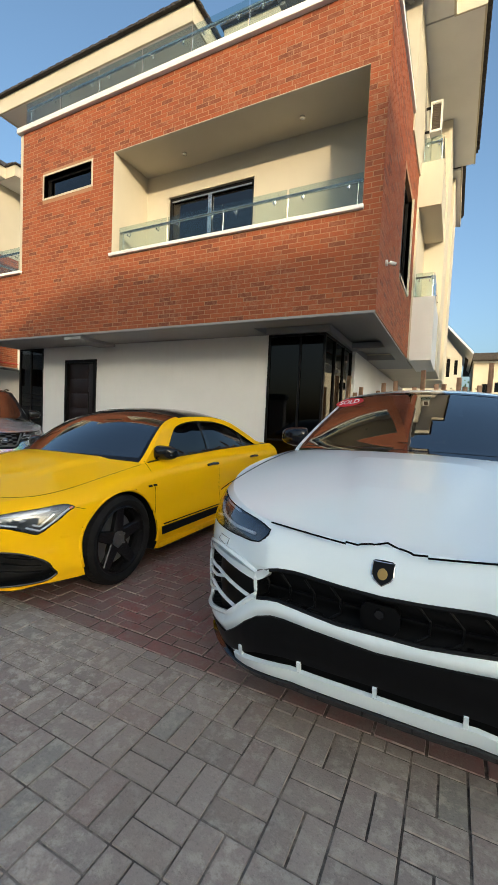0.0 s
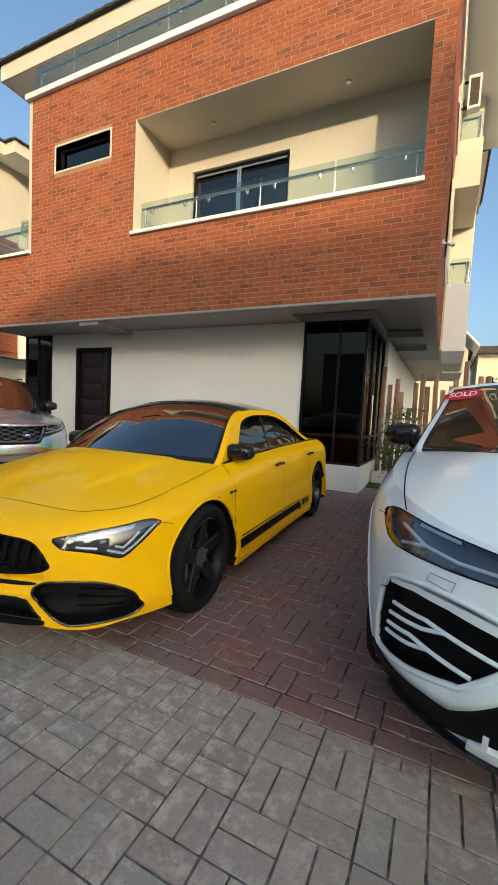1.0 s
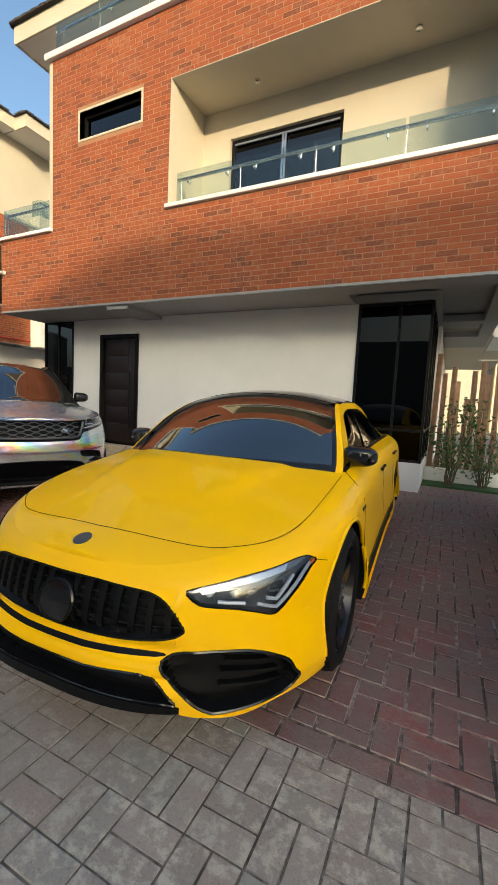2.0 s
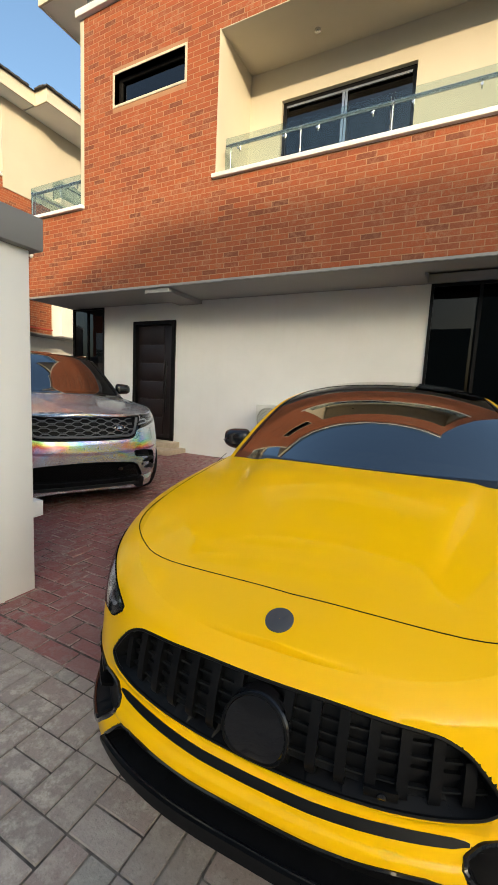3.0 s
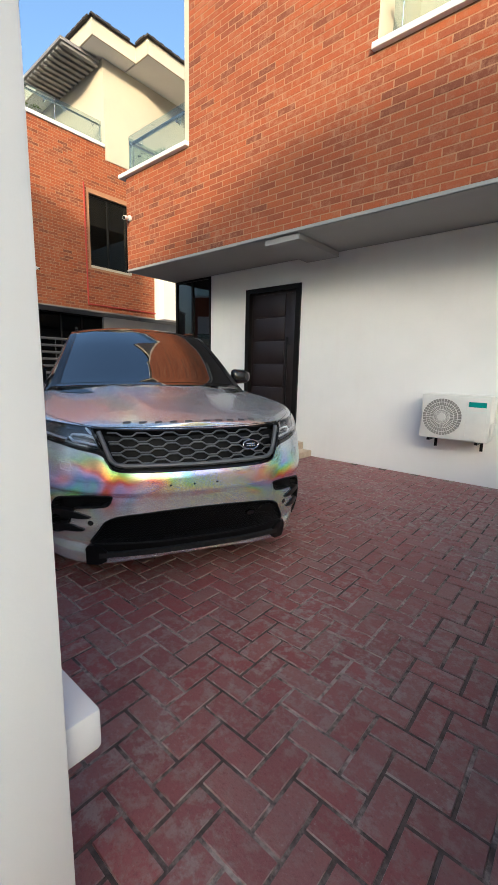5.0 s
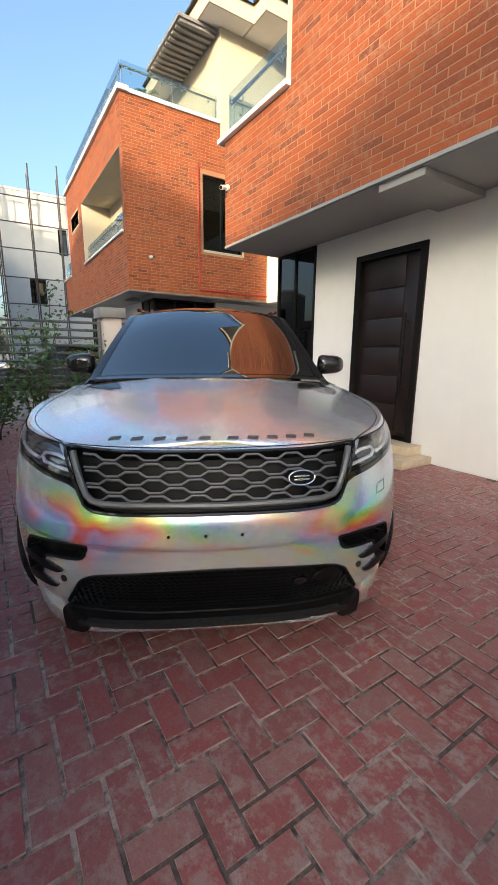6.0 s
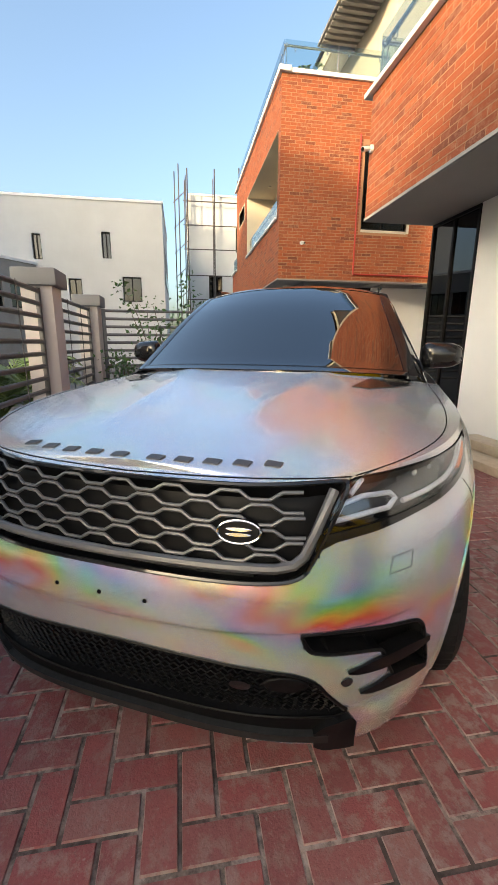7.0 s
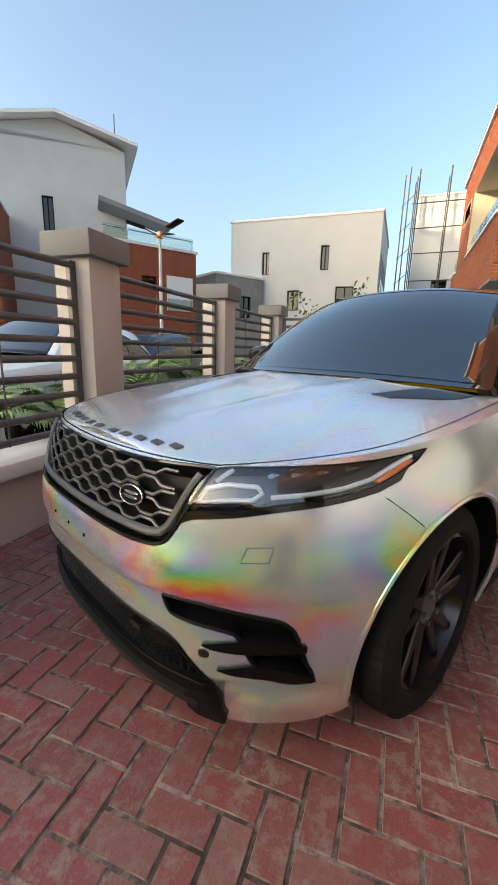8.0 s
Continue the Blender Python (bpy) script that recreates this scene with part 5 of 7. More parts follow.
CLA_C = Cabin(CLA, prof=curve((-4.15, 0.95), (-3.6, 1.15), (-3.1, 1.29), (-2.6, 1.345), (-2.2, 1.338), (-1.95, 1.315), (-1.7, 1.268), (-1.55, 1.220), (-1.4, 1.150), (-1.25, 1.066), (-1.12, 0.985), (-1.0, 0.908), (-0.95, 0.875)),
              wt=curve((-4.2, 0.62), (-3.2, 0.56), (-2.1, 0.55), (-1.0, 0.745)), bow=curve((-4.2, -0.1), (-3, 0.0), (-2.0, 0.10), (-1.0, 0.33)), crown=curve((-4.2, 0.04), (-2.4, 0.075), (-1.0, 0.03)))
URU = Shell(5.11, 1.005, 1.0, 0.65, 3.5, 2.0,
            zb=curve((-5.1, 0.32), (-4.2, 0.24), (-0.9, 0.25), (0, 0.26)),
            zs=curve((-5.1, 1.02), (-4.0, 1.09), (-2.2, 1.075), (-1.4, 1.04), (-0.9, 0.995), (-0.5, 0.948), (-0.3, 0.918), (-0.15, 0.880), (-0.05, 0.845), (0, 0.828)),
            zc=curve((-5.1, 1.06), (-3.0, 1.06), (-1.6, 1.13), (-1.35, 1.12), (-1.0, 1.065), (-0.6, 0.975), (-0.3, 0.895), (-0.1, 0.845), (0, 0.83)),
            nose=curve((0, -0.06), (0.15, -0.02), (0.35, 0.0), (0.55, -0.015), (0.72, 0.0), (0.9, -0.03), (1.0, -0.08)),
            tail=curve((0, -0.15), (0.5, 0.0), (1, -0.1)),
            prof=curve((0, 0.95), (0.2, 0.985), (0.5, 1.0), (0.75, 0.985), (0.9, 0.955), (1.0, 0.905)),
            width=curve((-5.1, 0.93), (-4.0, 1.0), (-2.5, 0.97), (-1.0, 1.0), (0, 0.98)))


def urus_press(y, z):
    """Angular front: a ridge down from the lamps, a sharp white bar under the grille that bends down at its ends."""
    ridge = 0.020 * np.clip(1 - np.abs(y - 0.41) / 0.15, 0, 1) * np.clip((z - 0.69) / 0.03, 0, 1) * np.clip((0.87 - z) / 0.06, 0, 1)
    zc = np.interp(y, [0, 0.385, 0.455, 0.62, 0.90], [0.558, 0.576, 0.552, 0.415, 0.36])
    bar = 0.020 * np.cos(np.clip((z - zc) / 0.05, -1, 1) * math.pi / 2) ** 2
    chin = -0.020 * np.clip((0.52 - z) / 0.12, 0, 1) * np.clip((0.5 - y) / 0.2, 0, 1)
    return ridge + bar + chin


URU.relief = urus_press
URU.ridge = lambda x, y: 0.020 / (1 + np.exp((np.abs(y) - (0.16 - 0.20 * (x + 0.2))) / 0.012)) * np.clip((-0.15 - x) / 0.4, 0, 1) * np.clip((x + 1.25) / 0.25, 0, 1)
URU_C = Cabin(URU, prof=curve((-4.9, 1.06), (-4.3, 1.36), (-3.8, 1.47), (-3.2, 1.555), (-2.5, 1.58), (-2.15, 1.545), (-1.9, 1.455), (-1.3, 1.15), (-1.22, 1.10)),
              wt=curve((-4.9, 0.66), (-3.6, 0.65), (-2.2, 0.668), (-1.9, 0.70), (-1.25, 0.835)), bow=curve((-4.9, 0.0), (-3, 0.0), (-2.1, 0.10), (-1.2, 0.24)), crown=curve((-4.9, 0.05), (-2.5, 0.06), (-1.2, 0.03)))




def wheels(car, key, xs, y, r, width, rim, sgs=(1, -1), spokes=(5, True), caliper="graphite"):
    for x in xs:
        for sg in sgs:
            wheel(car, key, x, sg * y, r, width, rim, spokes, sg, caliper)


def velar():
    car = thing("suv", pose(-5.69, 3.225, 0, 0, 0, -26.3), "silver SUV in holographic rainbow wrap parked on red pavers", "car", "parked cars")
    grille = both([(0, 0.700, 0.912), (0.30, 0.702, 0.914), (0.42, 0.708, 0.918), (0.462, 0.722, 0.92), (0.485, 0.76, 0.921), (0.515, 0.83, 0.922), (0.543, 0.90, 0.922)])
    mesh = both([(0, 0.292, 0.484), (0.20, 0.293, 0.480), (0.30, 0.296, 0.474), (0.44, 0.300, 0.460), (0.50, 0.300, 0.434), (0.54, 0.297, 0.374), (0.575, 0.294, 0.318)])
    lampk = [(0.500, 0.812, 0.826), (0.535, 0.820, 0.908), (0.56, 0.824, 0.926), (0.61, 0.832, 0.931), (0.70, 0.850, 0.938), (0.767, 0.864, 0.943), (0.80, 0.874, 0.947), (0.825, 0.885, 0.951), (0.845, 0.902, 0.956), (0.868, 0.938, 0.965)]
    vent = [(0.468, 0.562, 0.574), (0.49, 0.524, 0.577), (0.546, 0.514, 0.577), (0.60, 0.510, 0.573), (0.648, 0.500, 0.566), (0.672, 0.440, 0.562), (0.70, 0.372, 0.556), (0.73, 0.348, 0.546), (0.755, 0.340, 0.515), (0.772, 0.340, 0.43), (0.782, 0.342, 0.37)]
    grille, mesh, lampk, vent = soften(grille), soften(mesh), soften(lampk), soften(vent)
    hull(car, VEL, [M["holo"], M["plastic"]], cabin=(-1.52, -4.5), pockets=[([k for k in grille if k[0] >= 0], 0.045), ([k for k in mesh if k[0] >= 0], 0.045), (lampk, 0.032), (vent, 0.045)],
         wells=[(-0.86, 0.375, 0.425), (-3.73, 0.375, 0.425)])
    rim(car, VEL, grille, 0.006, "gloss_black", 0.0, False)
    rim(car, VEL, vent, 0.006, "plastic", -0.002)
    rim(car, VEL, mesh, 0.005, "plastic", 0.0, False)
    lo, hi = (lambda u: 0.06), curve((-4.3, 0.10), (-3.9, 0.55), (-3.2, 0.86), (-2.3, 0.9), (-1.75, 0.8), (-1.45, 0.12))
    glasshouse(car, VEL_C, -1.20, -2.08, -3.85, -4.5, M["gloss_black"], M["gloss_black"], (lo, hi, -1.45, -4.25), b_pillars=(-2.55, -3.45), s_in=0.95)
    cabin_fittings(car, VEL_C, -1.35, 1, 1.10, 0.42)
    mirror_pod(car, VEL_C, -1.98)
    wheels(car, "velar", (-0.86, -3.73), 0.79, 0.375, 0.26, 0.275)
    for sg in (1, -1):
        door_mirror(car, -1.85, sg * 0.79, 1.11, sg, M["gloss_black"], 0.92)
        a = [tuple(float(c) for c in VEL_C.up(u, sg * 0.93)) for u in np.linspace(-2.2, -4.0, 12)]
        part("roof_rail", tube(bmesh.new(), [(x, y, z + 0.03) for x, y, z in a], 0.014, 8), M["gloss_black"], car)
    # grille: satin surround and rows of waved bars
    gr = part("grille_frame", tube(bmesh.new(), VEL.nose_line([(-0.515, 0.905), (-0.482, 0.81), (-0.462, 0.762), (-0.44, 0.742), (-0.40, 0.734), (0, 0.727), (0.40, 0.734), (0.44, 0.742), (0.462, 0.762), (0.482, 0.81), (0.515, 0.905)], -0.006), 0.0125, 8), M["grille_metal"], car, "satin grey grille surround")
    for row in range(6):
        z0 = 0.752 + row * 0.0278
        half = 0.452 + 0.0045 * row
        pts, y, k = [], -half, row % 2
        while y < half:
            up = 0.0082 if k % 2 else -0.0082
            pts += [(y, z0 + up), (min(y + 0.046, half), z0 + up)]
            y += 0.073
            k += 1
        part("grille_bar", tube(bmesh.new(), VEL.nose_line(pts, -0.014, 0.05), 0.0050, 6), M["grille_metal"], gr)
    part("badge", nose_disc(VEL, 0.313, 0.815, 0.050, 0.026, 0.0, 0.014), M["plastic"], gr, "small oval badge")
    part("badge_ring", tube(bmesh.new(), oval_line(VEL, 0.313, 0.815, 0.050, 0.026, 0.001), 0.003, 6, True), M["chrome"], gr)
    part("badge_mark", nose_disc(VEL, 0.313, 0.821, 0.030, 0.0045, 0.003, 0.003), M["chrome"], gr)
    part("badge_mark", nose_disc(VEL, 0.313, 0.809, 0.030, 0.0045, 0.003, 0.003), M["chrome"], gr)
    # dark raised bars where the maker's name stands
    for y in [-0.369 + 0.0825 * i for i in range(5)] + [0.066 + 0.0745 * i for i in range(5)]:
        xm = -0.130 - 0.36 * y * y
        g = []
        for off in (0.0035, -0.004):
            g.append([[(x, y + d + 0.25 * (xm - x), float(VEL.top(x, y + d)) + off) for d in (-0.020, -0.007, 0.007, 0.020)] for x in (xm + 0.011, xm, xm - 0.011)])
        part("name_bar", sheet(bmesh.new(), *g), M["graphite"], car, "dark raised bar of the name plate")
    lamp(car, VEL, lampk, [[(0.516, 0.834), (0.60, 0.849), (0.640, 0.853), (0.655, 0.872), (0.640, 0.886), (0.58, 0.886), (0.535, 0.872), (0.516, 0.834)],
                           [(0.550, 0.890), (0.574, 0.920)], [(0.672, 0.862), (0.735, 0.872), (0.785, 0.884), (0.818, 0.902), (0.836, 0.928), (0.852, 0.950)]],
         [[(0.828, 0.892), (0.845, 0.918), (0.855, 0.940)]], [(0.66, 0.914, 0.008), (0.70, 0.918, 0.008), (0.74, 0.923, 0.008), (0.78, 0.930, 0.008)])
    for sg in (1, -1):
        bm = VEL.nose_band(bmesh.new(), [(0.486, 0.772, 0.812), (0.53, 0.795, 0.819), (0.62, 0.812, 0.832), (0.70, 0.832, 0.849), (0.77, 0.846, 0.863), (0.81, 0.858, 0.878), (0.84, 0.872, 0.898), (0.862, 0.895, 0.925)], 0.003, 0.01, 4, 20)
        if sg < 0:
            for v in bm.verts:
                v.co.y *= -1
        part("lamp_trim", bm, M["gloss_black"], car, "gloss black strip under the headlamps")
    # side vents with blades, lower mesh, lip and corner trims
    for sg in (1, -1):
        for keys in ([(0.575, 0.455, 0.459), (0.60, 0.448, 0.468), (0.65, 0.446, 0.482), (0.71, 0.450, 0.486), (0.776, 0.452, 0.470)],
                     [(0.606, 0.381, 0.386), (0.635, 0.372, 0.396), (0.68, 0.368, 0.410), (0.73, 0.360, 0.402), (0.779, 0.345, 0.366)]):
            bm = VEL.nose_band(bmesh.new(), soften(keys, 3), 0.008, 0.04, 5, 16)
            if sg < 0:
                for v in bm.verts:
                    v.co.y *= -1
            part("vent_blade", bm, M["plastic"], car)
    bm = bmesh.new()
    for row in range(11):
        z0 = 0.308 + row * 0.0160
        half = min(0.575, float(np.interp(z0, [0.30, 0.318, 0.372, 0.430, 0.460, 0.474, 0.482], [0.575, 0.572, 0.54, 0.50, 0.44, 0.30, 0.06]))) - 0.012
        n = int(2 * half / 0.0125)
        if n > 1:
            ys = np.linspace(-half, half, n)
            tube(bm, VEL.nose_line([(y, z0 + (0.0055 if (i + row) % 2 else -0.0055)) for i, y in enumerate(ys)], -0.020, 0.05), 0.0026, 4)
    tagged(part("lower_mesh", bm, M["plastic"], car, "fine black mesh in the lower intake"), kind="stuff")
    part("tow_cover", nose_disc(VEL, 0.43, 0.408, 0.055, 0.026, -0.012, 0.012), M["plastic"], car)
    part("radar_lens", nose_disc(VEL, 0.318, 0.402, 0.030, 0.018, -0.008, 0.02), M["gloss_black"], car)
    part("lip_band", VEL.nose_band(bmesh.new(), both([(0, 0.256, 0.294), (0.35, 0.256, 0.298), (0.48, 0.252, 0.302), (0.575, 0.240, 0.297)]), 0.004, 0.03, 4, 40), M["plastic"], car)
    part("front_lip", VEL.nose_band(bmesh.new(), both([(0, 0.232, 0.260), (0.35, 0.232, 0.259), (0.46, 0.228, 0.255), (0.53, 0.218, 0.250)]), 0.022, 0.07, 5, 40), M["lip_grey"], car, "dark grey carbon-look front lip")
    for sg in (1, -1):
        bm = VEL.nose_band(bmesh.new(), [(0.495, 0.200, 0.256), (0.52, 0.180, 0.285), (0.555, 0.172, 0.298), (0.580, 0.172, 0.292), (0.595, 0.178, 0.262)], 0.020, 0.06, 5, 12)
        if sg < 0:
            for v in bm.verts:
                v.co.y *= -1
        part("lip_corner", bm, M["plastic"], car, "black lip corner")
        for y, z in ((0.576, 0.424), (0.895, 0.45)):
            bm = nose_disc(VEL, y, z, 0.014, 0.014, 0.003, 0.006, 16)
            if sg < 0:
                for v in bm.verts:
                    v.co.y *= -1
            part("parking_sensor", bm, M["gloss_black"], car)
        p = VEL.nose_line([(0.660, 0.742), (0.708, 0.747), (0.706, 0.708), (0.654, 0.704), (0.660, 0.742)], 0.001)[:-1]
        part("washer_flap", tube(bmesh.new(), p if sg > 0 else flip(p), 0.0012, 5, True), M["grille_metal"], car)
        bm = bmesh.new()
        top_patch(VEL, bm, (-1.0, -1.45), curve((-1.45, 0.62), (-1.0, 0.50)), curve((-1.45, 0.76), (-1.25, 0.74), (-1.0, 0.57)), sg)
        part("hood_vent", bm, M["gloss_black"], car, "gloss black hood vent")
        edge = [(-0.19, 0.56), (-0.35, 0.70), (-0.55, 0.80), (-0.8, 0.84), (-1.1, 0.845), (-1.42, 0.84)]
        part("panel_gap", tube(bmesh.new(), VEL.top_line(rounded([(x, sg * y) for x, y in edge]), 0.0), 0.0016, 5), M["gap"], car)
        part("panel_gap", tube(bmesh.new(), VEL.side_line([(-0.50, 0.855), (-0.62, 0.76)], sg, 0.0), 0.0016, 5), M["gap"], car)
        for x in (-1.55, -2.62, -3.5):
            part("panel_gap", tube(bmesh.new(), VEL.side_line([(x, 0.38), (x, 0.7), (x + 0.02, 1.05)], sg, 0.0), 0.0016, 5), M["gap"], car)
        part("sill_trim", VEL.side_band(bmesh.new(), [(-1.32, 0.25, 0.36), (-3.25, 0.25, 0.36)], sg, 0.006, 0.02), M["plastic"], car)
        for x in (-2.35, -3.35):
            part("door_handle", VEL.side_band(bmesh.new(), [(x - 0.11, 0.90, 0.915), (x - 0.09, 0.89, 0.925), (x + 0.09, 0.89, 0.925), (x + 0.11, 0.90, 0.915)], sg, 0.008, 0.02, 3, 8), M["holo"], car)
    bm = bmesh.new()
    tube(bm, VEL.nose_line([(-0.55, 0.929), (0, 0.92), (0.55, 0.929)], 0.0), 0.0022, 5)
    part("hood_gap", bm, M["gap"], car)
    for y in (-0.17, -0.04, 0.09):
        part("plate_hole", nose_disc(VEL, y, 0.625, 0.006, 0.006, 0.0015, 0.004, 10), M["gap"], car)
    belly(car, VEL, -0.3, -4.5, 0.235)
    return car


def cla():
    car = thing("sedan", pose(-2.965, 1.27, 0, 0, 0, -87.7), "glossy yellow four-door coupe with black roof and wheels", "car", "parked cars")
    grille = both([(0, 0.406, 0.595), (0.13, 0.409, 0.596), (0.265, 0.418, 0.590), (0.353, 0.428, 0.583), (0.406, 0.436, 0.563), (0.445, 0.444, 0.525), (0.470, 0.456, 0.492), (0.482, 0.466, 0.474)])
    slot = both([(0, 0.367, 0.384), (0.134, 0.368, 0.385), (0.297, 0.375, 0.391), (0.36, 0.377, 0.392), (0.40, 0.378, 0.391), (0.43, 0.382, 0.387)])
    low = both([(0, 0.246, 0.315), (0.15, 0.244, 0.314), (0.30, 0.240, 0.326), (0.36, 0.238, 0.326), (0.40, 0.236, 0.314), (0.43, 0.234, 0.290), (0.46, 0.232, 0.258), (0.478, 0.229, 0.238)])
    side = [(0.425, 0.350, 0.368), (0.455, 0.308, 0.388), (0.505, 0.262, 0.397), (0.555, 0.212, 0.398), (0.59, 0.192, 0.395), (0.65, 0.191, 0.386), (0.70, 0.192, 0.367), (0.745, 0.195, 0.337), (0.775, 0.205, 0.306), (0.795, 0.225, 0.262), (0.803, 0.236, 0.248)]
    lampk = [(0.475, 0.584, 0.595), (0.502, 0.562, 0.603), (0.528, 0.549, 0.609), (0.571, 0.542, 0.618), (0.621, 0.532, 0.630), (0.675, 0.512, 0.640), (0.72, 0.492, 0.650), (0.735, 0.503, 0.655), (0.757, 0.536, 0.660), (0.771, 0.558, 0.661), (0.786, 0.588, 0.658), (0.800, 0.622, 0.649), (0.808, 0.634, 0.642)]
    grille, side, lampk = soften(grille), soften(side), soften(lampk)
    hull(car, CLA, [M["yellow"], M["plastic"]], cabin=(-1.35, -4.0), pockets=[([k for k in grille if k[0] >= 0], 0.045), ([k for k in low if k[0] >= 0], 0.05), (lampk, 0.032), (side, 0.05)],
         wells=[(-0.92, 0.335, 0.366), (-3.65, 0.335, 0.366)])
    part("bumper_slot", CLA.nose_band(bmesh.new(), slot, 0.003, 0.012, 3, 60), M["plastic"], car, "black slot under the grille")
    rim(car, CLA, grille, 0.0045, "plastic", -0.002, False)
    rim(car, CLA, side, 0.006, "gloss_black")
    rim(car, CLA, low, 0.005, "gloss_black", 0.0, False)
    lo, hi = (lambda u: 0.06), curve((-3.75, 0.08), (-3.4, 0.6), (-2.9, 0.84), (-2.3, 0.88), (-1.8, 0.82), (-1.3, 0.1))
    glasshouse(car, CLA_C, -0.97, -1.93, -2.95, -4.0, M["gloss_black"], M["yellow"], (lo, hi, -1.3, -3.7), b_pillars=(-2.35, -3.3), s_in=0.955)
    cabin_fittings(car, CLA_C, -1.2, 1, 0.93, 0.36)
    mirror_pod(car, CLA_C, -1.83)
    wheels(car, "cla", (-0.92, -3.65), 0.765, 0.335, 0.24, 0.25, spokes=(5, False))
    for sg in (1, -1):
        door_mirror(car, -1.53, sg * 0.675, 0.88, sg, M["gloss_black"], 0.80)
    gr = part("grille", CLA.nose_band(bmesh.new(), both([(0, 0.497, 0.507), (0.45, 0.495, 0.505)]), -0.034, 0.012, 3, 30), M["plastic"], car, "black grille with upright slats")
    for i in range(15):
        y = -0.43 + i * 0.86 / 14
        if abs(y) < 0.06:
            continue
        a, b = (float(np.interp(abs(y), [k[0] for k in grille if k[0] >= 0], [k[j] for k in grille if k[0] >= 0])) for j in (1, 2))
        part("slat", CLA.nose_band(bmesh.new(), [(y - 0.011, a + 0.006, b - 0.006), (y + 0.011, a + 0.006, b - 0.006)], -0.020, 0.024, 8, 3), M["plastic"], gr)
    # thin louvres between the slats
    for z in (0.437, 0.470, 0.527, 0.557):
        half = max(k[0] for k in grille if k[1] < z < k[2]) - 0.012
        part("louvre", CLA.nose_band(bmesh.new(), [(-half, z - 0.0022, z + 0.0022), (0, z - 0.0022, z + 0.0022), (half, z - 0.0022, z + 0.0022)], -0.030, 0.012, 2, 40), M["rubber"], gr)
    part("sensor_box", CLA.nose_band(bmesh.new(), [(0.235, 0.430, 0.462), (0.30, 0.430, 0.462)], -0.012, 0.03, 3, 6), M["plastic"], gr)
    part("camera_lens", nose_disc(CLA, 0.268, 0.446, 0.010, 0.010, -0.010, 0.01, 16), M["gloss_black"], gr)
    part("grille_disc", nose_disc(CLA, 0.0, 0.496, 0.078, 0.076, 0.004, 0.035, 40), M["gloss_black"], gr, "round black emblem disc")
    part("disc_ring", tube(bmesh.new(), oval_line(CLA, 0.0, 0.496, 0.075, 0.073, 0.005, 40), 0.0035, 8, True), M["plastic"], gr)
    bm = bmesh.new()
    n = 28
    rings = []
    for k, o in ((1, -0.004), (1, 0.003), (0.9, 0.005), (0.02, 0.005)):
        a = np.linspace(0, 2 * math.pi, n, endpoint=False)
        x, y = -0.146 + 0.034 * k * np.cos(a), 0.034 * k * np.sin(a)
        rings.append([bm.verts.new(p) for p in zip(x, y, CLA.top(x, y) + o)])
    for p, q in zip(rings, rings[1:]):
        for j in range(n):
            bm.faces.new((p[j], p[(j + 1) % n], q[(j + 1) % n], q[j]))
    part("hood_badge", bm, M["graphite"], car, "round black hood badge")
    lamp(car, CLA, lampk, [[(0.560, 0.553), (0.635, 0.541)], [(0.668, 0.532), (0.718, 0.508), (0.740, 0.534), (0.762, 0.570), (0.790, 0.632)], [(0.690, 0.548), (0.716, 0.536), (0.738, 0.574), (0.752, 0.606)], [(0.512, 0.580), (0.522, 0.602)]], [[(0.792, 0.628), (0.797, 0.644)]],
         [(0.535, 0.580, 0.013), (0.60, 0.580, 0.012), (0.65, 0.575, 0.012)])
    for sg in (1, -1):
        bm = CLA.nose_band(bmesh.new(), [(0.50, 0.592, 0.600), (0.58, 0.600, 0.617), (0.66, 0.608, 0.634), (0.74, 0.628, 0.654)], -0.019, 0.004, 4, 12)
        if sg < 0:
            for v in bm.verts:
                v.co.y *= -1
        part("reflector", bm, M["chrome"], car, "bright upper reflector of the headlamp")
    part("grille_lip", CLA.nose_band(bmesh.new(), both([(0, 0.389, 0.404), (0.25, 0.394, 0.414), (0.40, 0.400, 0.432), (0.46, 0.405, 0.446)]), 0.005, 0.03, 4, 40), M["yellow"], car)
    part("splitter", CLA.nose_band(bmesh.new(), both([(0, 0.210, 0.248), (0.15, 0.208, 0.246), (0.34, 0.206, 0.241), (0.44, 0.206, 0.236), (0.492, 0.210, 0.224)]), 0.012, 0.07, 4, 40), M["plastic"], car, "black front splitter")
    for sg in (1, -1):
        for keys in ([(0.61, 0.352, 0.360), (0.725, 0.326, 0.334)], [(0.60, 0.316, 0.324), (0.755, 0.286, 0.294)], [(0.60, 0.276, 0.284), (0.765, 0.250, 0.258)]):
            bm = CLA.nose_band(bmesh.new(), keys, -0.012, 0.04, 3, 10)
            if sg < 0:
                for v in bm.verts:
                    v.co.y *= -1
            part("intake_fin", bm, M["plastic"], car)
        part("panel_gap", tube(bmesh.new(), CLA.top_line(rounded([(x, sg * y) for x, y in ((-1.25, 0.752), (-0.9, 0.748), (-0.68, 0.735), (-0.55, 0.718), (-0.44, 0.678), (-0.35, 0.585), (-0.275, 0.47), (-0.243, 0.28), (-0.232, 0.0))]), 0.0), 0.0016, 5), M["gap"], car)
        part("panel_gap", tube(bmesh.new(), CLA.side_line([(-0.53, 0.640), (-0.60, 0.618)], sg, 0.0), 0.0016, 5), M["gap"], car)
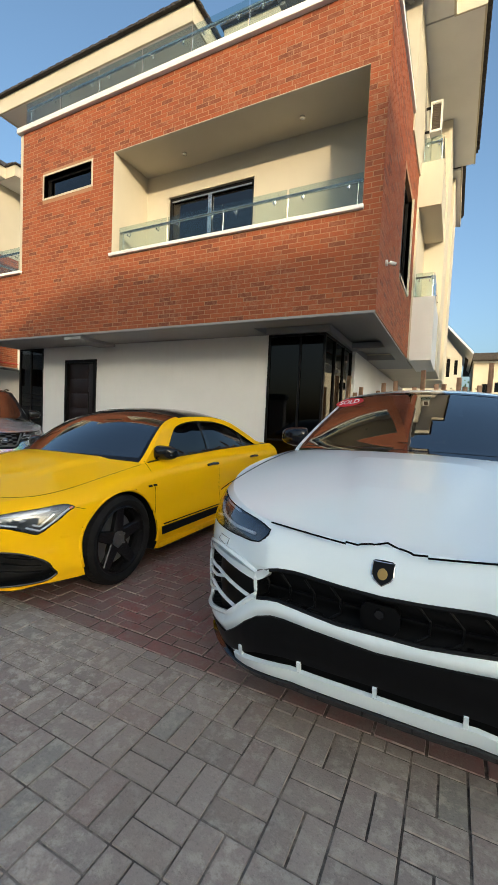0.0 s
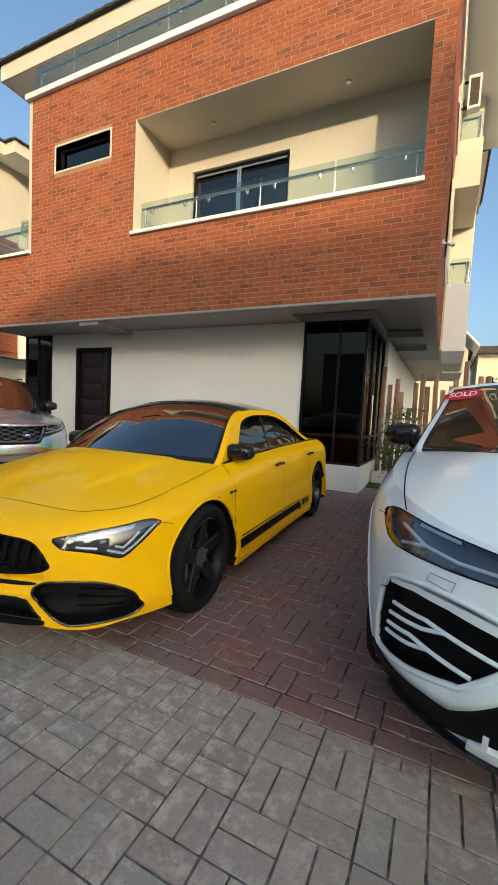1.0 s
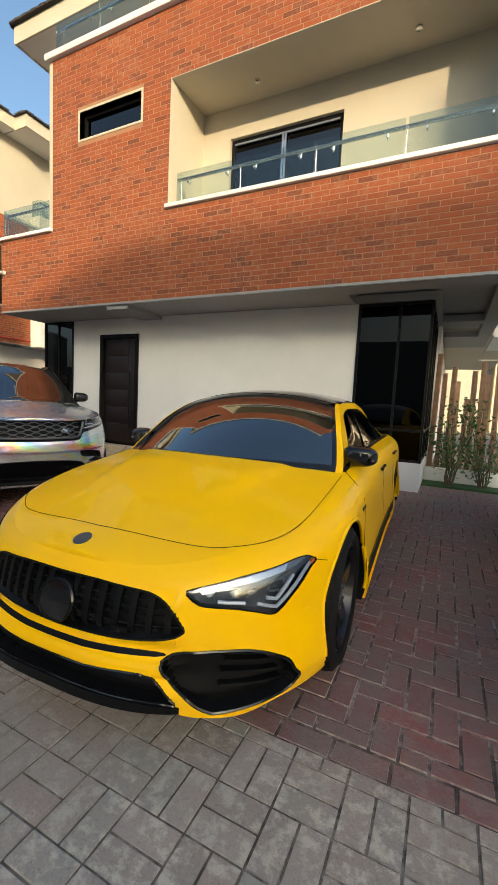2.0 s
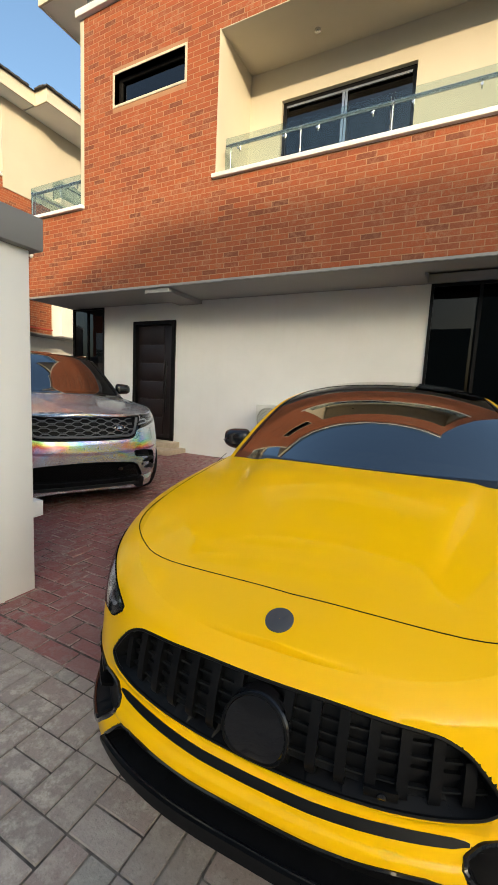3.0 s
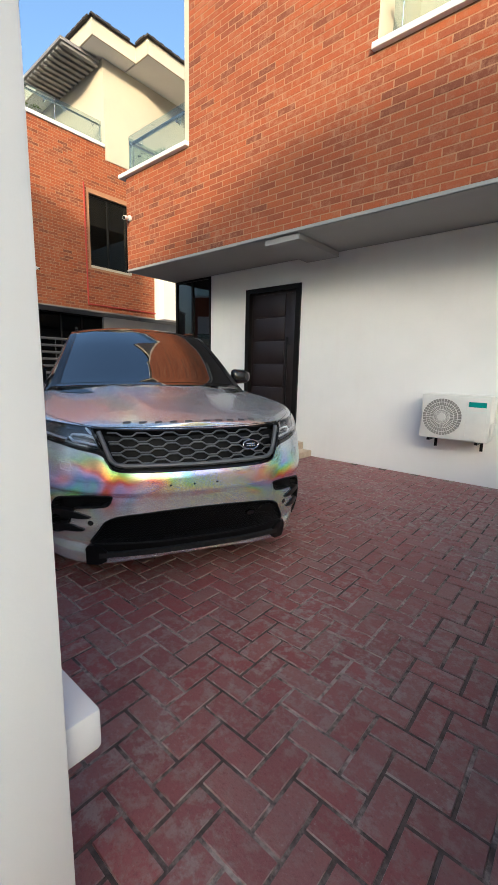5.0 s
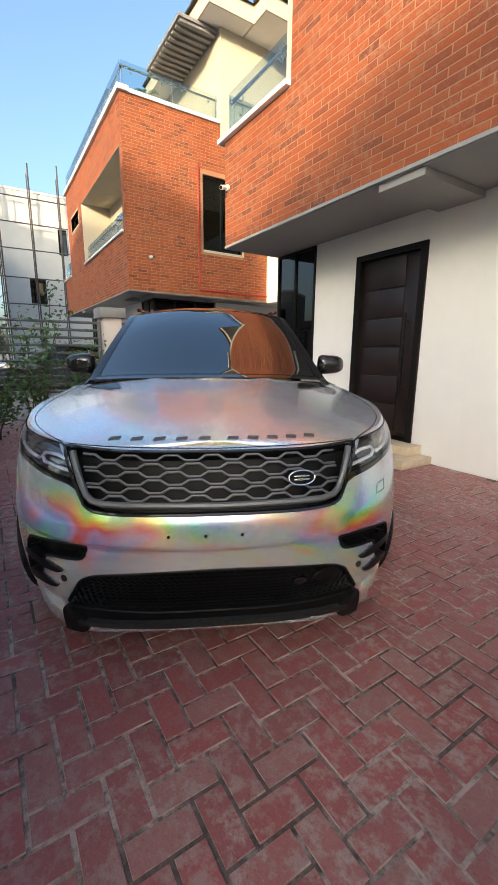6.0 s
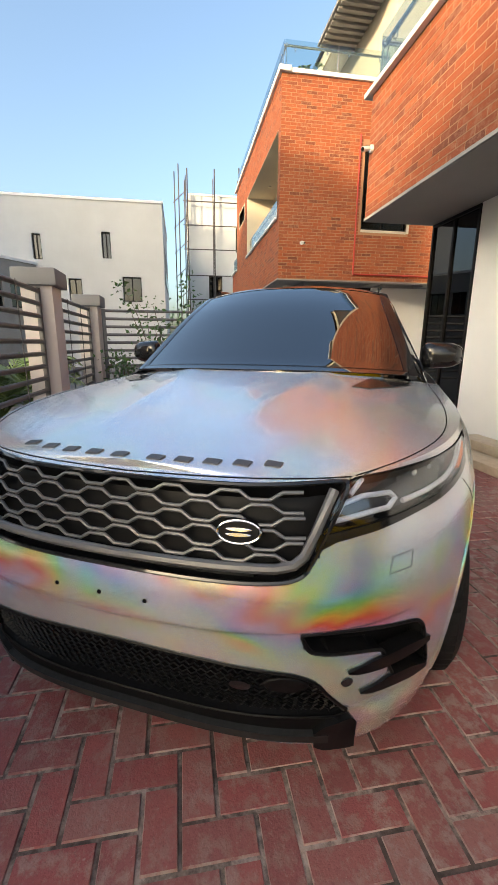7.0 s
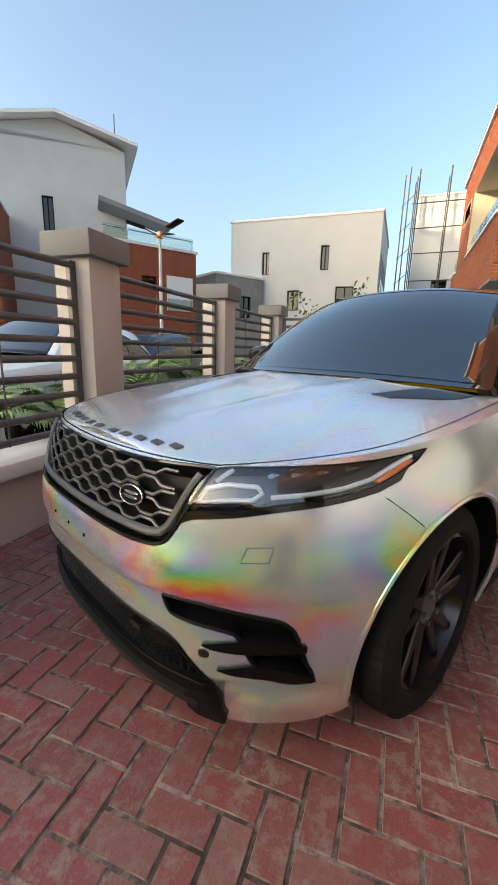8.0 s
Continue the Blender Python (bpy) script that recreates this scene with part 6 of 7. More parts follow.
        for x in (-1.27, -2.36, -3.22):
            part("panel_gap", tube(bmesh.new(), CLA.side_line([(x, 0.33), (x, 0.6), (x - 0.01, 0.88)], sg, 0.0), 0.0016, 5), M["gap"], car)
        st = part("side_stripe", CLA.side_band(bmesh.new(), [(-1.33, 0.245, 0.312), (-2.86, 0.282, 0.348)], sg, 0.003, 0.006), M["plastic"], car, "black side stripe")
        part("pinstripe", CLA.side_band(bmesh.new(), [(-1.36, 0.325, 0.335), (-2.86, 0.36, 0.37)], sg, 0.003, 0.006, 2), M["plastic"], st)
        for i in range(5):
            x = -2.90 - i * 0.055
            part("stripe_bar", CLA.side_band(bmesh.new(), [(x - 0.035, 0.29, 0.345), (x, 0.29, 0.365)], sg, 0.003, 0.006, 2, 3), M["plastic"], st)
        for i in range(2):
            part("fender_mark", CLA.side_band(bmesh.new(), [(-1.19 - i * 0.06, 0.690, 0.706), (-1.235 - i * 0.06, 0.690, 0.706)], sg, 0.004, 0.006, 2, 3), M["plastic"], car)
        part("side_skirt", CLA.side_band(bmesh.new(), [(-1.29, 0.175, 0.225), (-3.27, 0.175, 0.225)], sg, 0.014, 0.03), M["yellow"], car)
        for x, z in ((-2.22, 0.792), (-3.24, 0.812)):
            bm = bmesh.new()
            p = CLA.side_line([(x - 0.10, z), (x, z + 0.006), (x + 0.10, z)], sg, 0.022)
            tube(bm, p, 0.013, 8)
            part("door_handle", bm, M["gloss_black"], car)
        bm = nose_disc(CLA, 0.80, 0.46, 0.012, 0.012, 0.002, 0.005, 14)
        if sg < 0:
            for v in bm.verts:
                v.co.y *= -1
        part("parking_sensor", bm, M["yellow"], car)
    belly(car, CLA, -0.2, -4.4, 0.165)
    return car


def urus():
    car = thing("performance_suv", pose(-0.175, 1.33, 0, 0, 0, -90), "white sport SUV with black trim and red sticker on windscreen", "car", "parked cars")
    grille = both([(0, 0.585, 0.708), (0.13, 0.586, 0.713), (0.30, 0.602, 0.725), (0.36, 0.606, 0.722), (0.40, 0.600, 0.712), (0.448, 0.585, 0.692)])
    side = [(0.456, 0.598, 0.690), (0.49, 0.570, 0.700), (0.52, 0.542, 0.711), (0.60, 0.468, 0.721), (0.65, 0.450, 0.724), (0.70, 0.432, 0.722), (0.75, 0.412, 0.712), (0.80, 0.395, 0.694), (0.835, 0.382, 0.668), (0.858, 0.375, 0.61), (0.870, 0.392, 0.50)]
    lampk = [(0.428, 0.826, 0.842), (0.46, 0.798, 0.852), (0.50, 0.791, 0.862), (0.60, 0.790, 0.876), (0.70, 0.791, 0.888), (0.775, 0.789, 0.898), (0.82, 0.788, 0.902), (0.855, 0.800, 0.896), (0.875, 0.832, 0.886), (0.885, 0.858, 0.874)]
    low = both([(0, 0.372, 0.40), (0.3, 0.37, 0.398), (0.52, 0.335, 0.362)])
    hull(car, URU, [M["white_paint"], M["plastic"]], cabin=(-1.45, -4.8), pockets=[([k for k in grille if k[0] >= 0], 0.055), (side, 0.05), (lampk, 0.032)],
         wells=[(-0.95, 0.385, 0.43), (-3.95, 0.385, 0.43)])
    part("lower_slot", URU.nose_band(bmesh.new(), low, 0.004, 0.02, 4, 40), M["gap"], car)
    rim(car, URU, grille, 0.008, "plastic", -0.002, False)
    rim(car, URU, side, 0.011, "white_paint", 0.001)
    lo, hi = (lambda u: 0.06), curve((-4.5, 0.10), (-4.0, 0.55), (-3.2, 0.86), (-2.3, 0.9), (-1.75, 0.8), (-1.45, 0.12))
    glasshouse(car, URU_C, -1.20, -2.10, -4.0, -4.8, M["white_paint"], M["white_paint"], (lo, hi, -1.45, -4.4), b_pillars=(-2.6, -3.6), s_in=0.962)
    cabin_fittings(car, URU_C, -1.35, 1, 1.10, 0.40)
    mirror_pod(car, URU_C, -2.0)
    wheels(car, "urus", (-0.98, -3.95), 0.795, 0.385, 0.29, 0.29)
    for sg in (1, -1):
        door_mirror(car, -1.75, sg * 0.79, 1.075, sg, M["gloss_black"], 0.95)
    gr = part("grille", URU.nose_band(bmesh.new(), both([(0, 0.634, 0.644), (0.45, 0.628, 0.638)]), -0.03, 0.012, 3, 30), M["plastic"], car, "black honeycomb grille")
    for i in range(10):
        y = -0.42 + i * 0.84 / 9
        if abs(y) > 0.06:
            p = URU.nose_line([(y - 0.03, 0.582), (y + 0.01, 0.61), (y + 0.01, 0.66), (y - 0.03, 0.70)], -0.028)
            part("honeycomb", tube(bmesh.new(), p, 0.0045, 6), M["plastic"], gr)
    part("radar_plate", URU.nose_band(bmesh.new(), [(-0.062, 0.605, 0.655), (-0.045, 0.592, 0.68), (0.045, 0.592, 0.68), (0.062, 0.605, 0.655)], -0.020, 0.03, 4, 10), M["plastic"], gr)
    part("camera_lens", nose_disc(URU, 0.0, 0.652, 0.016, 0.016, -0.002, 0.02, 18), M["gloss_black"], gr)
    # plain shield where the maker's badge sits
    part("badge", URU.nose_band(bmesh.new(), [(-0.034, 0.775, 0.812), (-0.026, 0.762, 0.815), (0, 0.745, 0.816), (0.026, 0.762, 0.815), (0.034, 0.775, 0.812)], 0.006, 0.012, 6, 12), M["plastic"], car, "black and gold shield badge")
    part("badge_mark", nose_disc(URU, 0.0, 0.780, 0.016, 0.017, 0.008, 0.004, 16), M["gold"], car)
    p = URU.nose_line([(-0.034, 0.775), (-0.034, 0.813), (0.034, 0.813), (0.034, 0.775), (0.026, 0.762), (0, 0.745), (-0.026, 0.762), (-0.034, 0.775)], 0.005, 0.01)[:-1]
    part("badge_rim", tube(bmesh.new(), p, 0.0025, 5, True), M["chrome"], car)
    lamp(car, URU, lampk, [[(0.50, 0.812), (0.62, 0.812), (0.72, 0.826), (0.80, 0.862)], [(0.72, 0.826), (0.80, 0.805)], [(0.62, 0.866), (0.74, 0.880)]], [[(0.845, 0.815), (0.862, 0.848), (0.868, 0.872)], [(0.858, 0.820), (0.872, 0.850)]], [])
    part("lower_band", URU.nose_band(bmesh.new(), both([(0, 0.405, 0.528), (0.126, 0.403, 0.535), (0.327, 0.398, 0.548), (0.385, 0.388, 0.541), (0.447, 0.372, 0.520), (0.50, 0.350, 0.482), (0.56, 0.325, 0.424), (0.62, 0.298, 0.374), (0.70, 0.276, 0.368), (0.80, 0.262, 0.345), (0.90, 0.258, 0.33)]), 0.008, 0.03, 7, 60), M["plastic"], car, "black lower bumper band")
    part("splitter", URU.nose_band(bmesh.new(), both([(0, 0.315, 0.368), (0.30, 0.312, 0.365), (0.45, 0.295, 0.34), (0.56, 0.285, 0.32)]), 0.018, 0.05, 5, 40), M["white_paint"], car, "white front splitter")
    part("lip", URU.nose_band(bmesh.new(), both([(0, 0.285, 0.312), (0.30, 0.283, 0.309), (0.45, 0.272, 0.292), (0.62, 0.262, 0.284), (0.80, 0.262, 0.275)]), 0.028, 0.07, 3, 40), M["gloss_black"], car, "thin black lip")
    for y in (-0.52, -0.265, 0.0, 0.265, 0.52):
        z = float(np.interp(abs(y), [0, 0.3, 0.52], [0.372, 0.37, 0.335]))
        part("splitter_fin", URU.nose_band(bmesh.new(), [(y - 0.007, z - 0.03, z + 0.036), (y + 0.007, z - 0.03, z + 0.036)], 0.015, 0.04, 4, 3), M["white_paint"], car)
    for sg in (1, -1):
        bm = URU.nose_band(bmesh.new(), [(0.392, 0.704, 0.718), (0.42, 0.674, 0.710), (0.452, 0.656, 0.694), (0.52, 0.664, 0.693), (0.64, 0.682, 0.702), (0.74, 0.681, 0.702), (0.82, 0.658, 0.674)], 0.006, 0.05, 5, 24)
        if sg < 0:
            for v in bm.verts:
                v.co.y *= -1
        part("intake_blade", bm, M["white_paint"], car, "white blade across the side intake")
    on_nose(car, "intake_fork", URU, [[(0.81, 0.590), (0.70, 0.606), (0.645, 0.598), (0.50, 0.575)], [(0.82, 0.548), (0.71, 0.572), (0.645, 0.598)]], 0.0075, "white_paint", -0.004)
    on_nose(car, "intake_fork", URU, [[(0.825, 0.506), (0.745, 0.527), (0.69, 0.520), (0.572, 0.508)], [(0.83, 0.470), (0.75, 0.494), (0.69, 0.520)]], 0.0075, "white_paint", -0.004)
    for sg in (1, -1):
        front = [(-0.112, 0.0), (-0.044, 0.088), (-0.060, 0.20), (-0.080, 0.32), (-0.100, 0.43)]
        for pts, lift in ((front[:2] + [(-0.050, 0.13)], 0.012), ([(-0.050, 0.13)] + front[2:], 0.0055)):
            part("panel_gap", tube(bmesh.new(), URU.top_line([(x, sg * y) for x, y in pts], lift, 0.012), 0.0036, 5), M["gap"], car)
        edge = [(-0.33, 0.795), (-0.47, 0.815), (-0.71, 0.835), (-1.06, 0.85), (-1.42, 0.838)]
        part("panel_gap", tube(bmesh.new(), URU.top_line(rounded([(x, sg * y) for x, y in edge]), 0.0012, 0.012), 0.0024, 5), M["gap"], car)
        part("panel_gap", tube(bmesh.new(), URU.side_line([(-0.50, 0.86), (-0.60, 0.85)], sg, 0.0), 0.0016, 5), M["gap"], car)
        for x in (-1.6, -2.65, -3.6):
            part("panel_gap", tube(bmesh.new(), URU.side_line([(x, 0.38), (x, 0.7), (x + 0.02, 1.05)], sg, 0.0), 0.0016, 5), M["gap"], car)
        p = URU.nose_line([(0.63, 0.762), (0.70, 0.762), (0.71, 0.738), (0.64, 0.732), (0.63, 0.762)], 0.001)[:-1]
        part("washer_flap", tube(bmesh.new(), p if sg > 0 else flip(p), 0.0012, 5, True), M["grille_metal"], car)
    # red sale sticker inside the top corner of the windscreen
    u, s = -1.905, -0.84
    o = Vector([float(v) for v in URU_C.up(u, s)])
    du = (Vector([float(v) for v in URU_C.up(u - 0.05, s)]) - o).normalized()
    ds = (Vector([float(v) for v in URU_C.up(u, s + 0.05)]) - o).normalized()
    du = (du * 0.72 + Vector((0, 0, 0.28))).normalized()
    nrm = ds.cross(du).normalized()
    du = nrm.cross(ds)
    m = Matrix((ds, du, nrm)).transposed().to_4x4()
    m.translation = o + nrm * 0.020
    bm = bmesh.new()
    lathe(bm, disc_caps([(1.0, -0.001), (1.0, 0.001)]), 40, "z")
    for v in bm.verts:
        v.co.x, v.co.y = v.co.x * 0.122, v.co.y * 0.052
    st = part("sale_sticker", bm, M["red_sticker"], car, "red oval sticker reading SOLD")
    st.matrix_basis = m
    txt = bpy.data.curves.new("word", "FONT")
    txt.body, txt.size, txt.align_x, txt.align_y, txt.offset = "SOLD", 0.072, "CENTER", "CENTER", 0.0016
    tmp = new("word", txt)
    me = bpy.data.meshes.new_from_object(tmp.evaluated_get(bpy.context.evaluated_depsgraph_get()))
    bpy.data.objects.remove(tmp)
    me.materials.clear()
    me.materials.append(M["white_print"])
    w = new("sticker_word", me)
    w.parent = st
    w.matrix_basis = Matrix.Translation((0, 0, 0.0025)) @ Matrix.Diagonal((0.98, 0.95, 1, 1))
    belly(car, URU, -0.2, -4.8, 0.255)
    return car


SUV, SEDAN, SPORT = velar(), cla(), urus()
# ---- ground ----
g = new("ground", mesh_of(boxes((-400, 400, -400, 400, -0.6, -0.055)), "ground", M["road"]))
tagged(g, "grey street paving reaching to the horizon", "ground", kind="structure")


def pillar(name, x0, x1, y0, y1, top, cap, label, mat):
    p = thing(name, pose(0, 0, 0), label, "pillar", "fence pillars")
    part("shaft", boxes((x0, x1, y0, y1, -0.06, top), bevel=0.008), M[mat], p)
    part("cap", boxes((x0 - cap, x1 + cap, y0 - cap, y1 + cap, top - 0.004, top + 0.17), bevel=0.012), M["cap_paint"], p)
    return p


pillar("gate_pillar", -5.25, -4.785, 1.775, 2.04, 1.93, 0.052, "tall white rendered gate pillar with grey cap", "white_wall")
part("ledge", boxes((-5.25, -4.81, 1.66, 1.773, 0.42, 0.52), bevel=0.012), M["white_wall"], bpy.data.objects["gate_pillar"])
bm = soft_box(bmesh.new(), [(x, y, z) for x in (-5.20, -4.80) for y in (1.57, 1.77) for z in (-0.01, 0.17)], 0.06, 4)
kerb = thing("guard_stone", pose(0, 0, 0), "black painted guard stone at the foot of the pillar", "stone")
part("stone", bm, M["plastic"], kerb)
FENCE_X = (-7.355, -9.78, -12.22)
for fx in FENCE_X:
    pillar("fence_pillar", fx - 0.17, fx + 0.17, 1.76, 2.08, 1.83, 0.06, "grey-pink rendered fence pillar with flat grey cap", "post_paint")

wallob = thing("low_wall", pose(0, 0, 0), "low rendered wall with white coping under the fence", "wall")
part("base", boxes((-12.06, -5.17, 1.80, 2.02, -0.06, 0.42)), M["post_paint"], wallob)
part("coping", boxes((-12.06, -5.17, 1.70, 2.10, 0.42, 0.52), (-5.17, -4.82, 2.042, 2.13, 0.42, 0.52), bevel=0.012), M["white_wall"], wallob)


def fence(x0, x1, y, label, turn=0.0, at=None):
    f = thing("metal_fence", at or pose(0, 0, 0), label, "fence", "metal fence panels")
    for x in (x0, x1):
        part("stanchion", boxes((x - 0.03, x + 0.03, y - 0.02, y + 0.02, 0.52, 1.80), bevel=0.004), M["steel_tube"], f)
    for i in range(10):
        z = 0.60 + i * 0.13
        bm = bmesh.new()
        tube(bm, [(x0, y, z), (x1, y, z)], 0.024, 10)
        part("rail", bm, M["steel_tube"], f)
    for k in (0.33, 0.67):
        bm = bmesh.new()
        xx = x0 + (x1 - x0) * k
        tube(bm, [(xx, y + 0.026, 0.58), (xx, y + 0.026, 1.80)], 0.006, 6)
        part("tie_rod", bm, M["steel_tube"], f)
    return f


for fa, fb in ((-5.20, -7.155), (-7.555, -9.58), (-9.98, -12.02)):
    fence(fa, fb, 1.94, "grey horizontal-bar metal fence panel between pillars")
# fence across the end of the yard
fence(0.2, 2.40, 0, "grey metal fence panel across the end of the yard", at=pose(-12.22, 1.94, 0, 0, 0, 90))
fence(2.80, 4.9, 0, "grey metal fence panel across the end of the yard", at=pose(-12.22, 1.94, 0, 0, 0, 90))
pillar("fence_pillar", -12.38, -12.06, 4.38, 4.70, 1.86, 0.07, "grey-pink rendered fence pillar with flat grey cap", "post_paint")


def aircon(x0, x1, y, z0, z1, turn=None):
    a = thing("air_conditioner", turn or pose(x0, y, z0), "white outdoor air conditioner unit on wall brackets", "air conditioner")
    w, h, d = x1 - x0, z1 - z0, 0.26
    part("casing", boxes((0, w, -d, 0, 0, h), bevel=0.012), M["ac_white"], a)
    c = (w * 0.33, -d - 0.004, h * 0.5)
    R = h * 0.42
    bm = bmesh.new()
    lathe(bm, disc_caps([(R, 0.002), (R, 0.004)]), 40, "y", (c[0], -d - 0.006, c[2]))
    part("fan_recess", bm, M["concrete"], a)
    bm = bmesh.new()
    for r in (R, R * 0.8, R * 0.6, R * 0.4):
        tube(bm, [(c[0] + r * math.cos(t), -d - 0.016, c[2] + r * math.sin(t)) for t in np.linspace(0, 2 * math.pi, 33)[:-1]], 0.003, 5, True)
    for i in range(40):
        t = 2 * math.pi * i / 40
        tube(bm, [(c[0] + R * 0.18 * math.cos(t), -d - 0.018, c[2] + R * 0.18 * math.sin(t)), (c[0] + R * math.cos(t + 0.25), -d - 0.016, c[2] + R * math.sin(t + 0.25))], 0.0026, 5)
    part("fan_guard", bm, M["ac_white"], a)
    bm = bmesh.new()
    lathe(bm, disc_caps([(R * 0.2, 0.0), (R * 0.2, -0.014)]), 20, "y", (c[0], -d - 0.014, c[2]))
    part("fan_hub", bm, M["ac_white"], a)
    part("cover_panel", boxes((w * 0.68, w * 0.96, -d - 0.006, -d, h * 0.04, h * 0.9), bevel=0.003), M["ac_white"], a)
    part("maker_plate", boxes((w * 0.70, w * 0.94, -d - 0.010, -d - 0.0065, h * 0.76, h * 0.87)), M["teal"], a)
    part("service_valve", boxes((w, w + 0.03, -d * 0.7, -d * 0.3, h * 0.12, h * 0.42), bevel=0.006), M["ac_white"], a)
    for x in (w * 0.15, w * 0.85):
        part("bracket", boxes((x - 0.015, x + 0.015, -d, 0.07, -0.03, -0.001), (x - 0.015, x + 0.015, 0.05, 0.07, -0.14, -0.03)), M["frame_black"], a)
    return a


aircon(-5.62, -4.92, 6.83, 0.54, 1.03)



def louvre_unit(x0, x1, y, z0, z1):
    """A tall narrow condenser with a dark louvred face, held off the wall on arms."""
    a = thing("air_conditioner", pose(x0, y, z0), "tall white air conditioner with a brown louvred face", "air conditioner")
    w, h, d = x1 - x0, z1 - z0, 0.2
    part("casing", boxes((0, w, 0.02, d, 0, h), (0, 0.035, 0, 0.018, 0, h), (w - 0.035, w, 0, 0.018, 0, h), (0.035, w - 0.035, 0, 0.018, 0, 0.05), (0.035, w - 0.035, 0, 0.018, h - 0.05, h)), M["ac_white"], a)
    for i in range(14):
        z = 0.055 + i * (h - 0.12) / 14
        part("louvre", boxes((0.036, w - 0.036, 0.004, 0.017, z, z + (h - 0.12) / 14 - 0.008)), M["plank_dark"], a)
    for z in (0.05, h - 0.1):
        part("bracket", boxes((-0.11, -0.001, 0.06, 0.1, z, z + 0.04)), M["frame_black"], a)


louvre_unit(-0.95, -0.70, 10.42, 8.06, 8.74)
part("cable", tube(bmesh.new(), [(-1.045, 10.0, 9.3), (-1.045, 10.05, 8.9), (-1.045, 10.35, 8.4), (-1.045, 10.4, 8.15)], 0.012, 6), M["concrete"], HOUSE)

# ---- planting ----
def palm(x, y, z, n, size, seed, label="young palm with arching feathered fronds behind the fence"):
    rnd = random.Random(seed)
    p = thing("palm", pose(x, y, z), label, "palm", "palms along the fence")
    bm = bmesh.new()
    tube(bm, [(0, 0, -0.06), (0.01, 0.01, 0.15 * size), (0, 0, 0.3 * size)], [0.06 * size, 0.05 * size, 0.03 * size], 8)
    part("trunk", bm, M["stem"], p)
    for i in range(n):
        a = 2 * math.pi * i / n + rnd.uniform(-0.3, 0.3)
        reach, rise = size * rnd.uniform(0.55, 0.95), size * rnd.uniform(0.5, 1.15)
        ca, sa = math.cos(a), math.sin(a)
        spine = []
        for k in np.linspace(0, 1, 15):
            r = reach * k
            spine.append(Vector((ca * r, sa * r, 0.25 * size + rise * (1.9 * k - 1.35 * k * k))))
        bm = bmesh.new()
        tube(bm, spine, [0.012 * size * (1 - 0.8 * k / 14) for k in range(15)], 5)
        for k in range(3, 15):
            d = (spine[k] - spine[k - 1]).normalized()
            side = Vector((-sa, ca, 0))
            for sg in (1, -1):
                for h in (0, 0.5):
                    o = spine[k - 1].lerp(spine[k], h)
                    ln = size * 0.34 * math.sin(math.pi * (k - 1) / 14.5) * rnd.uniform(0.8, 1.1)
                    tip = o + side * sg * ln * 0.8 + d * ln * 0.65 - Vector((0, 0, ln * 0.25))
                    w = d * 0.016 * size
                    mid = o.lerp(tip, 0.5) + Vector((0, 0, ln * 0.06))
                    v = [bm.verts.new(q) for q in (o - w * 0.4, mid - w, tip, mid + w, o + w * 0.4)]
                    bm.faces.new(v)
        part("frond", bm, M["leaf"], p)
    return p


def shrub(x, y, z, height, spread, leaves, seed, label):
    rnd = random.Random(seed)
    s = thing("shrub", pose(x, y, z), label, "shrub", "garden shrubs")
    tips = []
    bm = bmesh.new()
    for i in range(9):
        a = rnd.uniform(0, 2 * math.pi)
        h = height * rnd.uniform(0.55, 1.05)
        r = spread * rnd.uniform(0.2, 1.0)
        pts = [Vector((0.04 * math.cos(a), 0.04 * math.sin(a), -0.06))]
        for k in np.linspace(0.2, 1, 6):
            pts.append(Vector((r * k * math.cos(a) + rnd.uniform(-0.04, 0.04), r * k * math.sin(a) + rnd.uniform(-0.04, 0.04), h * k)))
        tube(bm, pts, [0.014, 0.011, 0.009, 0.008, 0.006, 0.005, 0.004], 5)
        tips += pts[2:]
    part("stem", bm, M["stem"], s)
    bm = bmesh.new()
    for i in range(leaves):
        c = rnd.choice(tips) + Vector((rnd.gauss(0, 0.09), rnd.gauss(0, 0.09), rnd.gauss(0, 0.08)))
        d = Vector((rnd.gauss(0, 1), rnd.gauss(0, 1), rnd.gauss(0.3, 0.7))).normalized()
        w = d.cross(Vector((rnd.gauss(0, 1), rnd.gauss(0, 1), 1))).normalized()
        ln = rnd.uniform(0.045, 0.095)
        n = d.cross(w) * ln * 0.12
        q = [c, c + d * ln * 0.45 + w * ln * 0.30 + n, c + d * ln, c + d * ln * 0.45 - w * ln * 0.30 + n]
        bm.faces.new([bm.verts.new(v) for v in q])
    tagged(part("foliage", bm, M["leaf_dark"], s), kind="stuff")
    return s


for px_, py_, n_, s_, sd_ in ((-5.8, 1.0, 16, 0.8, 1), (-6.75, 1.0, 18, 0.95, 2), (-8.2, 1.0, 17, 0.9, 3), (-9.1, 0.9, 18, 1.1, 4), (-10.6, 1.0, 18, 1.15, 5), (-11.6, 1.0, 16, 1.1, 6)):
    palm(px_, py_, -0.055, n_, s_, sd_)
shrub(-11.75, 3.2, 0, 2.1, 0.7, 1000, 21, "leggy green shrub climbing beside the end fence")
shrub(-11.8, 3.9, 0, 1.4, 0.5, 700, 22, "leggy green shrub climbing beside the end fence")
shrub(-11.4, 2.6, 0, 1.0, 0.5, 900, 23, "low leafy shrub beside the boundary wall")
shrub(-1.65, 7.75, 0, 1.35, 0.45, 500, 24, "leafy shrub before the plank screen")
shrub(-1.15, 7.9, 0, 1.2, 0.4, 420, 25, "leafy shrub before the plank screen")
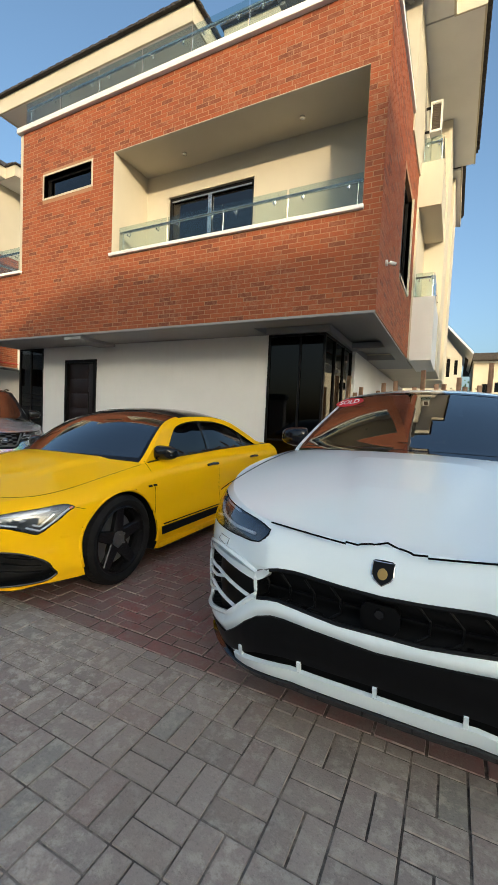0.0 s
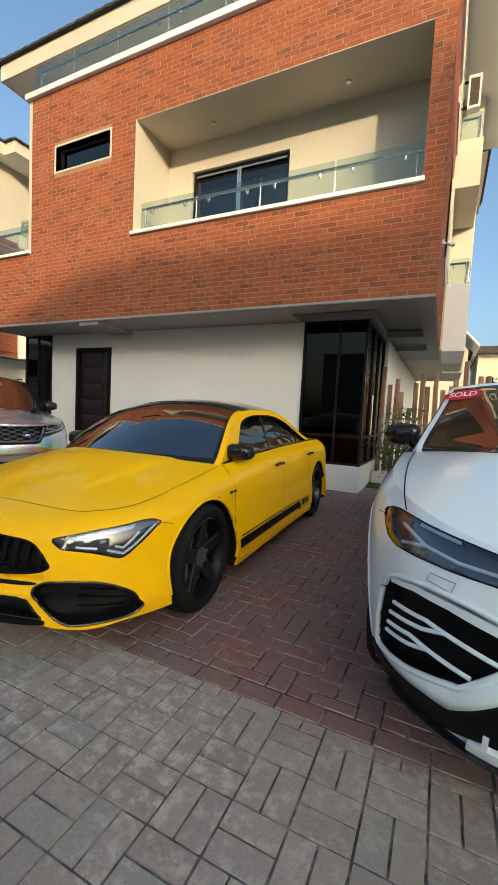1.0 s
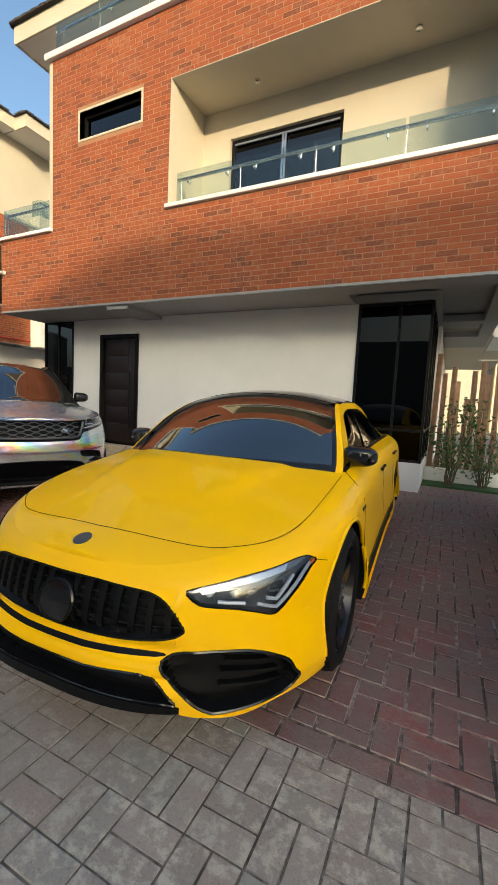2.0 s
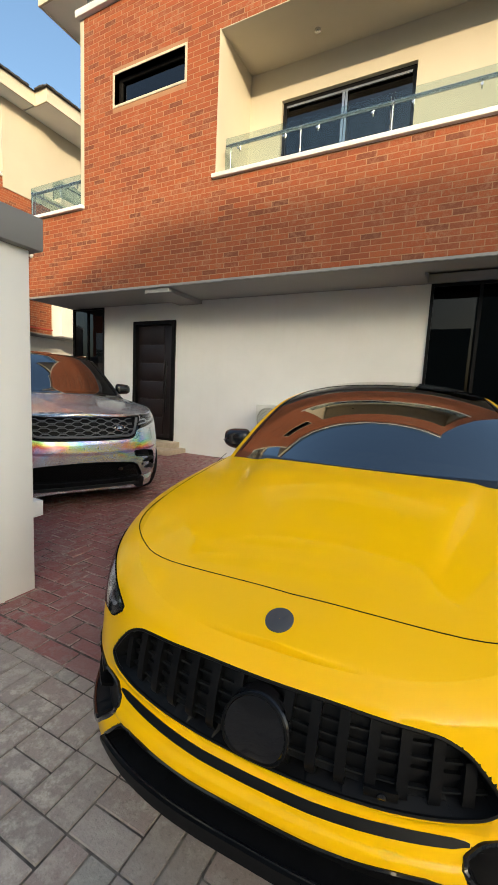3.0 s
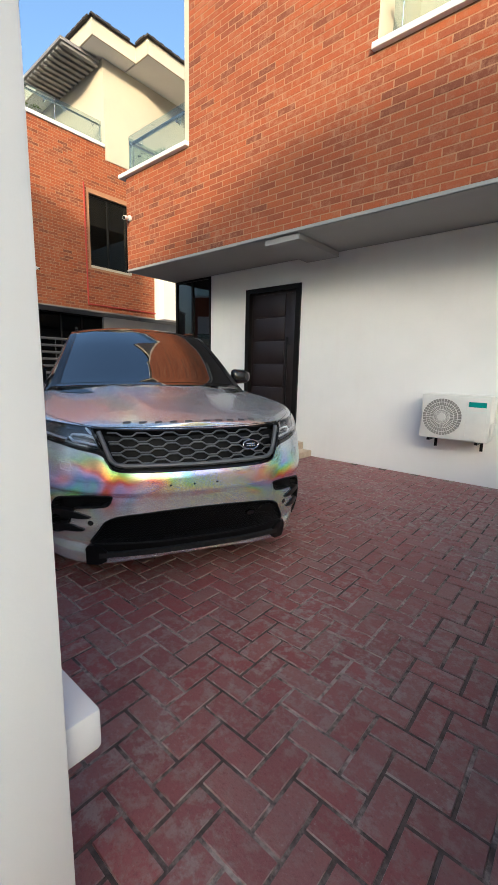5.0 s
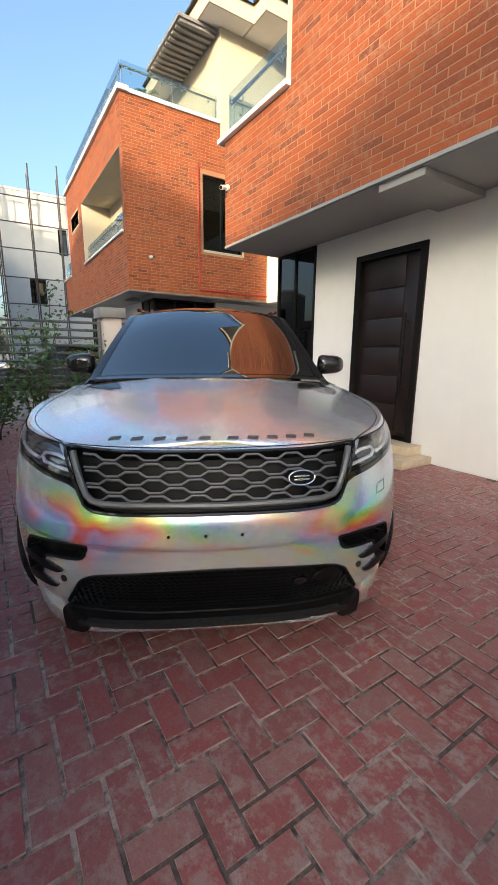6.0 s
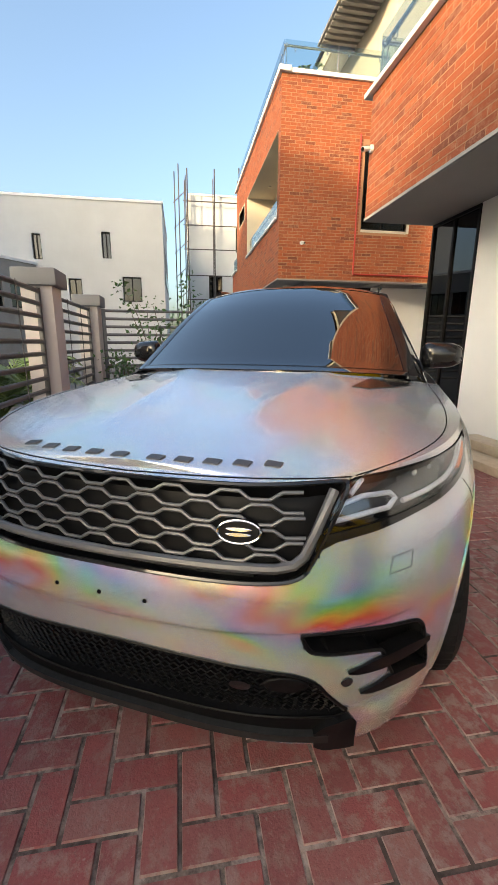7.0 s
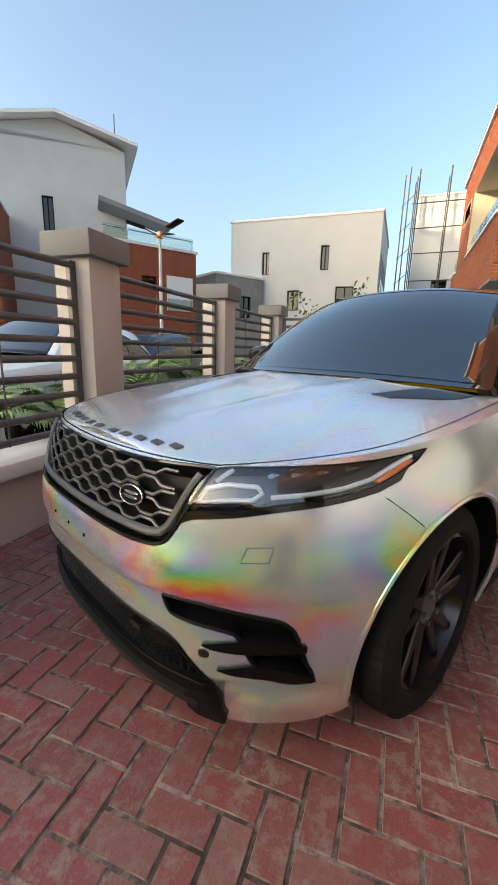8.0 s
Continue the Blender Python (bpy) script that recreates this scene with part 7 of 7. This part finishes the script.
shrub(0.2, 10.6, 0, 2.1, 0.7, 700, 26, "tall spiky shrub behind the plank screen")
shrub(1.4, 11.0, 0, 2.1, 0.7, 700, 27, "tall spiky shrub behind the plank screen")
palm(-15.9, 6.6, COP - 0.05, 9, 0.45, 31, "small green plant on the neighbour's roof terrace")

# ---- plank screen and turf beside the glazed bay ----
turf = new("turf", mesh_of(boxes((-2.06, 1.9, 7.62, 9.9, -0.05, 0.03)), "turf", M["turf"]))
tagged(turf, "strip of green artificial turf beside the bay", "lawn", kind="structure")
kerb = new("garden_kerb", mesh_of(boxes((-2.06, 1.9, 8.05, 8.17, 0.03, 0.26), bevel=0.01), "garden_kerb", M["white_wall"]))
tagged(kerb, "low white kerb under the plank screen", "kerb", kind="structure")
screen = thing("plank_screen", pose(0, 0, 0), "screen of upright brown planks of uneven height", "screen")
rnd_ = random.Random(8)
for i in range(31):
    x = -1.98 + i * 0.118 + rnd_.uniform(-0.02, 0.02)
    y = 8.30 + (0.12 if i % 2 else 0) + 0.10 * max(0, x)
    top = rnd_.uniform(1.75, 2.25) + (0.22 if x > -0.6 else 0) - (0.35 if i % 3 == 1 else 0)
    bm = boxes((-0.040, 0.040, -0.02, 0.02, 0, top), bevel=0.004)
    o = part("plank", bm, M["plank"], screen)
    o.matrix_basis = pose(x, y, 0.02, rnd_.uniform(-1, 1), rnd_.uniform(-1.2, 1.2), rnd_.uniform(-25, 25))

# pipes on the neighbour's side wall
pipe = thing("drain_pipe", pose(-14.42, 0, 0), "thin red pipe run up the brick side wall", "pipe")
part("riser", tube(bmesh.new(), [(X1 + 0.03, 7.90, 3.02), (X1 + 0.03, 7.90, 6.2)], 0.022, 8), M["red_pipe"], pipe)
part("run", tube(bmesh.new(), [(X1 + 0.03, 7.90, 3.02), (X1 + 0.03, SIDE_END + 0.2, 3.02)], 0.022, 8), M["red_pipe"], pipe)

# ---- other parked cars beyond the fence ----
def plain_car(m, paint_key, label):
    car = thing("parked_car", m, label, "car", "cars in the street")
    me = VEL.mesh(24, 14, (-1.45, -4.5), nf=40)
    for k in (paint_key, "cabin"):
        me.materials.append(M[k])
    new("body", me).parent = car
    lo, hi = (lambda u: 0.06), curve((-4.3, 0.10), (-3.9, 0.55), (-3.2, 0.86), (-2.3, 0.9), (-1.75, 0.8), (-1.45, 0.12))
    glasshouse(car, VEL_C, -1.30, -2.08, -3.85, -4.5, M[paint_key], M[paint_key], (lo, hi, -1.45, -4.25), b_pillars=(-2.55, -3.45))
    for x in (-0.86, -3.73):
        for sg in (1, -1):
            wheel(car, "velar", x, sg * 0.86, 0.375, 0.26, 0.275, (5, True), sg)
    for sg in (1, -1):
        door_mirror(car, -1.85, sg * 0.755, 1.10, sg, M["plastic"], 1.1)
    part("grille", VEL.nose_band(bmesh.new(), both([(0, 0.70, 0.90), (0.5, 0.72, 0.90)]), 0.003, 0.02, 4, 20), M["plastic"], car)
    for sg in (1, -1):
        bm = VEL.nose_band(bmesh.new(), [(0.55, 0.79, 0.91), (0.83, 0.85, 0.94)], 0.003, 0.02, 4, 12)
        if sg < 0:
            for v in bm.verts:
                v.co.y *= -1
        part("headlamp", bm, M["lamp_white"], car)
        bm = bmesh.new()
        box(bm, -4.80, -4.70, *sorted((sg * 0.55, sg * 0.84)), 0.86, 0.98, 0.01)
        part("tail_lamp", bm, M["tail_red"], car)
    return car


plain_car(pose(-7.3, -0.6, -0.055, 0, 0, 8), "white_paint", "white car parked in the street behind the fence")
plain_car(pose(-17.1, -1.9, -0.055, 0, 0, 180), "dark_paint", "dark blue car parked in the street behind the fence")
plain_car(pose(-21.5, 2.6, -0.055, 0, 0, -90), "dark_paint", "dark car parked in the neighbour's yard")

# ---- street lamp ----
lampo = thing("street_lamp", pose(-16.6, -3.2, -0.055), "street lamp post with three solar lamp heads", "street lamp")
part("pole", tube(bmesh.new(), [(0, 0, 0), (0, 0, 2.6), (0, 0, 4.75)], [0.07, 0.055, 0.045], 10), M["cctv"], lampo)
part("collar", boxes((-0.09, 0.09, -0.09, 0.09, 4.55, 4.72), bevel=0.02), M["amber"], lampo)
for a in (70, 190, 310):
    c, s = math.cos(radians(a)), math.sin(radians(a))
    arm = part("arm", tube(bmesh.new(), [(0.05 * c, 0.05 * s, 4.62), (0.5 * c, 0.5 * s, 4.80)], 0.022, 8), M["steel_tube"], lampo)
    bm = bmesh.new()
    soft_box(bm, [(c * r - s * q, s * r + c * q, 4.80 + (r - 0.5) * 0.22 + z) for r in (0.45, 1.0) for q in (-0.13, 0.13) for z in (-0.02, 0.03)], 0.012, 2)
    part("lamp_head", bm, M["frame_black"], arm)


# ---- buildings in the distance ----
def block(name, m, w, d, h, mat, label, openings, roof="flat", rise=0.0):
    """A plain rendered building; its front faces -y in its own frame. openings: (x, z, width, height)."""
    b = thing(name, m, label, "building", "distant buildings")
    bm = bmesh.new()
    xs = sorted({0.0, w, *(v for x, z, ow, oh in openings for v in (x, x + ow))})
    zs = sorted({0.0, h, *(v for x, z, ow, oh in openings for v in (z, z + oh))})
    for xa, xb in zip(xs, xs[1:]):
        for za, zb in zip(zs, zs[1:]):
            cx, cz = (xa + xb) / 2, (za + zb) / 2
            if not any(x < cx < x + ow and z < cz < z + oh for x, z, ow, oh in openings):
                box(bm, xa, xb, 0, 0.25, za, zb)
    box(bm, 0, w, 0.25, d, 0, h)
    part("wall", bm, M[mat], b)
    for x, z, ow, oh in openings:
        fr = part("window", boxes((x, x + ow, 0.14, 0.20, z, z + 0.06), (x, x + ow, 0.14, 0.20, z + oh - 0.06, z + oh), (x, x + 0.06, 0.14, 0.20, z + 0.06, z + oh - 0.06), (x + ow - 0.06, x + ow, 0.14, 0.20, z + 0.06, z + oh - 0.06),
                                (x + ow / 2 - 0.03, x + ow / 2 + 0.03, 0.14, 0.2, z + 0.06, z + oh - 0.06)), M["frame_black"], b)
        part("pane", boxes((x + 0.06, x + ow - 0.06, 0.17, 0.18, z + 0.06, z + oh - 0.06)), M["house_glass"], fr)
    if roof == "flat":
        part("parapet", boxes((-0.06, w + 0.06, -0.06, d + 0.06, h, h + 0.12)), M["white_wall"], b)
    else:
        bm = bmesh.new()
        k = roof
        pts = [(-0.5, h - 0.25), (w * k, h + rise), (w + 0.6, h + 0.12)]
        for (xa, za), (xb, zb) in zip(pts, pts[1:]):
            vs = [bm.verts.new(p) for p in ((xa, -0.6, za), (xb, -0.6, zb), (xb, d, zb), (xa, d, za), (xa, -0.6, za + 0.15), (xb, -0.6, zb + 0.15), (xb, d, zb + 0.15), (xa, d, za + 0.15))]
            for q in ((0, 1, 2, 3), (7, 6, 5, 4), (0, 4, 5, 1), (1, 5, 6, 2), (2, 6, 7, 3), (3, 7, 4, 0)):
                bm.faces.new([vs[i] for i in q])
        part("roof", bm, M["white_wall"], b)
        bm = bmesh.new()
        vs = [bm.verts.new(p) for p in ((0, 0, h - 0.26), (w * k, 0, h + rise), (w, 0, h), (w, 0.25, h), (w * k, 0.25, h + rise), (0, 0.25, h - 0.26))]
        for q in ((0, 2, 1), (3, 5, 4), (0, 1, 4, 5), (1, 2, 3, 4)):
            bm.faces.new([vs[i] for i in q])
        part("gable", bm, M[mat], b)
    return b


# white block with slot windows, facing the yard
wb = block("white_building", pose(-28.9, -5.95, -0.055, 0, 0, 90), 8.6, 8.0, 8.45, "far_white", "plain white flat-roofed building with narrow dark windows",
           [(1.98, 5.52, 0.44, 1.25), (5.42, 5.68, 0.46, 1.3), (3.58, 3.52, 0.68, 1.12), (6.36, 3.52, 1.0, 1.28)])
for x in (1.0, 2.6, 4.3, 6.0):
    part("loggia_opening", boxes((8.585, 8.62, x, x + 0.9, 4.6, 6.6)), M["concrete"], wb)
    part("balcony_rail", boxes((8.62, 8.66, x, x + 0.9, 4.6, 5.3)), M["rail_glass"], wb)
# white building in scaffolding
sb = block("scaffolded_building", pose(-38.5, 4.3, -0.055, 0, 0, 90), 14.0, 8.0, 12.0, "far_white", "unfinished white building wrapped in scaffolding",
           [(1.45, 4.75, 1.05, 1.7), (3.55, 8.2, 0.6, 1.75), (7.0, 4.7, 1.2, 1.8)])
sc = thing("scaffold", pose(-38.1, 0, -0.055), "tall pole scaffold lashed along the wall", "scaffold")
for i, (y, top) in enumerate(((4.22, 13.6), (6.2, 13.65), (8.02, 13.85), (9.9, 13.5), (11.8, 13.9), (13.7, 13.6))):
    part("standard", tube(bmesh.new(), [(0.05, y + 0.06, 0), (0.02, y, 7), (0, y + 0.03, top)], 0.048, 6), M["pole_steel"], sc)
    part("standard", tube(bmesh.new(), [(0.2, y - 0.12, 0), (0.2, y - 0.10, top - 0.5 - 0.2 * (i % 3))], 0.036, 6), M["pole_steel"], sc)
for z in (2.9, 4.62, 6.36, 8.2, 9.85, 11.45):
    part("ledger", tube(bmesh.new(), [(0.1, 3.9, z), (0.12, 9.0, z + 0.03), (0.1, 14.2, z)], 0.04, 6), M["pole_steel"], sc)
for i, (y, top) in enumerate(((3.25, 13.3), (3.55, 13.7), (3.95, 12.6))):
    part("standard", tube(bmesh.new(), [(0.3 * i, y, 0), (0.3 * i + 0.1, y + 0.08, top)], 0.04, 6), M["pole_steel"], sc)
for k in range(5):
    part("brace", tube(bmesh.new(), [(0.35, 3.2, 4.4 + 1.7 * k), (0.4, 4.2, 5.3 + 1.7 * k)], 0.03, 6), M["pole_steel"], sc)
# gabled white house across the street with brick wings
gh = block("gabled_house", pose(-19.04, -15.6, -0.055, 0, 0, 131.6), 7.7, 6.0, 10.7, "far_white", "tall white gabled house with dark slot windows",
           [(3.76, 6.62, 0.5, 1.6), (4.08, 3.4, 0.5, 1.7)], roof=0.6, rise=0.88)
bm = boxes((6.3, 9.7, -1.6, -0.02, 7.9, 8.12))
for v in bm.verts:
    v.co.z -= 0.24 * (v.co.x - 6.3)
part("canopy", bm, M["cap_paint"], gh, "grey sloping slab canopy")
part("aerial", tube(bmesh.new(), [(7.3, 0.5, 11.4), (7.3, 0.5, 12.5)], 0.03, 6), M["steel_tube"], gh)
w1 = block("brick_wing", pose(-20.3, -8.4, -0.055, 0, 0, 146.0), 4.6, 3.0, 5.75, "brick", "brick house wing with white loggia and glass balustrade",
           [(1.75, 4.05, 0.75, 0.42)])
part("loggia_back", boxes((3.0, 4.4, -0.03, 0.0, 3.0, 4.6)), M["white_wall"], w1)
glass_rail(w1, (0.1, 0.08), (4.5, 0.08), 5.87, 0.55)
glass_rail(w1, (3.0, -0.05), (4.4, -0.05), 3.0, 0.55)
w2 = block("brick_wing", pose(-14.6, -14.5, -0.055, 0, 0, 131.6), 4.4, 4.0, 7.0, "brick", "brick house wing beside the white gable", [(2.4, 3.2, 1.3, 2.0)])
glass_rail(w2, (0.1, 0.08), (4.3, 0.08), 7.12, 0.6)
gb = block("concrete_frame", pose(-26.0, -5.6, -0.055, 0, 0, 146.0), 3.2, 3.0, 5.2, "concrete", "bare concrete building under construction", [(0.4, 3.0, 0.8, 1.2), (1.6, 3.0, 0.8, 1.2)])
# cream houses behind the garden
block("cream_house", pose(-7.0, 30.0, -0.055), 7.2, 9.0, 6.0, "cream_wall", "cream gabled house with tall narrow windows", [(5.96, 4.8, 0.22, 1.2), (6.28, 4.75, 0.22, 1.2), (6.75, 4.9, 0.2, 0.95)], roof=0.55, rise=4.4)
cb2 = block("cream_building", pose(1.0, 34.0, -0.055), 12.0, 9.0, 6.2, "cream_wall", "long cream building with a brown roof", [(0.6, 3.2, 0.5, 1.5), (1.4, 4.1, 0.7, 0.7), (2.6, 4.2, 1.2, 0.6), (1.0, 1.2, 0.8, 1.2)])
part("roof", boxes((-0.6, 12.6, -0.8, 9.6, 6.33, 6.8)), M["shingle"], cb2)
# unseen blocks added behind the camera, sized to hold back the low sun
for x0_, w_, d_, h_, lab_ in ((-16.0, 13.6, 10.0, 9.5, "long low cream apartment house"), (-2.0, 14.0, 10.0, 24.5, "cream apartment tower"), (18.2, 9.2, 9.0, 20.6, "cream office house of six storeys"), (27.6, 4.4, 9.0, 16.9, "narrow cream house of five storeys"), (32.2, 7.2, 9.0, 18.65, "broad cream house of six storeys"), (39.6, 26.0, 2.0, 21.2, "slender cream apartment slab")):
    block("sun_blocker", pose(x0_ + w_, -40.0, -0.055, 0, 0, 180), w_, d_, h_, "cream_wall", lab_ + " added out of view to hold back the sun", [])
# ---- bricks and pavers ----
def cuboid_mesh(name, boxes_list, mat, jitter=0.0, bevel=0.0):
    """Many small blocks in one mesh: five faces each with a chamfered front. Each block: centre, half sizes and outward axis."""
    verts, faces = [], []
    for c, hx, hy, hz, ax in boxes_list:
        k = len(verts)
        j = random.uniform(-jitter, jitter)
        h = [hx, hy, hz]
        a = "xyz".index(ax[1])
        s = 1 if ax[0] == "+" else -1
        u, v = [i for i in range(3) if i != a]
        for lvl, ins in ((-1, 0.0), (0.4, 0.0), (1, bevel)):
            for su, sv in ((-1, -1), (1, -1), (1, 1), (-1, 1)):
                p = [0, 0, 0]
                p[a] = c[a] + s * (lvl * h[a] + (j if lvl > 0 else 0))
                p[u] = c[u] + su * (h[u] - ins)
                p[v] = c[v] + sv * (h[v] - ins)
                verts.append(p)
        for lv in (0, 4):
            for i in range(4):
                q = (k + lv + i, k + lv + (i + 1) % 4, k + lv + 4 + (i + 1) % 4, k + lv + 4 + i)
                faces.append(q)
        faces.append((k + 8, k + 9, k + 10, k + 11))
    me = bpy.data.meshes.new(name)
    me.from_pydata(verts, [], faces)
    bm = bmesh.new()
    bm.from_mesh(me)
    bmesh.ops.recalc_face_normals(bm, faces=bm.faces)
    bm.to_mesh(me)
    bm.free()
    me.materials.append(mat)
    return me


CH, BL, JT = 0.0735, 0.25, 0.0095


def clear(a0, a1, z0, z1, holes):
    return not any(a1 > h[0] + 0.001 and a0 < h[1] - 0.001 and z1 > h[2] + 0.001 and z0 < h[3] - 0.001 for h in holes)


def brick_field(a0, a1, z0, z1, holes, seed):
    """Half-bond courses over a rectangle, cut short at its ends and at holes."""
    rnd = random.Random(seed)
    out = []
    n = int((z1 - z0) / CH)
    for c in range(n):
        z = z0 + c * CH
        off = (0.5 * (c % 2) + rnd.uniform(0, 0.12)) * BL
        edges = sorted({a0, a1, *(e for h in holes for e in h[:2] if h[2] - CH < z < h[3] and a0 < e < a1)})
        for e0, e1 in zip(edges, edges[1:]):
            x = e0 - off
            while x < e1:
                s0, s1 = max(x, e0), min(x + BL, e1)
                if s1 - s0 > 0.03 and clear(s0, s1, z, z + CH, holes):
                    out.append((s0 + JT / 2, s1 - JT / 2, z + JT / 2, z + CH - JT / 2))
                x += BL
    return out


def clad(h, dx, near):
    holes = [(LX0, LX1, SILL - 0.01, LOGT), (-8.195, -6.705, 5.745, 6.275), (X0 - 1, XU, SILL - 0.01, 99)]
    front = brick_field(X0, X1, SOF + 0.01, COP, holes, 3)
    side = brick_field(FACE + 0.001, SIDE_END, SOF + 0.01, COP, [(7.99, 9.36, 4.04, 6.05)], 5)
    blocks = [((0.5 * (a + b), FACE + 0.011, 0.5 * (c + d)), (b - a) / 2, 0.006, (d - c) / 2, "-y") for a, b, c, d in front]
    blocks += [((X1 - 0.011, 0.5 * (a + b), 0.5 * (c + d)), 0.006, (b - a) / 2, (d - c) / 2, "+x") for a, b, c, d in side]
    cover = new("brick_facing", cuboid_mesh("brick_facing", [b for b in blocks if not near(b)], M["brick"], 0.0015, 0.003))
    cover.parent = h
    tagged(cover, "orange-red brick facing with pale mortar joints", kind="stuff")
    shared = {}
    for c, hx, hy, hz, ax in (b for b in blocks if near(b)):
        key = (round(hx, 3), round(hy, 3), round(hz, 3), ax)
        if key not in shared:
            shared[key] = cuboid_mesh("brick", [((0, 0, 0), hx, hy, hz, ax)], M["brick_part"], 0.0, 0.004)
        b = new("brick", shared[key])
        b.location = c
        b.parent = cover


clad(HOUSE, 0, lambda b: b[4] == "-y" and -8.6 < b[0][0] < -6.6 and 2.8 < b[0][2] < 4.3)
clad(HOUSE_2, -14.42, lambda b: False)


def herringbone(x0, x1, y0, y1, w, at, inside):
    """Right-angled herringbone of 2:1 blocks; a block that lies along x starts at the corner at."""
    out = []
    for i in range(math.floor((x0 - at[0]) / w) - 2, math.ceil((x1 - at[0]) / w) + 2):
        for j in range(math.floor((y0 - at[1]) / w) - 2, math.ceil((y1 - at[1]) / w) + 2):
            k = (i + j) % 4
            if k == 0:
                r = (i, i + 2, j, j + 1)
            elif k == 2:
                r = (i, i + 1, j, j + 2)
            else:
                continue
            r = (max(at[0] + r[0] * w, x0), min(at[0] + r[1] * w, x1), max(at[1] + r[2] * w, y0), min(at[1] + r[3] * w, y1))
            if r[1] - r[0] > 0.02 and r[3] - r[2] > 0.02 and inside(0.5 * (r[0] + r[1]), 0.5 * (r[2] + r[3])):
                out.append(r)
    return out


def basket_weave(x0, x1, y0, y1, w, at):
    """Squares of two 2:1 blocks side by side, turned by a quarter from square to square."""
    out = []
    for i in range(math.floor((x0 - at[0]) / w), math.ceil((x1 - at[0]) / w)):
        for j in range(math.floor((y0 - at[1]) / w), math.ceil((y1 - at[1]) / w)):
            a, b = at[0] + i * w, at[1] + j * w
            h = w / 2
            pair = ((a, a + h, b, b + w), (a + h, a + w, b, b + w)) if (i + j) % 2 else ((a, a + w, b, b + h), (a, a + w, b + h, b + w))
            for r in pair:
                r = (max(r[0], x0), min(r[1], x1), max(r[2], y0), min(r[3], y1))
                if r[1] - r[0] > 0.02 and r[3] - r[2] > 0.02:
                    out.append(r)
    return out


def paving(name, label, rects, mat, near, gap=0.0032, chamfer=0.0048):
    rnd = random.Random(11)
    base = new(name)
    blocks = []
    for a, b, c, d in rects:
        dz = rnd.uniform(-0.002, 0.002)
        blocks.append(((0.5 * (a + b), 0.5 * (c + d), -0.025 + dz), (b - a) / 2 - gap, (d - c) / 2 - gap, 0.025, "+z"))
    tagged(base, label, "paving", kind="structure")
    field = new("paver_field", cuboid_mesh("paver_field", [b for b in blocks if not near(b)], M[mat], 0.0, chamfer))
    field.parent = base
    tagged(field, kind="stuff")
    shared = {}
    for c, hx, hy, hz, ax in (b for b in blocks if near(b)):
        key = (round(hx, 3), round(hy, 3))
        if key not in shared:
            shared[key] = cuboid_mesh("paver", [((0, 0, 0), hx, hy, hz, ax)], M[mat + "_part"], 0.0, chamfer)
        p = new("paver", shared[key])
        p.location = c
        p.parent = base


EDGE_Y = 1.665
for y0, y1, z1, mat, label in ((EDGE_Y, 12.0, -0.0055, "joint", "sandy bed in the joints between red pavers"), (-3.0, EDGE_Y, -0.0058, "joint_street", "dark gritty bed in the joints between grey pavers")):
    bed = new("paving_bed", mesh_of(boxes((-13.5, 4.5, y0, y1, -0.054, z1)), "paving_bed", M[mat]))
    tagged(bed, label, "ground", kind="structure")
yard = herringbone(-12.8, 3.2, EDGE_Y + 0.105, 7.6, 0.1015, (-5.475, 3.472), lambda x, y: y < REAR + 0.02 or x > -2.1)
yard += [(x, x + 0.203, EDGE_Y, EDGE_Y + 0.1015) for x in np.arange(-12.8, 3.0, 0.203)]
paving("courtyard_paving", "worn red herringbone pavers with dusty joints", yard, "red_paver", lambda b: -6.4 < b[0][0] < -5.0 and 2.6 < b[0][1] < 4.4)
street = basket_weave(-9.0, 3.2, -1.2, EDGE_Y, 0.19, (-1.391, 1.412))
paving("street_paving", "weathered grey street pavers laid in basket weave", street, "grey_paver", lambda b: -1.9 < b[0][0] < 0.1 and 0.5 < b[0][1] < EDGE_Y, 0.0022, 0.003)
